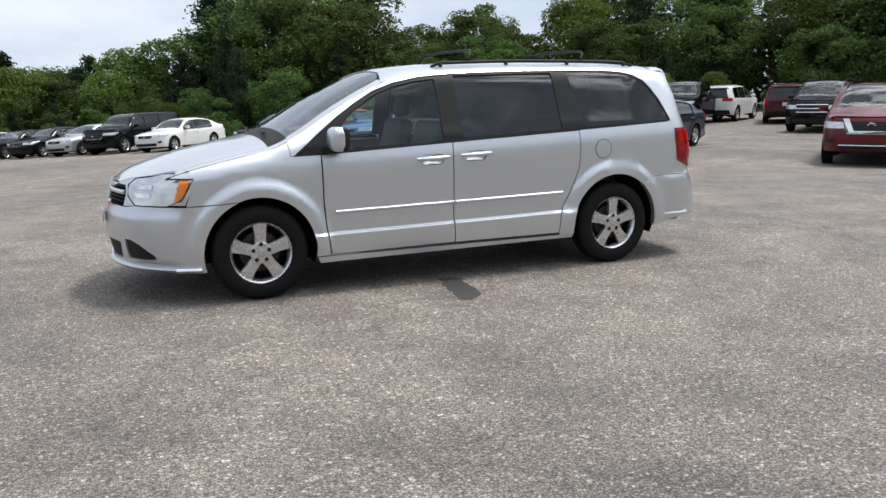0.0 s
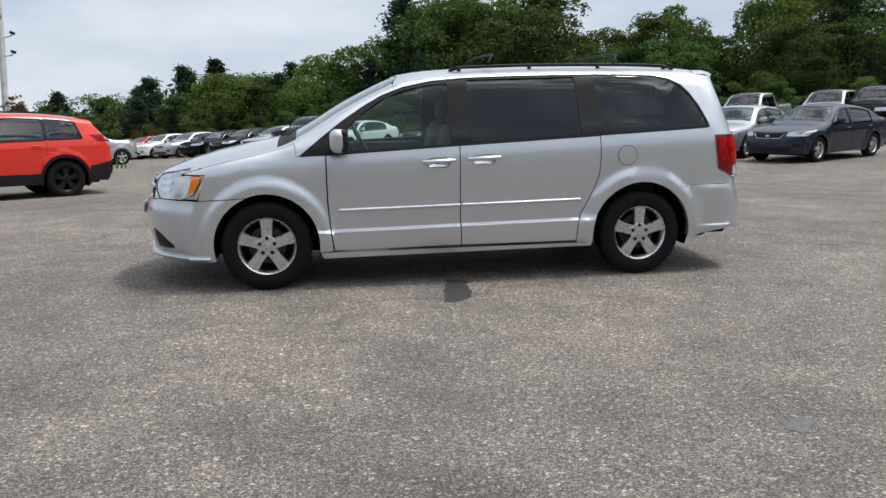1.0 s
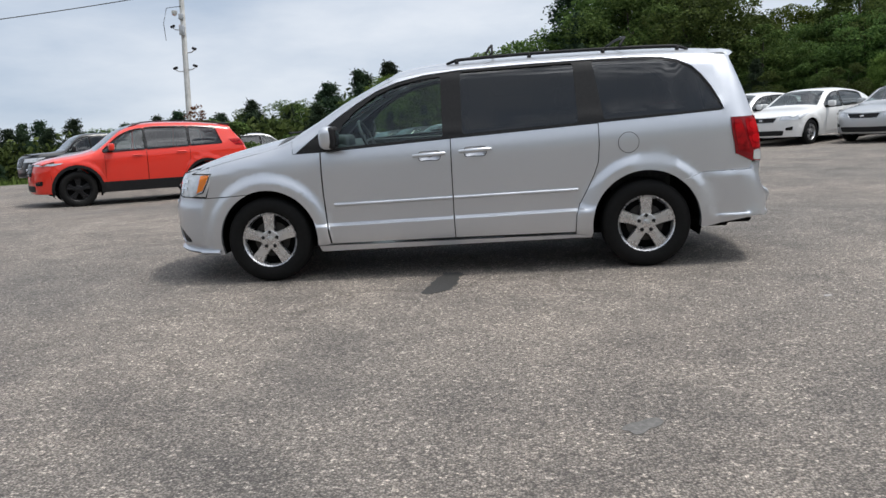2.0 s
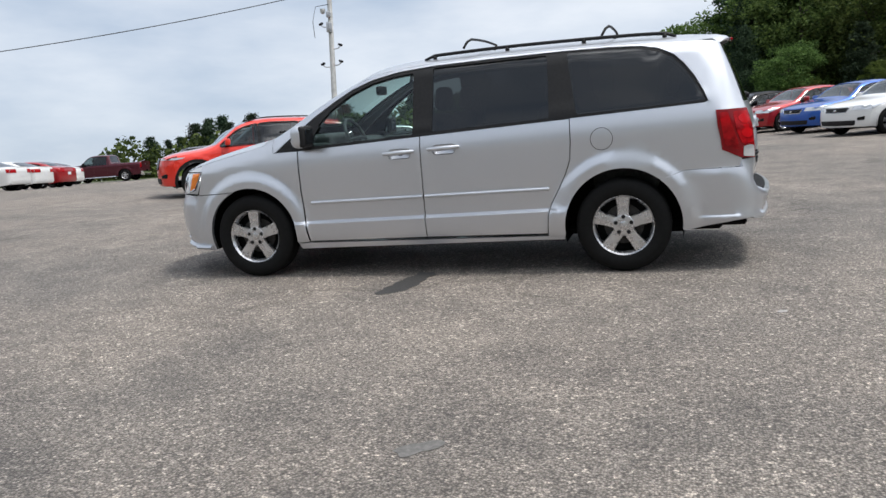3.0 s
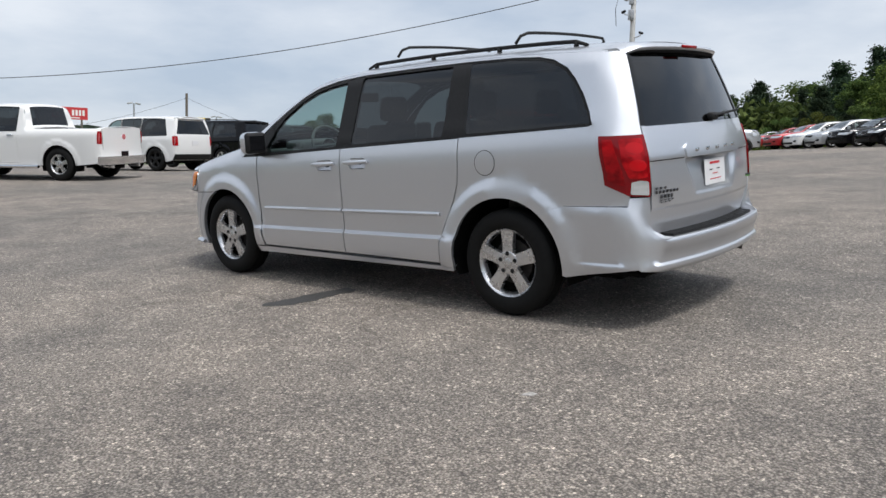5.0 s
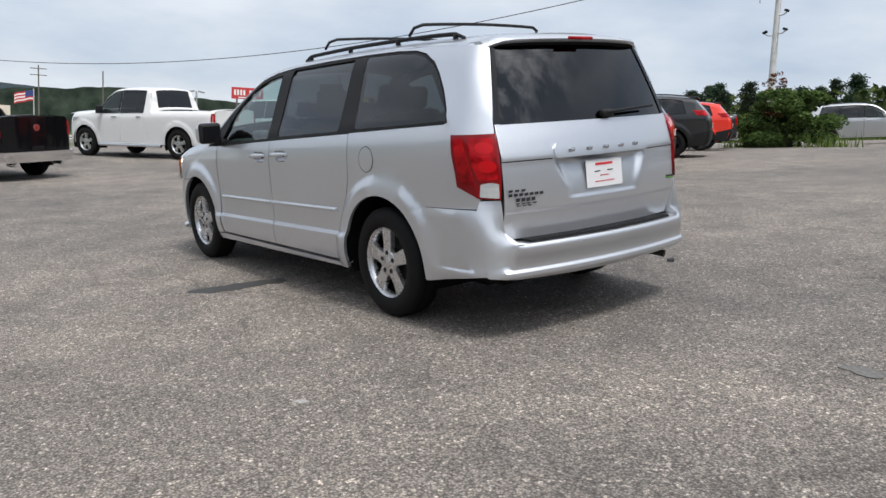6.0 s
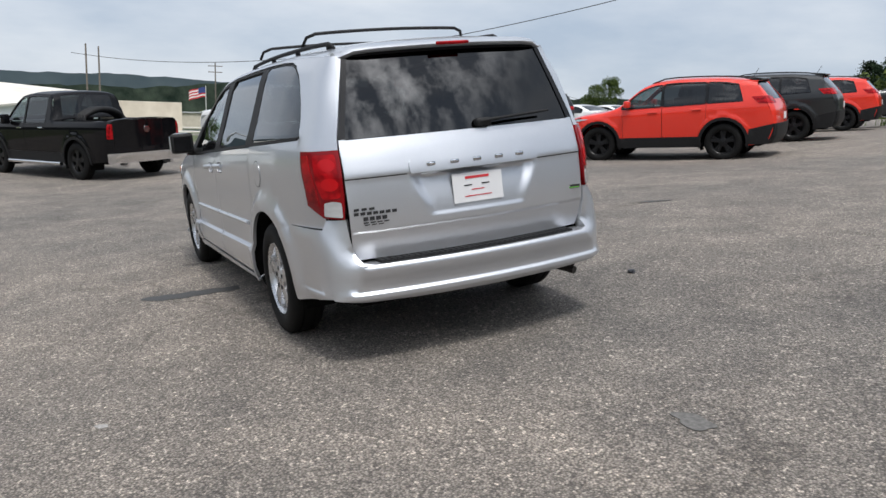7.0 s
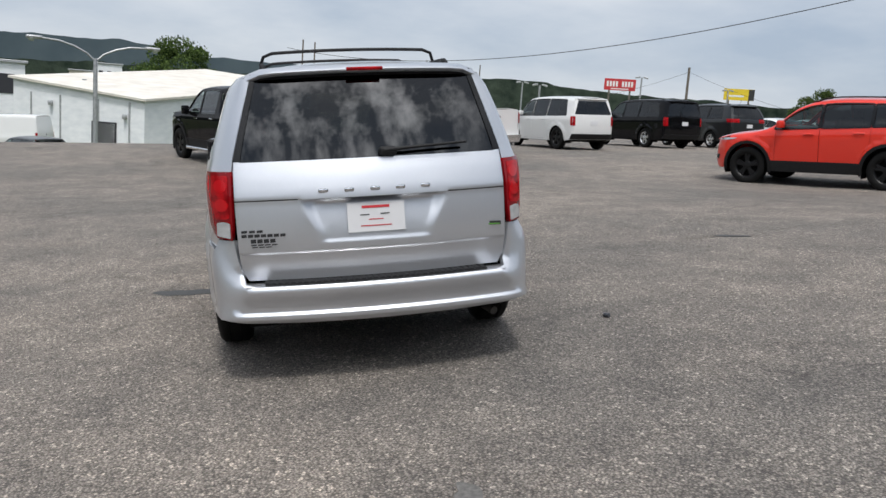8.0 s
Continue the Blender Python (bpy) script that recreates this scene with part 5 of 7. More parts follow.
def vehicle(name, label, category, kind, body, anchor, at, heading, size=None, base=None, step=0.10, rims=ALLOY, spokes=5, twin=False, clad=False, rails=False, dark_glass=True, bumper=None, lift=0.0, group="cars parked on the lot", rr=None, grille_mat=None, face="plain"):
    k = KINDS[kind]
    L, W, H = size or k["size"]
    wb = base or k["base"]
    r = rr or k["r"]
    nose_x = -wb / 2 - k["over"]
    tail_x = nose_x + L
    X = lambda u: nose_x + u * L
    hw = W / 2
    bz = lambda x: H * (k["belt"][0] + (k["belt"][1] - k["belt"][0]) * (x - nose_x) / L)
    pk = kind == "pickup"
    ra = r + (0.075 if (pk or clad) else 0.05)
    wx = (-wb / 2, wb / 2)
    sill = 0.24 + (0.16 if pk else 0.06 if kind in ("suv", "wagon", "crossover") else -0.02)
    sh = Shape(
        ztop=[(X(u), H * z + 0.0) for u, z in k["top"]],
        wide=[(X(0), hw * .80), (X(.04), hw * .90), (X(.12), hw * .965), (X(.3), hw), (X(.7), hw), (X(.9), hw * .97), (X(.965), hw * .92), (X(1), hw * .80)],
        belt=[(X(0), bz(X(0))), (X(1), bz(X(1)))], lean=k["lean"], zbot=sill,
        nose=[(sill - .05, nose_x + .12), (sill + .06, nose_x + .02), (H * .30, nose_x), (H * .42, nose_x + .01), (H * .52, nose_x + .05), (H * .60, nose_x + .14), (H * .66, nose_x + .30)],
        tail=[(H * z, tail_x + d) for z, d in k["tail"]],
        nose_bow=(.10, hw * .66, .16), tail_bow=(.05, hw * .78, .16), crown=0.03, drop=0.035, arches=tuple((w, r, ra) for w in wx), flare=0.02, tuck=0.05)
    lx = {"F": -wb / 2, "R": wb / 2}[anchor[0]]
    ly = {"L": -(hw - .10), "R": hw - .10}[anchor[1]]
    c, s_ = math.cos(radians(heading)), math.sin(radians(heading))
    cx, cy = at[0] - (c * lx - s_ * ly), at[1] - (s_ * lx + c * ly)
    car = thing(name, label, category, group, m=on_lot(cx, cy, heading))
    fc, rc = (lambda z: sh.corner(z, False)[0]), (lambda z: sh.corner(z, True)[0])
    ye = lambda x: sh.half(x, sh.edge(x))
    glass = GLASS_DARK if dark_glass else GLASS_CAR
    # outline of the flank
    zt_n, zt_r = sh.edge(X(.03)), sh.edge(X(.985))
    front_e = [(fc(z), z) for z in np.linspace(zt_n, sill + .02, 6)]
    rear_e = [(rc(z), z) for z in np.linspace(sill + .06, zt_r, 7)]
    ups = [u for u in np.linspace(.97, .045, 30)] + ([.594, .606, .618, .63] if pk else [])
    top_e = [(X(u), sh.edge(X(u))) for u in sorted(ups, reverse=True) if X(u) < rc(zt_r) - .02 and X(u) > fc(zt_n) + .02]
    a0 = math.degrees(math.asin(max(-1, (sill - r) / ra)))
    flank = front_e + [p for p in arc(wx[0], r, ra, 180 - a0, a0, 12)] + [p for p in arc(wx[1], r, ra, 180 - a0, a0, 12)] + rear_e + top_e
    m = 0.055 if kind != "coupe" else .05
    panes = []
    ps = k["panes"]
    for i in range(len(ps) - 1):
        a, b = X(ps[i]) + .02, X(ps[i + 1]) - .03
        lo, hi = [], []
        last = i == len(ps) - 2
        for x in np.linspace(a, b, 9):
            zl, zh = bz(x) + .012, sh.edge(x) - m
            if zh - zl > .015:
                lo.append((x, zl))
                sx = x - (.10 * (zh - zl) / .3 if last and kind in ("suv", "wagon", "crossover") and x > b - .2 else 0)
                hi.append((sx, min(zh, sh.edge(sx) - m)))
        if len(lo) > 1:
            panes.append(soft(lo + hi[::-1], .02, 2))
    doors = []
    cut = [X(ps[0]) + .16] + [X(p) for p in ps[1:k["doors"] + 1]]
    for i in range(k["doors"]):
        a, b = cut[i], cut[i + 1]
        zb = sill + .06
        b2 = min(b, wx[1] - ra - .06)
        d = [(a, zb), (b2, zb)] + ([(b2, r + .15), (b - .01, r + ra + .05)] if b2 < b - .02 else []) + [(b, bz(b) - .012), (a, bz(a) - .012)]
        doors.append(d)
    for s in (-1, 1):
        f, fl = sh.side(s), s > 0
        part("body_side", sheet(f, flank, panes + doors, step=step, flip=fl, rim=.02), body, car)
        for i, d in enumerate(doors):
            dd = part("door", sheet(f, d, step=step, flip=fl, gap=.006, rim=.02), body, car)
            hx = d[-2][0] - .20
            hz = bz(hx) - .10
            part("door_handle", boxed((.20, .03, .03), pose(hx, s * (sh.half(hx, hz) + .012), hz), .01, 1), CHROME if body in (BLACK, WHITE) and pk else body, dd)
        part("seam_backing", sheet(f, [(X(ps[0]), sill + .04), (wx[1] - ra - .02, sill + .04), (wx[1] - ra - .02, bz(0) - .03), (X(ps[0]), bz(X(ps[0])) - .03)], step=.3, flip=fl, rim=0, lift=-.03), LINER, car)
        for i, p in enumerate(panes):
            part("window", sheet(f, shrunk(p, -.006), step=.15, flip=fl, rim=0, lift=-.012), GLASS_CAR if i == 0 or not dark_glass else GLASS_DARK, car)
            part("window_trim", sheet(f, shrunk(p, -.016), [shrunk(p, .004)], step=.15, flip=fl, rim=.005, lift=.003), GLOSSBLACK, car)
        if len(panes) > 1:
            for p, q in zip(panes, panes[1:]):
                xa, xb = max(v[0] for v in p), min(v[0] for v in q)
                if 0.02 < xb - xa < .25 and not (body is WHITE and kind == "wagon"):
                    zl, zh = bz(xa) + .01, sh.edge(xa) - m
                    part("window_pillar", sheet(f, [(xa, zl), (xb, zl), (xb, zh), (xa, zh)], step=.1, flip=fl, rim=.004, lift=.003), GLOSSBLACK, car)
        if clad:
            for w in wx:
                o = arc(w, r, ra + .055, 180 - a0 + 4, a0 - 4, 14) + arc(w, r, ra - .006, a0, 180 - a0, 14)
                part("arch_cladding", sheet(f, o, step=.08, flip=fl, rim=.03, lift=.014), PLASTIC, car)
            part("sill_cladding", sheet(f, [(wx[0] + ra + .03, sill - .01), (wx[1] - ra - .03, sill - .01), (wx[1] - ra - .03, sill + .21), (wx[0] + ra + .03, sill + .21)], step=.12, flip=fl, rim=.03, lift=.012), PLASTIC, car)
        # lamps
        zl = H * (.50 if not pk else .53)
        tall = .3 if face == "slim" else 1.25 if face in ("vee", "bars") or pk else 1.0
        yc = sh.corner(zl, False)[1]
        part("headlamp", joined(
            sheet(sh.front, soft([(s * hw * .52, zl + .06 - .105 * tall), (s * sh.corner(zl + .06 - .11 * tall, False)[1], zl + .06 - .11 * tall), (s * sh.corner(zl + .07, False)[1], zl + .07), (s * hw * .56, zl + .06)], .01), step=.06, flip=True, rim=.01, lift=.006),
            sheet(f, [(fc(zl + .06 - .11 * tall), zl + .06 - .11 * tall), (fc(zl) + .16, zl + .065 - .05 * tall), (fc(zl) + (.42 if kind == "sedan" else .22 if tall < 1.2 else .30), zl + (.10 if kind == "sedan" else .075)), (fc(zl + .07), zl + .07)], step=.06, flip=fl, rim=.01, lift=.006)), CLEARLENS, car)
        zq = sill + .20
        part("fog_lamp", sheet(sh.front, soft([(s * hw * .70, zq), (s * hw * .84, zq), (s * hw * .85, zq + .10), (s * hw * .70, zq + .07)], .02), step=.05, flip=True, rim=.004, lift=.007), GLOSSBLACK, car)
        if kind in ("sedan", "coupe"):
            za, zb_, yi, back = H * .56, H * .68, hw * .45, .16
        elif pk:
            za, zb_, yi, back = H * .47, H * .63, hw * .80, .05
        elif kind in ("suv", "crossover"):
            za, zb_, yi, back = (H * .655, H * .74, hw * .55, .24) if kind == "crossover" else (H * .575, H * .655, hw * .52, .24)
        else:
            za, zb_, yi, back = H * .45, H * .62, hw * .78, .08
        part("tail_lamp", joined(
            sheet(sh.back, [(s * yi, za), (s * sh.corner(za, True)[1], za), (s * sh.corner(zb_, True)[1], zb_), (s * yi, zb_)], step=.06, rim=.01, lift=.008),
            sheet(f, [(rc(za), za), (rc(zb_), zb_), (rc(zb_) - back, zb_ - .005), (rc(za) - back * .7, za + .01)], step=.06, flip=fl, rim=.01, lift=.008)), REDLENS, car)
        for w in wx:
            wheel(car, "wheel", (w, s * (hw - .125), r), r, .23, r * (.64 if not pk else .60), spokes, rims, s, 0, twin)
            vs = []
            for x, z in arc(w, r, ra + .03, -20, 200, 12):
                vs += [(x, s * (hw - .03), z), (x, s * (hw - .36), z)]
            part("wheel_well", (vs, [(2 * i, 2 * i + 1, 2 * i + 3, 2 * i + 2) for i in range(12)]), LINER, car)
        mx = X(ps[0]) + .30
        mz = bz(mx) + .10
        mir = part("door_mirror", boxed((.12, .20, .15 + (.08 if pk else 0)), pose(mx, s * (hw + .08), mz + .01), .035, 2), body if not pk or body is BLACK else PLASTIC, car)
        part("mirror_foot", boxed((.07, .12, .05), pose(mx, s * (hw - .02), mz - .045), .012, 1), PLASTIC, mir)
        if rails:
            pts = [(x, s * .56 * hw / .93 * 1.05, sh.top(x, s * .59 * hw / .93).z + (.045 if 0 < i < 8 else .0)) for i, x in enumerate(np.linspace(X(.44), X(.90), 9))]
            part("roof_rail", tube(pts, .016, 6), PLASTIC, car)
        if pk:
            part("side_step", tube([(wx[0] + .62, s * (hw + .02), sill - .03), (wx[1] - .60, s * (hw + .02), sill - .03)], .045, 8), CHROME, car)
    # top: hood, screen, roof, rear screen
    us = np.linspace(.045, .975, 32)
    tops = sorted([X(u) for u in us] + ([X(.594), X(.606), X(.618), X(.63)] if pk else []))
    tops = [x for x in tops if x < rc(zt_r) - .01]
    outline = [(x, -ye(x)) for x in tops] + [(sh.back(y, zt_r + .04).x - .02, y) for y in np.linspace(-ye(tops[-1]) * .9, ye(tops[-1]) * .9, 7)] + [(x, ye(x)) for x in tops[::-1]] + [(sh.front(y, zt_n + .03).x + .02, y) for y in np.linspace(ye(tops[0]) * .9, -ye(tops[0]) * .9, 7)]
    ws0 = X(ps[0]) - .02
    ws1 = X([u for u, z in k["top"] if z > .945][0]) + .02
    xs = np.linspace(ws0, ws1, 6)
    screen = [(x, -(ye(x) - .09)) for x in xs] + [(x, ye(x) - .09) for x in xs[::-1]]
    holes, rear_pane = [screen], None
    if kind in ("sedan", "coupe"):
        x0, x1 = X(.72 if kind == "sedan" else .73), X(.875)
        xr = np.linspace(x0, x1, 5)
        rear_pane = [(x, -(ye(x) - .13)) for x in xr] + [(x, ye(x) - .13) for x in xr[::-1]]
    elif pk:
        rear_pane = [(X(.5975), -hw * .62), (X(.6155), -hw * .66), (X(.6155), hw * .66), (X(.5975), hw * .62)]
        bed = [(X(.645), -(hw - .16)), (X(.965), -(hw - .16)), (X(.965), hw - .16), (X(.645), hw - .16)]
        holes.append(bed)
        x0, x1, y0, zf, zr = X(.645), X(.965), hw - .16, r + .35, H * .655
        vs = [(x0, -y0, zr), (x1, -y0, zr), (x1, y0, zr), (x0, y0, zr), (x0, -y0, zf), (x1, -y0, zf), (x1, y0, zf), (x0, y0, zf)]
        part("bed_liner", (vs, [(0, 1, 5, 4), (1, 2, 6, 5), (2, 3, 7, 6), (3, 0, 4, 7), (4, 5, 6, 7)]), PLASTIC, car, smooth=False)
    if rear_pane:
        holes.append(rear_pane)
        part("rear_window", sheet(sh.top, shrunk(rear_pane, -.01) if not pk else rear_pane, step=.15, rim=0, lift=-.006), glass, car)
    part("body_top", sheet(sh.top, outline, holes, step=step * 1.2, rim=.015), body, car)
    part("windscreen", sheet(sh.top, shrunk(screen, -.01), step=.16, rim=0, lift=-.008), GLASS_SCREEN, car)
    # nose
    zn = zt_n + .03
    fo = [(-sh.corner(z, False)[1], z) for z in np.linspace(zn, sill + .02, 6)] + [(sh.corner(z, False)[1], z) for z in np.linspace(sill + .02, zn, 6)]
    part("nose", sheet(sh.front, fo, step=step, flip=True, rim=.02), body, car)
    car_face = kind in ("sedan", "coupe")
    g0, g1 = (H * .435, H * .515) if car_face else (H * .40, H * .54) if not pk else (H * .40, H * .58)
    gw = .38 if car_face else .46
    gr = part("grille", sheet(sh.front, soft([(-hw * gw, g0), (hw * gw, g0), (hw * (gw + .08), g1), (-hw * (gw + .08), g1)], .05), step=.1, flip=True, rim=.01, lift=.008), GLOSSBLACK, car)
    if face == "vee":
        for o, wdt in (([(-.56, g1 + .05), (-.44, g1 + .05), (-.33, g0 + .055), (.33, g0 + .055), (.44, g1 + .05), (.56, g1 + .05), (.41, g0 - .005), (-.41, g0 - .005)], 0),):
            part("grille_vee", sheet(sh.front, [(hw * a, z) for a, z in o], step=.05, flip=True, rim=.03, lift=.03), CHROME, gr, "broad chrome grille surround")
        part("emblem", moved(lathe([(.055, .0), (.06, -.02), (.085, -.02), (.09, .0)], 18), pose(sh.front(0, (g0 + g1) / 2 + .03).x - .02, 0, (g0 + g1) / 2 + .03, 0, 0, 90)), CHROME, gr)
        part("lower_strip", tube([(sh.front(y, sill + .16).x - .02, y, sill + .16) for y in np.linspace(-hw * .62, hw * .62, 7)], .016, 6), CHROME, car)
    else:
        part("emblem", boxed((.012, .11, .05), pose(sh.front(0, (g0 + g1) / 2).x - .018, 0, (g0 + g1) / 2), .02, 2), CHROME, gr)
    if face == "bars":
        for z in (g0, (g0 + g1) / 2, g1):
            part("chrome_bar", tube([(sh.front(y, z).x - .014, y, z) for y in np.linspace(-hw * .52, hw * .52, 7)], .022, 6), CHROME, gr)
    part("grille_frame", tube([(sh.front(y, z).x - .012, y, z) for y, z in ((-hw * (gw + .08), g1), (-hw * gw, g0), (0, g0 - .005), (hw * gw, g0), (hw * (gw + .08), g1))], .009 if car_face else .014, 6), grille_mat or CHROME, gr)
    for q in range(3):
        z = g0 + (g1 - g0) * (q + .7) / 3.4
        part("grille_bar", tube([(sh.front(y, z).x - .012, y, z) for y in np.linspace(-hw * gw, hw * gw, 5)], .008, 5), grille_mat or PLASTIC, gr)
    part("lower_inlet", sheet(sh.front, soft([(-hw * .62, sill + .07), (hw * .62, sill + .07), (hw * .66, sill + .20), (-hw * .66, sill + .20)], .04), step=.1, flip=True, rim=.01, lift=.006), PLASTIC, car)
    # tail
    ro = [(-sh.corner(z, True)[1], z) for z in np.linspace(zt_r + .03, sill + .06, 8)] + [(sh.corner(z, True)[1], z) for z in np.linspace(sill + .06, zt_r + .03, 8)]
    rh = []
    if kind in ("suv", "wagon", "crossover"):
        zg0, zg1 = (H * .70, H * .91) if kind == "crossover" else (H * .655, H * .90)
        rw = soft([(-hw * .80, zg0), (hw * .80, zg0), (sh.corner(zg1, True)[1] - .13, zg1), (-(sh.corner(zg1, True)[1] - .13), zg1)], .04)
        rh = [rw]
        part("rear_window", sheet(sh.back, shrunk(rw, -.01), step=.15, rim=0, lift=-.004), glass, car)
        part("spoiler", boxed((.22, W * .62, .05), pose(sh.back(0, H * .925).x - .04, 0, H * .94, 0, 6, 0), .02, 2), body if not clad else GLOSSBLACK, car)
    part("tail", sheet(sh.back, ro, rh, step=step, rim=.02), body, car)
    pz = H * (.50 if kind != "pickup" else .335)
    part("plate", boxed((.008, .30, .15), pose(sh.back(0, pz).x + .008, 0, pz), .002, 1), SHEET if not pk else GLOSSBLACK, car)
    bm_ = bumper or (PLASTIC if kind in ("suv", "wagon", "crossover") or clad else body)
    ztop_b = sill + (.44 if kind == "crossover" else .26 if not pk else .24)
    zlow = sill + (.03 if clad else .08)
    if pk:
        part("rear_bumper", sheet(lambda y, z: sh.back(y, z) + Vector((.10, 0, 0)), soft([(-hw * .93, sill + .02), (hw * .93, sill + .02), (hw * .95, ztop_b), (-hw * .95, ztop_b)], .03), step=.1, rim=.14), CHROME, car)
        part("tailgate_badge", lathe([(0, .0), (.075, .0), (.08, -.012)], 12, "z"), CHROME, car, m=pose(sh.back(0, H * .56).x + .008, 0, H * .56, 0, 90, 0) @ pose(0, 0, 0))
        part("tailgate_seam", joined(*[tube([(sh.back(s * hw * .78, z).x + .002, s * hw * .78, z) for z in (H * .40, H * .5, H * .66)], .005, 4) for s in (-1, 1)]), LINER, car)
        for s in (-1, 1):
            part("exhaust_tip", tube([(tail_x - .25, s * .55, sill - .02), (tail_x + .03, s * .56, sill - .03)], .045, 10), CHROME, car)
    else:
        part("rear_bumper", sheet(sh.back, [(-sh.corner(zlow, True)[1], zlow), (sh.corner(zlow, True)[1], zlow), (sh.corner(ztop_b, True)[1], ztop_b), (-sh.corner(ztop_b, True)[1], ztop_b)], step=.12, rim=.02, lift=.02), bm_, car)
        if clad:
            for s in (-1, 1):
                part("bumper_corner", sheet(sh.side(s), [(wx[1] + ra + .02, zlow), (rc(zlow), zlow), (rc(ztop_b), ztop_b), (wx[1] + ra + .045, ztop_b - .10)], step=.1, flip=s > 0, rim=.02, lift=.018), bm_, car)
                part("bumper_edge", tube([(rc(z) + .006, s * (sh.corner(z, True)[1] + .004), z) for z in np.linspace(zlow, ztop_b, 6)], .024, 8), bm_, car)
    # cabin
    part("floor_pan", boxed((L * .86, W * .80, .10), pose((nose_x + tail_x) / 2, 0, sill + .03), .03, 1), LINER, car)
    cab0, cab1 = X(ps[0]) + .25, X(ps[-1]) - (.25 if kind != "pickup" else .1)
    part("dashboard", boxed((.40, W * .74, .30), pose(cab0 - .02, 0, bz(0) - .12), .07, 2), CABIN, car)
    for x in ([cab0 + .95, cab0 + 1.75] if cab1 - cab0 > 2.0 else [cab0 + .95]):
        for s in (-1, 1):
            st = part("seat_back", boxed((.14, .46, .62), pose(x, s * .36, bz(0) - .12, 0, 12, 0), .05, 2), CLOTH, car)
            part("headrest", boxed((.09, .24, .18), pose(x + .10, s * .36, bz(0) + .27, 0, 8, 0), .04, 2), CLOTH, st)
    part("cabin_floor", boxed((cab1 - cab0 + .6, W * .84, .06), pose((cab0 + cab1) / 2, 0, bz(0) - .42)), LINER, car)
    if body is ORANGE or body is GREY:
        part("antenna", tube([(X(.86), 0, sh.ztop(X(.86))), (X(.885), 0, sh.ztop(X(.86)) + .19)], .006, 5), PLASTIC, car)
    return car


R_ = 41.7
jeep = lambda a, at, paint_, lab: vehicle("sport_utility_vehicle", lab, "car", "crossover", paint_, "RL", at, R_ - 8.5, step=.065, rims=DARKALLOY, spokes=5, twin=True, clad=True, rails=True, grille_mat=PLASTIC, face="slim")
jeep(None, (-6.22, 10.55), ORANGE, "orange-red compact SUV with black wheels and black cladding")
jeep(None, (-8.2, 14.9), GREY, "dark grey compact SUV with black cladding between two orange ones")
jeep(None, (-11.4, 20.8), ORANGE, "orange-red compact SUV parked past the grey one")
vehicle("pickup_truck", "dark grey pickup truck beside the leafy bush", "truck", "pickup", GREY, "FL", (-15.8, 21.2), R_, rims=DARKALLOY)
vehicle("pickup_truck", "white crew-cab pickup truck with chrome bumper and alloy wheels", "truck", "pickup", WHITE, "RL", (-16.97, 4.41), 26.3, step=.07, base=3.67, size=(5.95, 2.08, 2.05), rr=.43)
black_truck = vehicle("pickup_truck", "black crew-cab pickup truck with chrome bumper and black wheels", "truck", "pickup", BLACK, "RL", (-13.76, -1.44), 28, step=.07, size=(5.85, 2.05, 2.02), rr=.43, rims=DARKALLOY, twin=True, clad=True)
vehicle("sport_utility_vehicle", "boxy white SUV with black lower bumper", "car", "wagon", WHITE, "RL", (-20.4, 9.1), 14, size=(4.75, 1.90, 1.86), base=2.83, rims=DARKALLOY, step=.08)
vehicle("sport_utility_vehicle", "large black SUV with alloy wheels", "car", "wagon", BLACK, "RL", (-24.2, 14.2), 13, size=(5.1, 2.08, 1.97), base=2.88, step=.08, rails=True)
vehicle("sport_utility_vehicle", "dark grey three-row SUV with bright ten-spoke wheels", "car", "suv", GREY, "RL", (-25.9, 18.1), 10, size=(5.3, 2.02, 1.94), base=3.12, spokes=5, twin=True, rails=True, step=.08)
vehicle("coupe", "white muscle coupe with dark wheels", "car", "coupe", WHITE, "RL", (-28.0, 22.6), 12, rims=DARKALLOY)
vehicle("coupe", "white muscle coupe parked beside another", "car", "coupe", WHITE, "RL", (-29.2, 25.4), 12, rims=DARKALLOY)
vehicle("sedan", "red saloon car seen from behind", "car", "sedan", RED, "RL", (-30.4, 28.4), 10)
vehicle("sedan", "white saloon car with dark wheels", "car", "sedan", WHITE, "RL", (-32.4, 31.4), 10, rims=DARKALLOY)
vehicle("pickup_truck", "maroon pickup truck beside a grassy bank", "truck", "pickup", MAROON, "RL", (-35.7, 42.2), 15)
vehicle("sport_utility_vehicle", "silver SUV parked by the bush at the woods", "car", "suv", STEEL, "FR", (-10.0, 33.3), -152, size=(4.85, 1.96, 1.82), base=2.91, spokes=5, rails=True, step=.08)
# the angled row before the woods
row = [("blue-grey compact saloon with silver wheels", "sedan", DUSK, (11.64, 11.78), 26, (4.6, 1.8, 1.47), 2.685),
       ("silver saloon car between two others", "sedan", STEEL, (10.9, 14.0), 38, None, None),
       ("white saloon car with wide lower grille", "sedan", WHITE, (8.75, 15.2), 40, None, None),
       ("white compact saloon with chrome trim", "sedan", WHITE, (7.28, 16.9), 33, None, None),
       ("bright blue saloon car", "sedan", BLUE, (6.6, 20.2), 32, None, None),
       ("red saloon car with alloy wheels", "sedan", RED, (5.45, 23.3), 31, None, None),
       ("black saloon car beside a red one", "sedan", BLACK, (4.0, 25.6), 32, None, None),
       ("white saloon car with alloy wheels beside a black SUV", "sedan", WHITE, (0.72, 32.45), 44, None, None)]
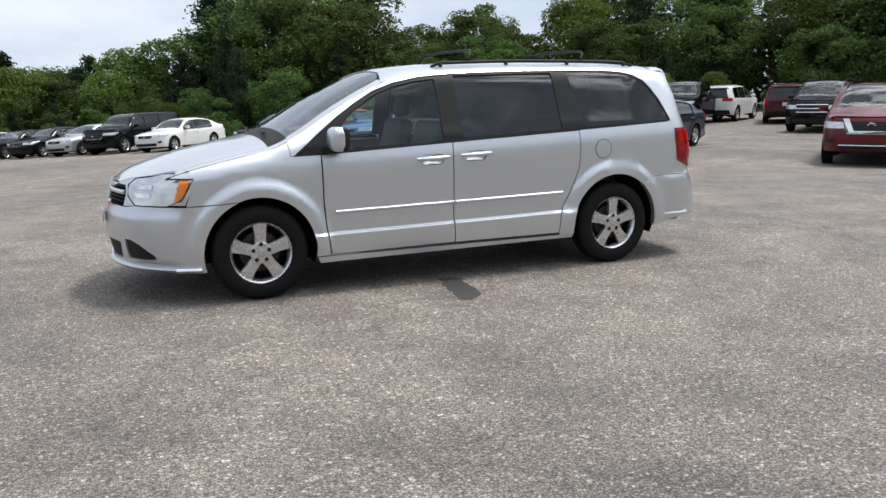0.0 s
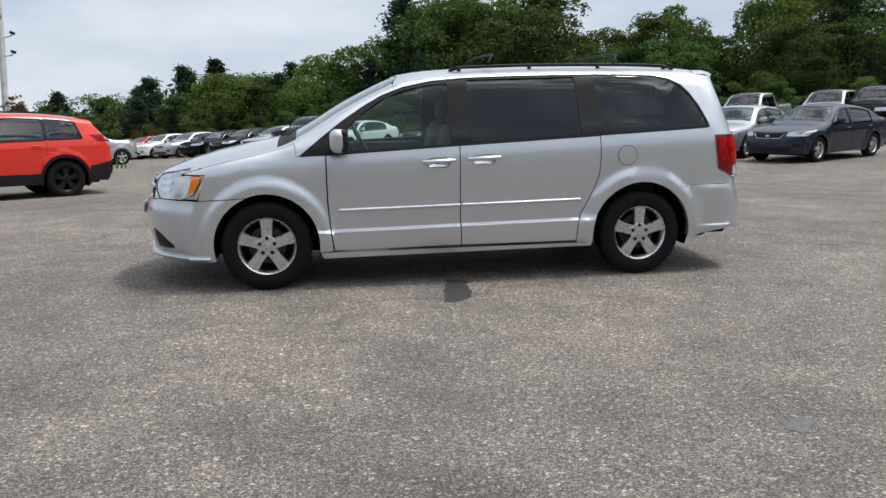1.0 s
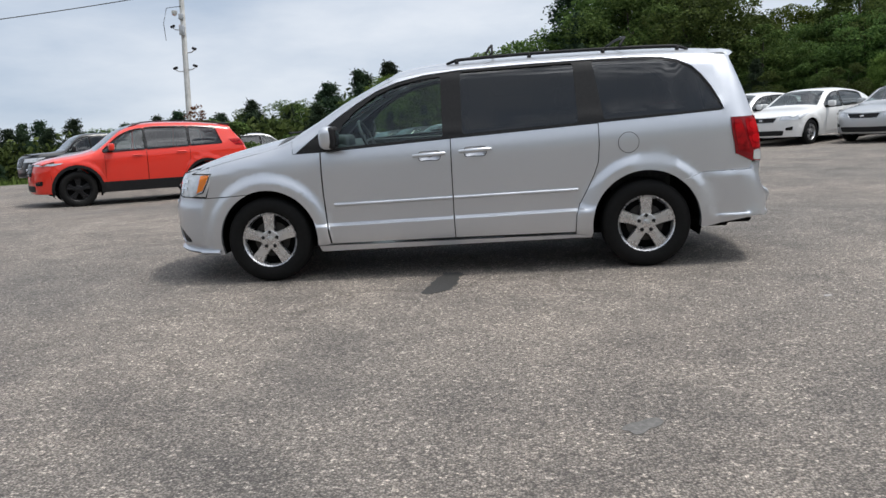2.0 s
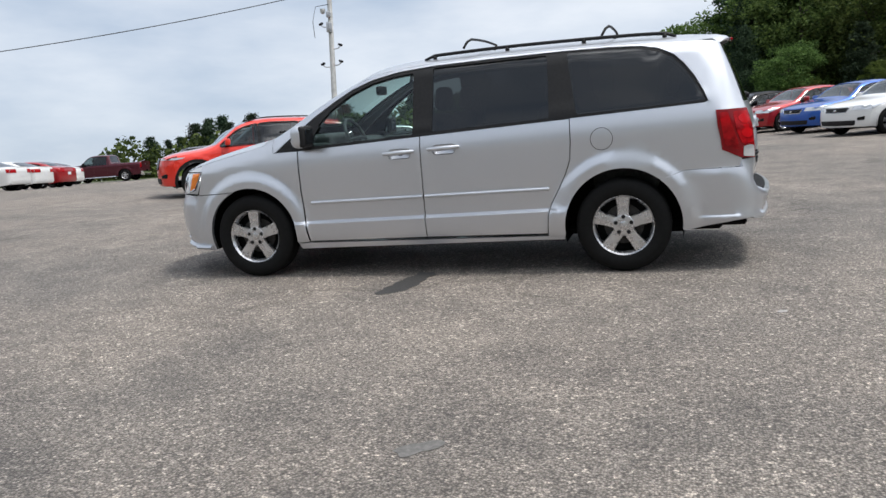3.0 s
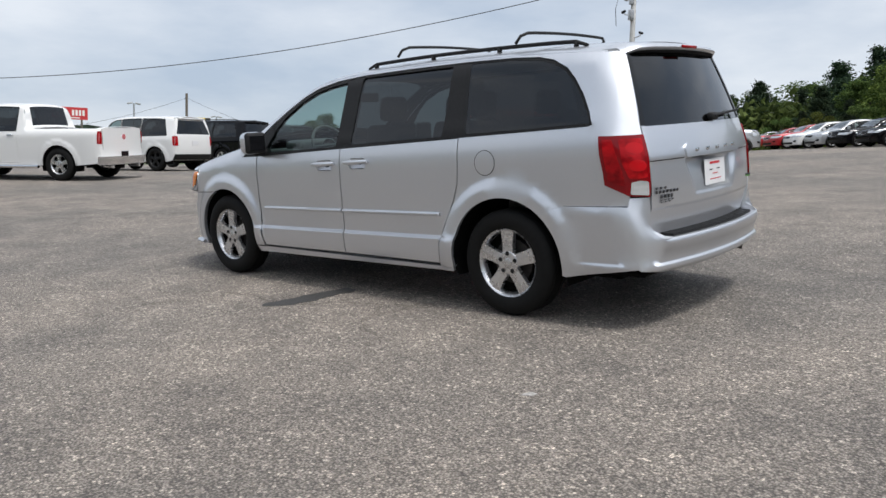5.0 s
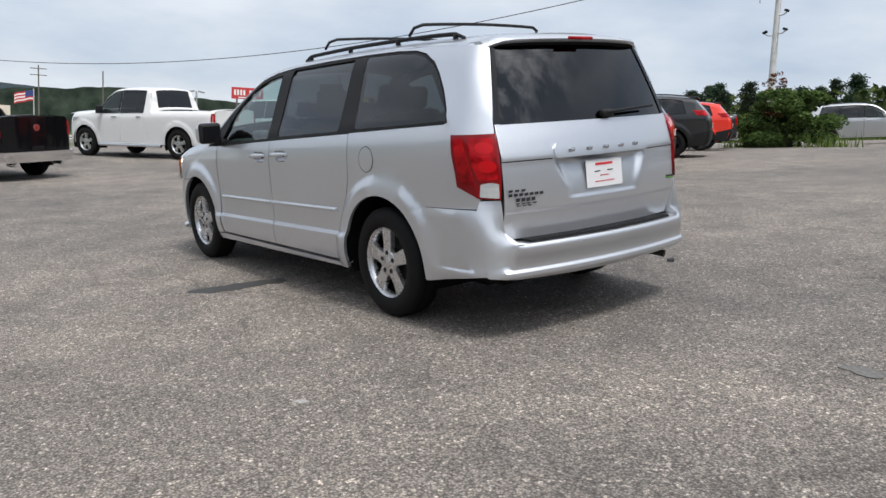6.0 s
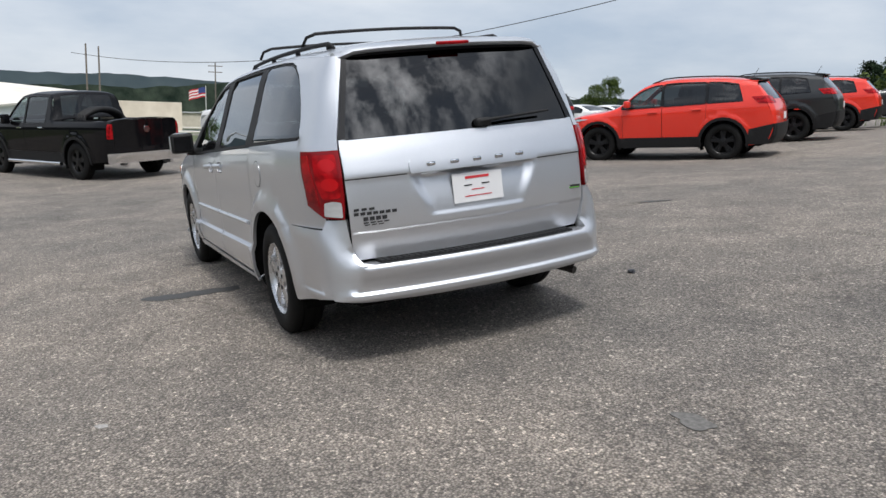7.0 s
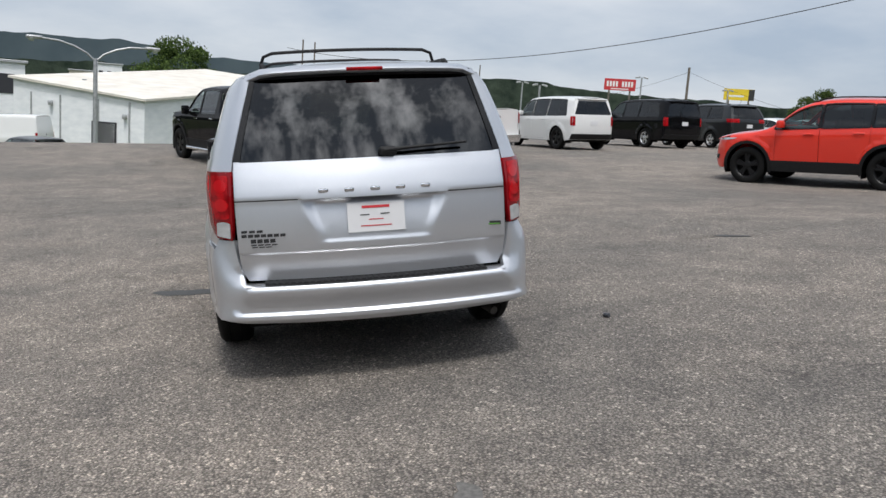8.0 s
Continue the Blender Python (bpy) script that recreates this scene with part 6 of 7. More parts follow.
for lab, kd, col, at, hd, sz, wb in row:
    vehicle("sedan", lab, "car", kd, col, "FL", at, hd, size=sz, base=wb, twin=True, dark_glass=False, step=.085)
vehicle("sport_utility_vehicle", "large black SUV beside a white saloon", "car", "wagon", BLACK, "FL", (-1.3, 34.9), 47, size=(5.69, 2.04, 1.89), base=3.3)
for i, (lab, col, kd) in enumerate((("silver saloon car in a row", STEEL, "sedan"), ("black saloon car in a row", BLACK, "sedan"), ("black coupe with bright wheels", BLACK, "coupe"), ("silver saloon car near the row's end", STEEL, "sedan"), ("white saloon car near the row's end", WHITE, "sedan"), ("red coupe with bright wheels", RED, "coupe"), ("red coupe beside another", RED, "coupe"), ("silver saloon car by the woods", STEEL, "sedan"))):
    vehicle("sedan" if kd == "sedan" else "coupe", lab, "car", kd, col, "FL", (-3.2 - 1.85 * i, 36.9 + 2.0 * i), 43, twin=True, step=.12, dark_glass=False)
# the far row under the trees
vehicle("pickup_truck", "black pickup truck facing out from the woods", "truck", "pickup", BLACK, "FL", (21.4, 21.6), 34)
vehicle("pickup_truck", "silver pickup truck facing out from the woods", "truck", "pickup", STEEL, "FL", (21.8, 25.4), 36, size=(5.4, 1.92, 1.80), base=3.3)
vehicle("pickup_truck", "light silver pickup truck beside another", "truck", "pickup", STEEL, "FL", (18.8, 27.0), 38, size=(5.4, 1.92, 1.80), base=3.3)
vehicle("sport_utility_vehicle", "white compact SUV parked under the trees", "car", "suv", WHITE, "FR", (27.3, 24.4), -150, size=(4.53, 1.82, 1.68), base=2.62, dark_glass=True)
vehicle("sport_utility_vehicle", "maroon SUV parked nose to the woods", "car", "wagon", MAROON, "RL", (24.66, 20.9), 225, size=(4.7, 1.86, 1.70), base=2.78)
vehicle("sport_utility_vehicle", "large black SUV with chrome grille", "car", "wagon", BLACK, "FR", (21.3, 16.2), 31, step=.08, rails=True, face="bars")
vehicle("sport_utility_vehicle", "dark red SUV with broad chrome grille", "car", "suv", DEEPRED, "FR", (12.67, 6.78), 38, size=(5.0, 1.96, 1.78), base=2.9, step=.07, rails=True, face="vee")
# spare arch in the black truck's bed
hoop = []
for a in np.linspace(0, math.pi, 13):
    hoop.append((0.0, .52 * math.cos(a), .30 * math.sin(a)))
part("bed_hoop", joined(*[moved(tube(hoop, .07, 8), pose(1.15 + dx, 0, 1.27)) for dx in (0, .12, .24)], tube([(1.2, .52, 1.27), (1.9, .62, 1.26)], .06, 8), tube([(1.2, -.52, 1.27), (1.9, -.62, 1.26)], .06, 8)), PLASTIC, black_truck, "black plastic sport hoop in the bed")


# ---- woods ----
def leaf_material(name, low, high, glow=0.22):
    m = material(name, low, 0.7, 0, 0, 0.1)
    t = m.node_tree
    b = t.nodes["Principled BSDF"]
    geo, r, oi, hs = (t.nodes.new(k) for k in ("ShaderNodeNewGeometry", "ShaderNodeValToRGB", "ShaderNodeObjectInfo", "ShaderNodeHueSaturation"))
    r.color_ramp.elements[0].color, r.color_ramp.elements[1].color = (*low, 1), (*high, 1)
    t.links.new(geo.outputs["Random Per Island"], r.inputs["Fac"])
    mr = t.nodes.new("ShaderNodeMapRange")
    mr.inputs["To Min"].default_value, mr.inputs["To Max"].default_value = 0.62, 1.5
    t.links.new(oi.outputs["Random"], mr.inputs["Value"])
    t.links.new(mr.outputs["Result"], hs.inputs["Value"])
    mh = t.nodes.new("ShaderNodeMapRange")
    mh.inputs["To Min"].default_value, mh.inputs["To Max"].default_value = 0.475, 0.52
    t.links.new(oi.outputs["Random"], mh.inputs["Value"])
    t.links.new(mh.outputs["Result"], hs.inputs["Hue"])
    t.links.new(r.outputs["Color"], hs.inputs["Color"])
    t.links.new(hs.outputs["Color"], b.inputs["Base Color"])
    tr, mx = t.nodes.new("ShaderNodeBsdfTranslucent"), t.nodes.new("ShaderNodeMixShader")
    t.links.new(hs.outputs["Color"], tr.inputs["Color"])
    mx.inputs["Fac"].default_value = glow
    t.links.new(b.outputs["BSDF"], mx.inputs[1])
    t.links.new(tr.outputs["BSDF"], mx.inputs[2])
    t.links.new(mx.outputs["Shader"], t.nodes["Material Output"].inputs["Surface"])
    return m


LEAF = leaf_material("broad_leaves", (0.022, 0.044, 0.014), (0.130, 0.190, 0.054), 0.35)
NEEDLE = leaf_material("pine_needles", (0.014, 0.028, 0.017), (0.050, 0.076, 0.040), 0.15)
BRIGHTLEAF = leaf_material("light_leaves", (0.040, 0.066, 0.015), (0.150, 0.200, 0.048), 0.32)
RUSTLEAF = leaf_material("rusty_leaves", (0.10, 0.04, 0.02), (0.20, 0.10, 0.04))
BARK = noisy(material("bark", (0.09, 0.07, 0.055), 0.95), 6, (0.022, 0.018, 0.014), (0.06, 0.05, 0.04), bump=0.03, stretch=(4, 4, 1))


def leaf_cards(centres, size, rng, up=0.3):
    """Small folded leaves, one at each centre."""
    n = len(centres)
    d = rng.normal(size=(n, 3))
    d[:, 2] += up
    d /= np.linalg.norm(d, axis=1)[:, None]
    o = rng.normal(size=(n, 3))
    u = np.cross(d, o)
    u /= np.linalg.norm(u, axis=1)[:, None]
    v = np.cross(d, u)
    s = size * rng.uniform(0.6, 1.3, n)[:, None]
    p = np.stack([centres - u * s, centres - v * s * 0.55 + d * s * 0.15, centres + u * s, centres + v * s * 0.55 + d * s * 0.15], 1).reshape(-1, 3)
    return p, np.arange(4 * n).reshape(-1, 4)


def crown_mesh(name, seed, h, wide, kind, count, size, mat):
    rng = np.random.default_rng(seed)
    pts = []
    if kind == "pine":
        tiers = int(h * 2.2)
        for i in range(tiers):
            t = (i + rng.uniform(-.3, .3)) / tiers
            z = h * (0.18 + 0.82 * t)
            reach = wide * (1 - t) ** 0.75 * rng.uniform(0.55, 1.1) + 0.25
            for a in rng.uniform(0, 2 * math.pi, 4 + int(3 * (1 - t))):
                L = reach * rng.uniform(0.5, 1.05)
                n = max(8, int(count / tiers / 5))
                q = rng.uniform(0.15, 1, n) ** 0.8
                pts.append(np.stack([np.cos(a) * L * q, np.sin(a) * L * q, z - 0.10 * L * q + 0.12 * L * q**2], 1) + rng.normal(size=(n, 3)) * np.array([0.30, 0.30, 0.26]) * (0.5 + L * 0.3))
    else:
        low = 0.14 if kind == "broad" else 0.0
        lumps = 62 if kind == "broad" else 30
        for _ in range(lumps):
            t = rng.uniform(0, 1) ** 0.85
            zc = h * (low + (0.93 - low) * t)
            girth = wide * (math.sin(math.pi * min(1, 0.16 + 0.80 * t)) ** 0.55)
            a, q = rng.uniform(0, 2 * math.pi), rng.uniform(0.35, 1) ** 0.5
            c = np.array([np.cos(a) * girth * q * 0.80, np.sin(a) * girth * q * 0.80, zc])
            rad = (0.16 + 0.17 * rng.uniform()) * min(h, 2.2 * wide) * (1 - 0.40 * t) * 0.70
            n = max(20, int(count / lumps))
            d = rng.normal(size=(n, 3))
            d[:, 2] = d[:, 2] * 0.8 + 0.25
            d /= np.linalg.norm(d, axis=1)[:, None]
            pts.append(c + d * rad * rng.uniform(0.72, 1.10, n)[:, None] * np.array([1, 1, 0.72]))
    c = np.concatenate(pts)
    c = c[c[:, 2] > 0.05]
    v, f = leaf_cards(c, size, rng)
    me = bpy.data.meshes.new(name)
    me.from_pydata(v.tolist(), [], f.tolist())
    me.materials.append(mat)
    return me


def trunk_mesh(name, seed, h, r, wide):
    rng = np.random.default_rng(seed)
    bend = rng.normal(size=2) * 0.03 * h
    line = [(bend[0] * t * t, bend[1] * t * t, h * t) for t in np.linspace(0, 0.9, 7)]
    pieces = [tube(line, [r * (1 - 0.85 * t) for t in np.linspace(0, 1, 7)], 7)]
    for _ in range(7):
        t = rng.uniform(0.25, 0.8)
        a = rng.uniform(0, 2 * math.pi)
        p = np.array([bend[0] * t * t, bend[1] * t * t, h * t * 0.9])
        L = wide * rng.uniform(0.4, 0.62)
        q = p + np.array([np.cos(a) * L, np.sin(a) * L, L * rng.uniform(0.3, 0.8)])
        pieces.append(tube([p, (p + q) / 2 + np.array([0, 0, 0.1 * L]), q], [r * 0.45 * (1 - t * 0.5), r * 0.25, r * 0.08], 5))
    return mesh_of(name, *joined(*pieces)[:2], BARK)


TREES = []
for i, (kind, h, w, mat, cnt, size) in enumerate([("broad", 10, 3.5, LEAF, 14500, .112), ("broad", 10, 4.2, LEAF, 16000, .115), ("broad", 10, 3.0, LEAF, 13500, .105), ("broad", 10, 3.8, BRIGHTLEAF, 14500, .11),
                                                 ("pine", 10, 2.6, NEEDLE, 10500, .105), ("pine", 10, 2.1, NEEDLE, 9500, .10), ("pine", 10, 3.0, NEEDLE, 11500, .105), ("bush", 4, 2.6, LEAF, 9000, .072), ("bush", 4, 2.4, BRIGHTLEAF, 6000, .08)]):
    TREES.append((kind, h, crown_mesh("crown", 11 + i, h, w, kind, cnt, size, mat), trunk_mesh("trunk", 31 + i, h * .9, .20 if kind != "bush" else .07, w)))


def tree(i, m, scale, label, category="tree", group="trees of the woods"):
    kind, h, crown, trunk = TREES[i]
    name = {"broad": "broadleaf_tree", "pine": "pine_tree", "bush": "bush"}[kind]
    t = thing(name, label, category, group, m=m @ Matrix.Diagonal((*scale, 1)))
    part("trunk", trunk, BARK, t)
    part("crown", crown, LEAF, t)
    return t


SKY_LINE = curve_of([(20, 13.5), (35, 13.5), (49, 12.6), (56, 12.0), (60.5, 11.5), (62.5, 9.3), (65.5, 11.4), (70.4, 10.0), (73, 11.2), (75, 13.8), (79, 14.0), (82, 13.8), (85.9, 12.6), (88.3, 9.0), (90, 8.8), (93.5, 9.0), (97, 8.8), (100, 8.2), (104, 7.4), (106.5, 7.6), (108.6, 6.7), (112, 6.5), (116, 5.7), (120.5, 5.9), (124, 4.6), (126.6, 5.2), (129, 3.6), (135, 3.2)])
LAB = {"broad": ("tall broadleaf tree with dense dark green crown", "spreading broadleaf tree in full summer leaf", "slender broadleaf tree at the wood's edge", "lighter green broadleaf tree at the wood's edge"),
       "pine": ("dark pine tree with layered boughs", "slim dark pine tree", "broad pine tree with ragged boughs"), "bush": ("dense green bush at the wood's edge", "light green bush at the wood's edge")}
rng = np.random.default_rng(5)
for ring, (off, gap, tall) in enumerate(((0.8, 3.4, 0.38), (3.0, 3.0, 0.66), (6.8, 3.1, 0.90), (8.5, 2.4, 0.5), (11, 3.3, 1.0), (17, 4.4, 1.02))):
    x = -62.0
    while x < 64:
        x += gap * rng.uniform(0.75, 1.25)
        y = 46 + off - 0.42 * x + rng.uniform(-1.2, 1.2)
        if x < -16:
            y = 46 + off + 0.42 * 16 + (-(x + 16)) * 0.05 + rng.uniform(-2, 2) + (8 if ring == 0 else 10)
            if ring == 0:
                continue
        if x > 34:
            y = max(y - (x - 34) * 1.2, -12 + off)
        p = LOT @ Vector((x, y, lie(x, y)))
        eye = Vector((0.5, -6.8, 1.4))
        az = math.degrees(math.atan2(p.y - eye.y, p.x - eye.x))
        d = math.hypot(p.x - eye.x, p.y - eye.y)
        if az > 127 and rng.uniform() < 0.6 or az > 133:
            continue
        top = eye.z + d * math.tan(radians(SKY_LINE(az))) * tall * rng.uniform(0.86, 1.05) * (0.92 if x < -16 else 1.0)
        h = max(2.5, top - p.z)
        pines = 83.5 < az < 89 or az > 97
        if ring in (0, 3):
            i = int(rng.choice([7, 7, 3, 7, 8, 7]))
        else:
            i = int(rng.choice([4, 5, 6, 4, 0] if pines else [0, 1, 2, 3, 0, 1, 2, 6]))
        kind, h0 = TREES[i][:2]
        if kind == "bush":
            h = min(h, 4.6 if ring == 0 else 7)
        sc = h / h0
        sw = sc * rng.uniform(1.1, 1.5) if kind != "bush" else sc * rng.uniform(1.0, 1.3)
        tree(i, upright(x, y, rng.uniform(0, 360), -0.1), (sw, sw, sc), LAB[kind][i if kind == "broad" else i - 4 if kind == "pine" else i - 7])
# deep shade of the wood behind the first trees is made by far trees in one piece
def far_woods(name, label, spots, size, mat, seed):
    r = np.random.default_rng(seed)
    pts = []
    for (x, y, z, w, h) in spots:
        n = int(70 * w * h / (size * size * 40)) + 40
        d = r.normal(size=(n, 3))
        d /= np.linalg.norm(d, axis=1)[:, None]
        d[:, 2] = np.abs(d[:, 2])
        pts.append(np.array([x, y, z]) + d * np.array([w, w, h]) * r.uniform(0.75, 1.05, n)[:, None])
    v, f = leaf_cards(np.concatenate(pts), size, r)
    me = bpy.data.meshes.new(name)
    me.from_pydata(v.tolist(), [], f.tolist())
    me.materials.append(mat)
    return tagged(new(name, me), label, "woods", kind="stuff")


def polar(az, d, z=0.0, eye=(6.8, -0.6)):
    return (eye[0] + d * math.cos(radians(az)), eye[1] + d * math.sin(radians(az)), z)


deep_spots = []
r7 = np.random.default_rng(21)
for k in range(70):
    x = -15 + 1.15 * k
    y = 46 + 10 + r7.uniform(0, 7) - 0.42 * x
    if x > 34:
        y = max(y - (x - 34) * 1.2, -2)
    p = LOT @ Vector((x, y, lie(x, y)))
    az = math.degrees(math.atan2(p.y + 6.8, p.x - .5))
    d = math.hypot(p.x - .5, p.y + 6.8)
    deep_spots.append((p.x, p.y, p.z - .3, 3.2, max(3, (1.4 + d * math.tan(radians(SKY_LINE(az))) - p.z) * r7.uniform(.6, .86))))
for k in range(60):
    x = -62 + 0.78 * k
    y = 46 + 7 + 0.42 * 16 - 0.05 * (x + 16) + r7.uniform(4, 14)
    p = LOT @ Vector((x, y, lie(x, y)))
    az, d = math.degrees(math.atan2(p.y + 6.8, p.x - .5)), math.hypot(p.x - .5, p.y + 6.8)
    if az < 128:
        deep_spots.append((p.x, p.y, p.z - .3, 2.6, max(2.5, (1.4 + d * math.tan(radians(SKY_LINE(az))) - p.z) * r7.uniform(.55, .82))))
far_woods("woods_depth", "dark inner foliage of the woods behind the edge trees", deep_spots, .34, LEAF, 13)

# ---- the pole, its bush and the wires ----
GALV = noisy(material("galvanised_steel", (0.45, 0.46, 0.47), 0.45, 0.7), 8, (0.36, 0.37, 0.38), (0.55, 0.55, 0.56), rough=(0.35, 0.6))
WOODPOLE = noisy(material("weathered_pole_wood", (0.13, 0.11, 0.09), 0.9), 5, (0.09, 0.075, 0.06), (0.19, 0.165, 0.14), stretch=(6, 6, 0.6), bump=0.01)
PALEPOLE = noisy(material("pale_painted_pole", (0.55, 0.55, 0.53), 0.6), 4, (0.45, 0.45, 0.43), (0.62, 0.62, 0.6))
pole = thing("camera_pole", "pale utility pole with camera brackets and boxes", "pole", m=upright(-13.25, 28.05) @ Matrix.Diagonal((1.07, 1.07, 1.07, 1)))
part("shaft", tube([(0, 0, -.2), (0, 0, 7.7)], [.13, .10], 12), PALEPOLE, pole)
part("junction_box", boxed((.16, .26, .42), pose(0.02, -.22, 5.95), .02, 2), GALV, pole)
part("junction_box", boxed((.14, .20, .24), pose(0, -.2, 6.5), .02, 2), GALV, pole)
for z, s in ((4.35, 1), (4.3, -1), (5.05, 1), (6.0, -1)):
    arm = part("bracket", tube([(0, 0, z), (s * .30, -.05, z + .02), (s * .42, -.05, z + .10)], .022, 6), GALV, pole)
    part("camera", boxed((.20, .10, .10), pose(s * .42, -.06, z + .16, 0, 20 * s, 0), .03, 2), PLASTIC, arm)
part("dome_camera", lathe([(0.0, -.16), (.08, -.13), (.11, -.04), (.11, .05), (.0, .07)], 14, "z"), PALEPOLE, pole, m=pose(-.34, 0, 6.75))
part("cable", tube([(0, -.1, 6.95), (-.6, -.15, 6.9), (-.78, -.1, 6.3), (-.72, -.1, 5.6)], .014, 5), PLASTIC, pole)
BUSH = len(TREES)
TREES.append(("bush", 4, crown_mesh("crown", 78, 4, 2.0, "bush", 12000, .09, LEAF), trunk_mesh("trunk", 91, 1.6, .06, .4)))
tree(BUSH, upright(-11.9, 27.3, 40, -.3), (1.0, 1.0, .70), "dense leafy bush grown round the foot of the pole", "bush", "bushes by the pole")
tree(BUSH, upright(-13.1, 28.0, 130, -.3), (.75, .75, .58), "leafy bush grown round the foot of the pole", "bush", "bushes by the pole")
RUST = len(TREES)
TREES.append(("bush", 4, crown_mesh("crown", 77, 4, 1.1, "bush", 700, .11, RUSTLEAF), trunk_mesh("trunk", 92, 2.6, .03, .3)))
tree(RUST, upright(-12.7, 27.7, 70, 1.2), (.55, .55, .48), "rusty red sapling above the bush", "bush", "bushes by the pole")


def grass(name, label, spots, seed, tall):
    r = np.random.default_rng(seed)
    vs, fs = [], []
    for x, y, n, w in spots:
        for _ in range(n):
            px, py = x + r.normal() * w, y + r.normal() * w * 0.4
            b = LOT @ Vector((px, py, lie(px, py) - 0.02))
            a, h = r.uniform(0, math.pi), tall * r.uniform(0.4, 1.2)
            u = Vector((math.cos(a), math.sin(a), 0)) * 0.03
            tip = b + Vector((r.normal() * .12, r.normal() * .12, h))
            k = len(vs)
            vs += [b - u, b + u, tip]
            fs.append((k, k + 1, k + 2))
    me = mesh_of(name, vs, fs, BRIGHTLEAF, False)
    return tagged(new(name, me), label, "grass", kind="stuff")


grass("tall_grass", "tall light green weeds along the lot's edge", [(-9.5, 26.4, 90, .6), (-13.8, 27.5, 120, .8)] + [(-34 + 2.2 * i, 46.5 + .2 * i, 90, 1.2) for i in range(12)], 9, .55)


def wire(name, label, a, b, sag, r=.014, n=40):
    a, b = Vector(a), Vector(b)
    pts = [a.lerp(b, t) - Vector((0, 0, sag * 4 * t * (1 - t))) for t in np.linspace(0, 1, n)]
    return solo(name, tube(pts, r, 5), INKBLACK, label, "cable", group="overhead cables")


pt = pole.matrix_world.translation
top_ = pt + Vector((0, 0, 7.3))
end_ = Vector(polar(174.0, 60, 5.82))
wire("overhead_cable", "black overhead cable running from the pale pole across the lot", (top_.x, top_.y, 10.08), end_.lerp(Vector((top_.x, top_.y, 10.08)), -.25) + Vector((0, 0, 2.15)), 2.69, .020, 60)


def wooden_pole(az, d, top, arms=1, label="tall wooden utility pole with crossarms", r=.16):
    x, y, _ = polar(az, d)
    p = thing("utility_pole", label, "pole", "far poles", m=Matrix.Translation((x, y, -6)))
    part("shaft", tube([(0, 0, 0), (0, 0, top + 6)], [r, r * .7], 8), WOODPOLE, p)
    for k in range(arms):
        part("crossarm", boxed((.12, 2.6, .14), pose(0, 0, top + 5.4 - 1.1 * k, 0, 0, az), .01, 1), WOODPOLE, p)
    return p


wooden_pole(169.9, 160, 13.8, 2)
wooden_pole(166.2, 160, 13.6, 0, "tall wooden utility pole")
wooden_pole(152.2, 78, 8.2, 0, "plain wooden utility pole")
wooden_pole(178.4, 80, 8.6, 0, "slim dark pole over the white roofs", .10)
wooden_pole(177.6, 84, 8.8, 0, "slim dark pole over the white roofs", .10)
wire("overhead_cable", "thin cable between two far poles", polar(152.2, 78, 7.8), polar(140, 90, 4.0), .8, .012)
wire("overhead_cable", "thin cable between two far poles", polar(152.2, 78, 7.8), polar(163, 90, 4.6), .8, .012)


def lot_lamp(az, d, top):
    x, y, _ = polar(az, d)
    p = thing("lot_lamp", "tall grey lamp post with two flat floodlights", "street lamp", "far lamps", m=Matrix.Translation((x, y, -5)))
    part("post", tube([(0, 0, 0), (0, 0, top + 5)], .08, 8), GALV, p)
    for s in (-1, 1):
        part("floodlight", boxed((.35, .50, .14), pose(0, s * .42, top + 5, 12 * s, 0, az), .02, 1), GALV, p)


lot_lamp(149.6, 95, 7.4)
lot_lamp(155.2, 85, 7.6)
lot_lamp(163.2, 88, 6.6)
lot_lamp(162.0, 70, 5.4)

# arched double street lamp below the lot's edge
sl = thing("street_lamp", "tall grey street lamp with two arched arms", "street lamp", m=Matrix.Translation(polar(-168.5, 41, -2.8)) @ pose(0, 0, 0, 0, 0, 20))
part("post", tube([(0, 0, 0), (0, 0, 6.15)], [.13, .09], 10), GALV, sl)
for s in (-1, 1):
    arm = part("arm", tube([(0, 0, 6.0), (0, s * .35, 6.35), (0, s * .9, 6.62), (0, s * 1.5, 6.78), (0, s * 2.2, 6.82)], .045, 8), GALV, sl)
    part("lamp_head", boxed((.28, .66, .15), pose(0, s * 2.5, 6.83), .06, 3), GALV, arm)
    part("lens", moved(lathe([(0, -.16), (.10, -.13), (.14, -.02), (.14, 0)], 12, "z"), pose(0, s * 2.62, 6.79)), CLEARLENS, arm)

# ---- signs ----
SIGNRED = material("red_sign_face", (0.52, 0.03, 0.035), 0.5)
SIGNWHITE = material("white_sign_paint", (0.8, 0.8, 0.78), 0.5)
SIGNYELLOW = material("yellow_sign_face", (0.75, 0.55, 0.03), 0.5)


def sign(name, label, az, d, w, h, z, face, bars, turn=0):
    x, y, _ = polar(az, d)
    sg = thing(name, label, "sign", m=Matrix.Translation((x, y, z)) @ pose(0, 0, 0, 0, 0, az + 180 + turn))
    part("board", boxed((.20, w, h), Matrix(), .02, 1), face, sg)
    for s in (-1, 1):
        part("post", tube([(-.02, s * w * .33, -h / 2 - 20), (-.02, s * w * .33, -h / 2 + .02)], .03 * w, 8), WOODPOLE, sg)
    for (yy, zz, bw, bh, mt) in bars:
        part("sign_mark", boxed((.02, bw, bh), pose(.112, yy, zz)), mt, sg)
    return sg


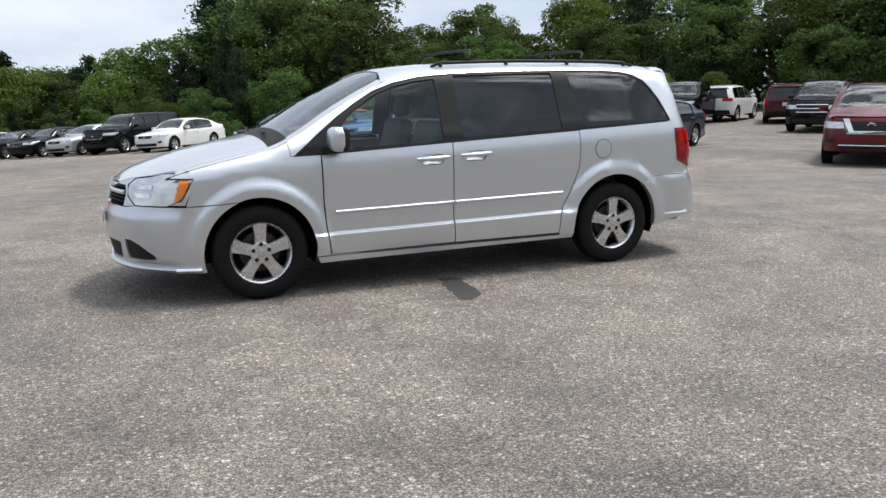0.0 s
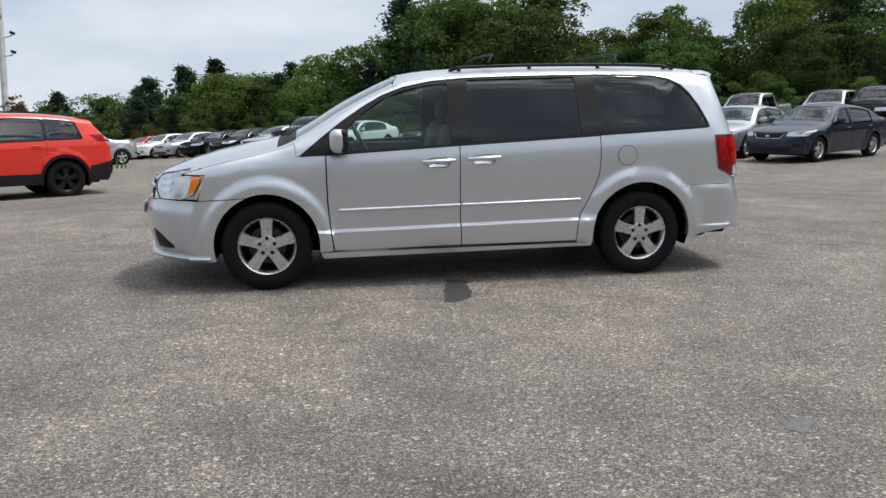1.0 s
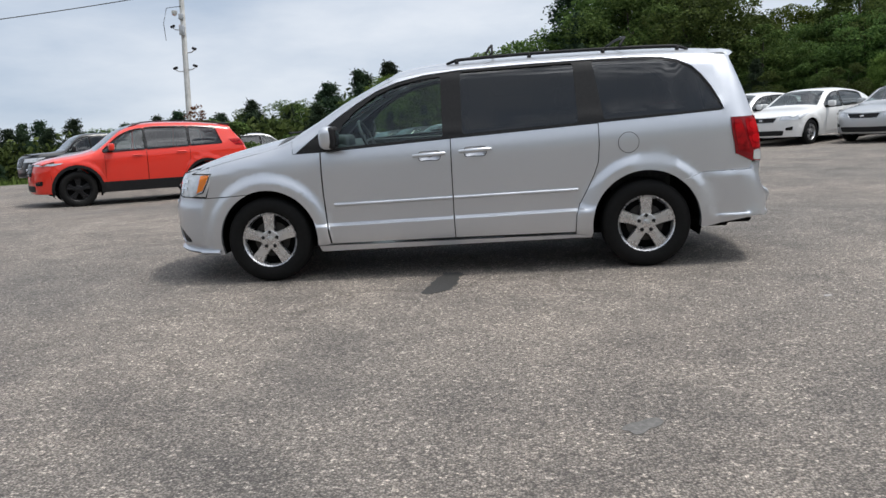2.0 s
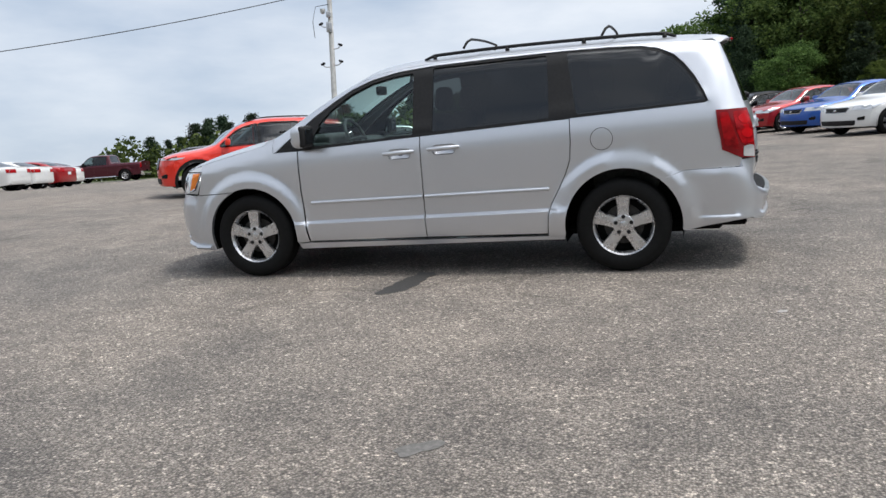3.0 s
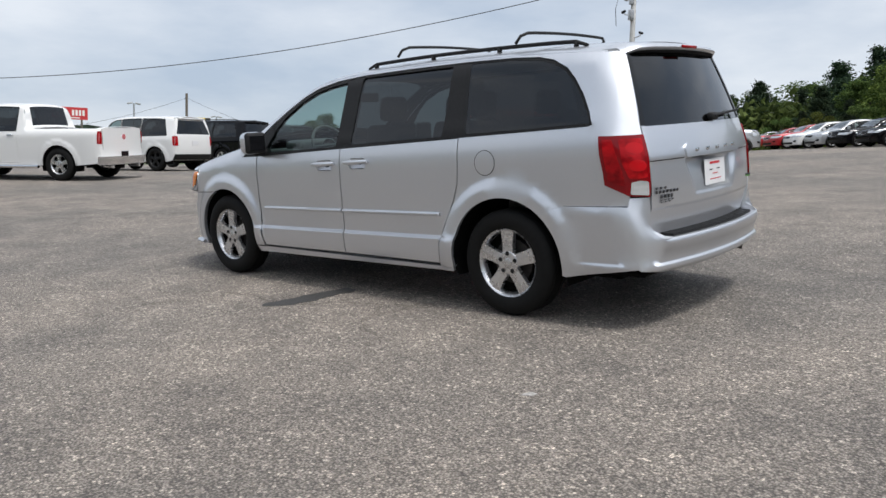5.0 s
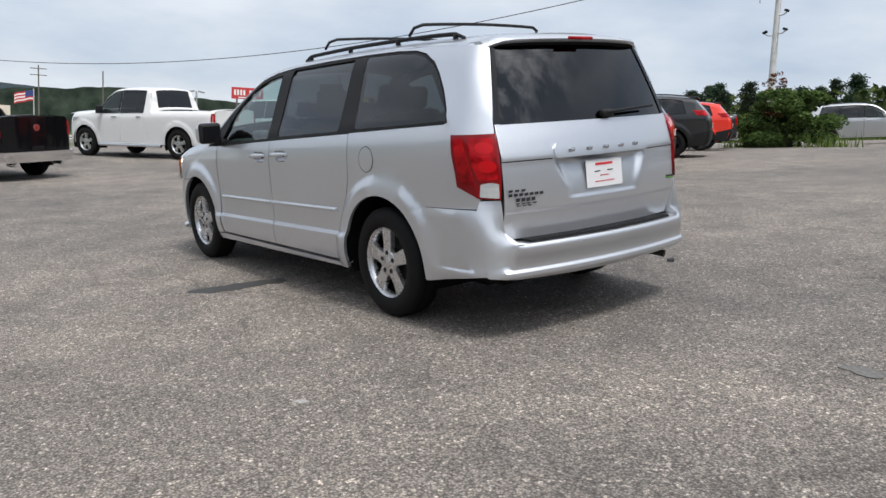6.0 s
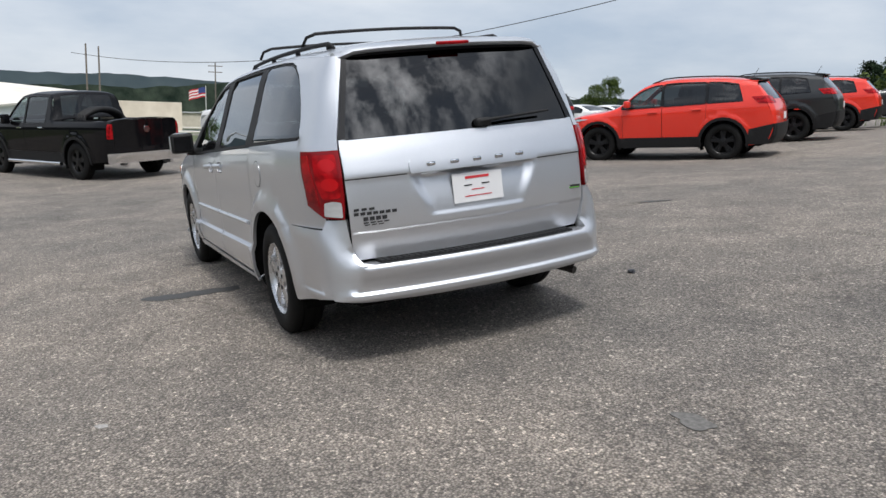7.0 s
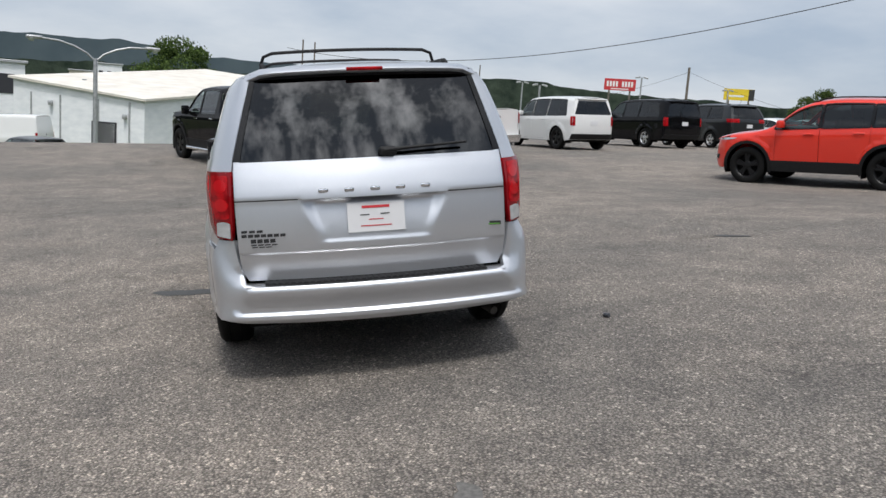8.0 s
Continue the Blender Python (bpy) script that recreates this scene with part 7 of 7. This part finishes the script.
marks = []
for k in range(9):
    if k == 4:
        continue
    marks.append((-1.25 + .31 * k, .06, .20, .55, SIGNWHITE))
marks += [(0, -.43, 1.8, .10, SIGNWHITE)]
sign("roadside_sign", "red roadside shop sign with white marks on posts", 156.6, 290, 10.6, 3.9, 19.8, SIGNRED, [(a * 3.3, b * 3.3, c * 3.3, d * 3.3, e) for a, b, c, d, e in marks])
sign("roadside_sign", "yellow roadside sign with a dark end", 148.9, 290, 9.6, 3.7, 18.6, SIGNYELLOW, [(3.9, 0, 1.8, 3.6, INKBLACK), (-.8, -.5, 4.6, .6, SIGNWHITE)])
sign("roadside_sign", "orange and white roadside banner sign", 139.5, 85, 4.6, 1.0, 3.2, material("orange_sign_face", (0.6, 0.12, 0.03), 0.5), [(-1.6, 0, 1.0, .8, SIGNWHITE), (.9, 0, 1.6, .3, SIGNWHITE)])

# flags
FLAGBLUE = material("flag_blue", (0.04, 0.06, 0.2), 0.8)
fp = thing("flagpole", "white flagpole with a striped flag blowing out", "flagpole", m=Matrix.Translation(polar(170.9, 100, -4)))
part("post", tube([(0, 0, 0), (0, 0, 10.4)], [.09, .05], 8), PALEPOLE, fp)
for k in range(7):
    vs = []
    for i in range(10):
        a = i / 9
        for e in (0, 1):
            vs.append((.25 * math.sin(6 * a) * a, -1.9 * a, 10.2 - .16 * (k + e) - .5 * a * a + .05 * math.sin(9 * a)))
    part("flag_stripe", (vs, [(2 * i, 2 * i + 1, 2 * i + 3, 2 * i + 2) for i in range(9)]), INKRED if k % 2 == 0 else SIGNWHITE, fp)
vs = []
for i in range(5):
    a = i / 9
    for e in (0, 4):
        vs.append((.25 * math.sin(6 * a) * a + .02, -1.9 * a, 10.2 - .16 * e - .5 * a * a + .05 * math.sin(9 * a)))
part("flag_canton", (vs, [(2 * i, 2 * i + 1, 2 * i + 3, 2 * i + 2) for i in range(4)]), FLAGBLUE, fp)

# ---- buildings below the lot ----
WALL = noisy(material("white_painted_block", (0.70, 0.71, 0.72), 0.8), 1.2, (0.72, 0.74, 0.76), (0.84, 0.85, 0.86), detail=7, stretch=(1, 1, 2.5))
ROOFM = noisy(material("pale_metal_roof", (0.66, 0.62, 0.55), 0.6), 0.7, (0.56, 0.52, 0.46), (0.74, 0.70, 0.63), detail=6)
BEIGE = noisy(material("beige_wall", (0.52, 0.47, 0.38), 0.8), 0.8, (0.46, 0.41, 0.33), (0.58, 0.53, 0.44))
DARKGAP = material("dark_opening", (0.03, 0.03, 0.035), 0.4)


def shed(name, label, corner, along, deep, wall_h, eave_rise, ridge, parts_):
    """A long low building: corner, the vector of its long wall, the vector of its depth (horizontal), the wall's height at the corner."""
    b = thing(name, label, "building", "buildings beyond the lot")
    c, a, d = Vector(corner), Vector(along), Vector(deep)
    e1, e2, e3, e4 = c, c + a + Vector((0, 0, eave_rise)), c + a + d + Vector((0, 0, eave_rise + ridge)), c + d + Vector((0, 0, ridge))
    g = [Vector((p.x, p.y, c.z - wall_h)) for p in (e1, e2, e3, e4)]
    vs = g + [e1, e2, e3, e4]
    part("wall", (vs, [(0, 1, 5, 4), (1, 2, 6, 5), (2, 3, 7, 6), (3, 0, 4, 7)]), WALL, b, smooth=False)
    up, ov = Vector((0, 0, .16)), (a.normalized() + d.normalized()) * .25
    n = Vector((0, 0, .02))
    rv = [e1 - ov + n, e2 + a.normalized() * .25 - d.normalized() * .25 + n, e3 + ov + n, e4 - a.normalized() * .25 + d.normalized() * .25 + n]
    rv += [p + up for p in rv]
    part("roof", (rv, [(3, 2, 1, 0), (4, 5, 6, 7), (0, 1, 5, 4), (1, 2, 6, 5), (2, 3, 7, 6), (3, 0, 4, 7)]), ROOFM, b, smooth=False)
    out = Vector((a.y, -a.x, 0)).normalized()
    if out.dot(d) > 0:
        out = -out
    side = -a.normalized()
    for f, h0, h1, w, mt, nm in parts_:
        p = c + a * f
        q = p + a.normalized() * w
        zz = c.z - wall_h
        pv = [p + out * .06, q + out * .06]
        vsx = [Vector((v.x, v.y, zz + h)) for h in (h0, h1) for v in pv] + [Vector((v.x, v.y, zz + h)) - out * .08 for h in (h0, h1) for v in pv]
        part(nm, (vsx, [(0, 1, 3, 2), (0, 4, 5, 1), (2, 3, 7, 6), (0, 2, 6, 4), (1, 5, 7, 3)]), mt, b, smooth=False)
    return b, c, a, d, out, side


C0 = Vector(polar(-171.5, 58, 1.62))
C1 = Vector(polar(-163.9, 66, 2.05))
along = Vector((C1.x - C0.x, C1.y - C0.y, 0))
deep = Vector((-along.y, along.x, 0)).normalized() * 22
if deep.x > 0:
    deep = -deep
wb_, *_r = shed("warehouse", "long white warehouse with a pale metal roof below the lot", C0, along, deep, 4.6, 1.05, 2.4,
                [(.20, 0.2, 3.1, 2.1, DARKGAP, "doorway"), (.21, 1.3, 3.0, 1.6, WALL, "shutter"), (.10, 0, 4.5, .12, GALV, "downpipe"), (.33, 0, 4.6, .10, GALV, "downpipe"), (.62, 0, 4.7, .10, GALV, "downpipe"), (.85, 0, 4.8, .10, GALV, "downpipe")])
for f in (.13, .69):
    p = C0 + along * f + _r[3] * .18
    part("wall_lamp", boxed((.28, .28, .34), Matrix.Translation((p.x, p.y, C0.z - 1.2 + 1.05 * f)), .05, 2), GALV, wb_)
pp = C0 + deep.normalized() * 3.0 + _r[4] * .15
part("wall_lamp", boxed((.28, .28, .34), Matrix.Translation((pp.x, pp.y, C0.z - 1.2)), .05, 2), GALV, wb_)
rv_ = C0 + along * .72 + deep * .15
part("roof_vent", tube([(rv_.x, rv_.y, 1.9), (rv_.x, rv_.y, 3.0)], .16, 10), GALV, wb_)
bb = C0 + along * .25 + deep * 1.25
part("annexe", boxed((6, 9, 5.6), Matrix.Translation((bb.x + 1.0, bb.y + 2, 0.9)), .02, 1), BEIGE, wb_)


def block(label, az, d, w, dp, z0, z1, wall, roof, rows=2, cols=5):
    b = thing("building", label, "building", "buildings beyond the lot", m=Matrix.Translation(polar(az, d, z0)) @ pose(0, 0, 0, 0, 0, az + 180))
    h = z1 - z0
    part("wall", boxed((dp, w, h), pose(-dp / 2, 0, h / 2)), wall, b, smooth=False)
    part("roof", boxed((dp + .5, w + .5, .25), pose(-dp / 2, 0, h + .13), .03, 1), roof, b)
    for i in range(rows):
        for j in range(cols):
            part("window", boxed((.08, w / cols * .5, h / rows * .42), pose(.02, (j + .5) / cols * w - w / 2, (i + .55) * h / rows)), DARKGAP, b)
    return b


block("low pale shop building far beyond the lot", 171.8, 150, 16, 8, -6, 4.2, BEIGE, GALV, 1, 5)
block("long low white building far below the lot", 176.5, 105, 30, 10, -7, 1.4, WALL, ROOFM, 1, 6)
block("long low white shed beside the lot", 171.5, 72, 16, 10, -6, 0.9, WALL, ROOFM, 1, 4)
block("grey concrete block building beyond the warehouse", -169.4, 190, 5, 8, -8, 9.5, WALL, GALV, 3, 3)
block("brown building beyond the warehouse", -168.2, 200, 8, 8, -8, 8.0, BEIGE, GALV, 2, 3)
block("white two-storey building beside the warehouse", -162.2, 85, 7, 10, -4, 4.4, WALL, GALV, 2, 2)
block("beige low building beyond the grassy edge", 128.5, 105, 14, 8, -2, 3.6, BEIGE, ROOFM, 1, 4)
block("pale building with gabled end past the lot", 132.8, 110, 10, 8, -2, 4.4, WALL, ROOFM, 1, 3)
tree(1, Matrix.Translation(polar(-173.6, 92, -5)), (1.2, 1.2, 1.38), "large round broadleaf tree behind the warehouse", "tree", "far trees")
tree(0, Matrix.Translation(polar(-171.9, 96, -5)), (1.0, 1.0, 1.15), "broadleaf tree behind the warehouse", "tree", "far trees")
tree(0, Matrix.Translation(polar(144.2, 62, 0.5)), (.52, .52, .55), "small round tree past the parked cars", "tree", "far trees")
tree(2, Matrix.Translation(polar(167.2, 95, -4)), (.9, .9, .85), "broadleaf tree among far shops", "tree", "far trees")
tree(6, Matrix.Translation(polar(126.5, 88, 1.2)), (.9, .9, .66), "ragged pine tree past the parked cars", "tree", "far trees")

# cargo van and cars below the edge
vehicle("cargo_van", "white cargo van parked below the lot's edge", "van", "van", WHITE, "FL", (-40.0, -17.2), 75, group="", dark_glass=False)
vehicle("sport_utility_vehicle", "dark green SUV parked below the lot's edge", "car", "suv", GREY, "FL", (-34.2, -13.3), 40, group="")

# far woods and hills
spots = []
r5 = np.random.default_rng(8)
for az in np.arange(143, 199, 0.8):
    d = r5.uniform(170, 330)
    x, y, _ = polar(az, d)
    spots.append((x, y, -9, r5.uniform(5, 9), r5.uniform(8, 15)))
far_woods("far_woods", "dark green tree belt far beyond the lot", spots, 1.1, LEAF, 3)

HAZE = noisy(material("hazy_wooded_hill", (0.10, 0.15, 0.13), 1.0, 0, 0, 0.0), 0.09, (0.018, 0.028, 0.022), (0.062, 0.080, 0.060), detail=9, bump=4.0)
# blue-grey distance haze is painted into the far ridge's base colour
FARHAZE = noisy(material("far_hill_painted_haze", (0.20, 0.27, 0.30), 1.0, 0, 0, 0.0), 0.02, (0.068, 0.092, 0.108), (0.095, 0.122, 0.138), detail=8)


def ridge(name, label, d, el, wob, mat, seed):
    r = np.random.default_rng(seed)
    ph = r.uniform(0, 6.28, 8)
    vs, fs = [], []
    n = 720
    for k in range(n + 1):
        az = 360 * k / n
        e = el(az if az < 200 else az - 360 if az > 300 else az)
        e += wob * sum(math.sin(radians(az) * m + ph[i]) / (1 + i * .6) for i, m in enumerate((7, 13, 29, 53, 97, 160)))
        e += wob * .25 * r.normal()
        x, y, _ = polar(az, d)
        vs += [(x * 1.0, y, -40), (x, y, 1.4 + d * math.tan(radians(e)))]
        x2, y2, _ = polar(az, d * 1.5)
        vs += [(x2, y2, -40)]
    for k in range(n):
        b = 3 * k
        fs += [(b, b + 3, b + 4, b + 1), (b + 1, b + 4, b + 5, b + 2)]
    return tagged(new(name, mesh_of(name, vs, fs, mat)), label, "hills", kind="structure")


ridge("backdrop", "hazy wooded hills along the horizon", 700, curve_of([(-60, 6.0), (-20, 4.5), (20, 2.4), (120, 2.0), (146, 2.9), (157, 3.0), (163, 3.4), (168, 3.2), (175, 2.7), (185, 2.6), (200, 2.5), (225, 4.5), (260, 6.2), (300, 6.0)]), .10, HAZE, 4)
ridge("backdrop", "far hills behind the nearer ones, blue haze painted into their colour", 1500, curve_of([(-60, 2.4), (60, 2.2), (150, 2.4), (165, 3.1), (176, 3.6), (184, 3.4), (190, 3.9), (195, 3.8), (200, 3.3)]), .08, FARHAZE, 6)

# worn parking stripes
STRIPE = noisy(material("worn_white_line", (0.45, 0.44, 0.42), 0.8), 30, (0.20, 0.195, 0.185), (0.42, 0.41, 0.39), detail=6)
for (x0, y0, x1, y1) in ((13.75, 13.1, 15.75, 9.46), (17.2, 16.6, 19.6, 12.4)):
    d = Vector((x1 - x0, y1 - y0)).normalized()
    n = Vector((-d.y, d.x)) * .05
    o = [(x0 - n.x, y0 - n.y), (x1 - n.x, y1 - n.y), (x1 + n.x, y1 + n.y), (x0 + n.x, y0 + n.y)]
    solo("parking_line", sheet(lambda x, y: Vector((x, y, lie(x, y) + .010)), o, step=.25, rim=.003), STRIPE, "worn white parking line on the asphalt", "road marking", LOT.copy(), "parking lines")
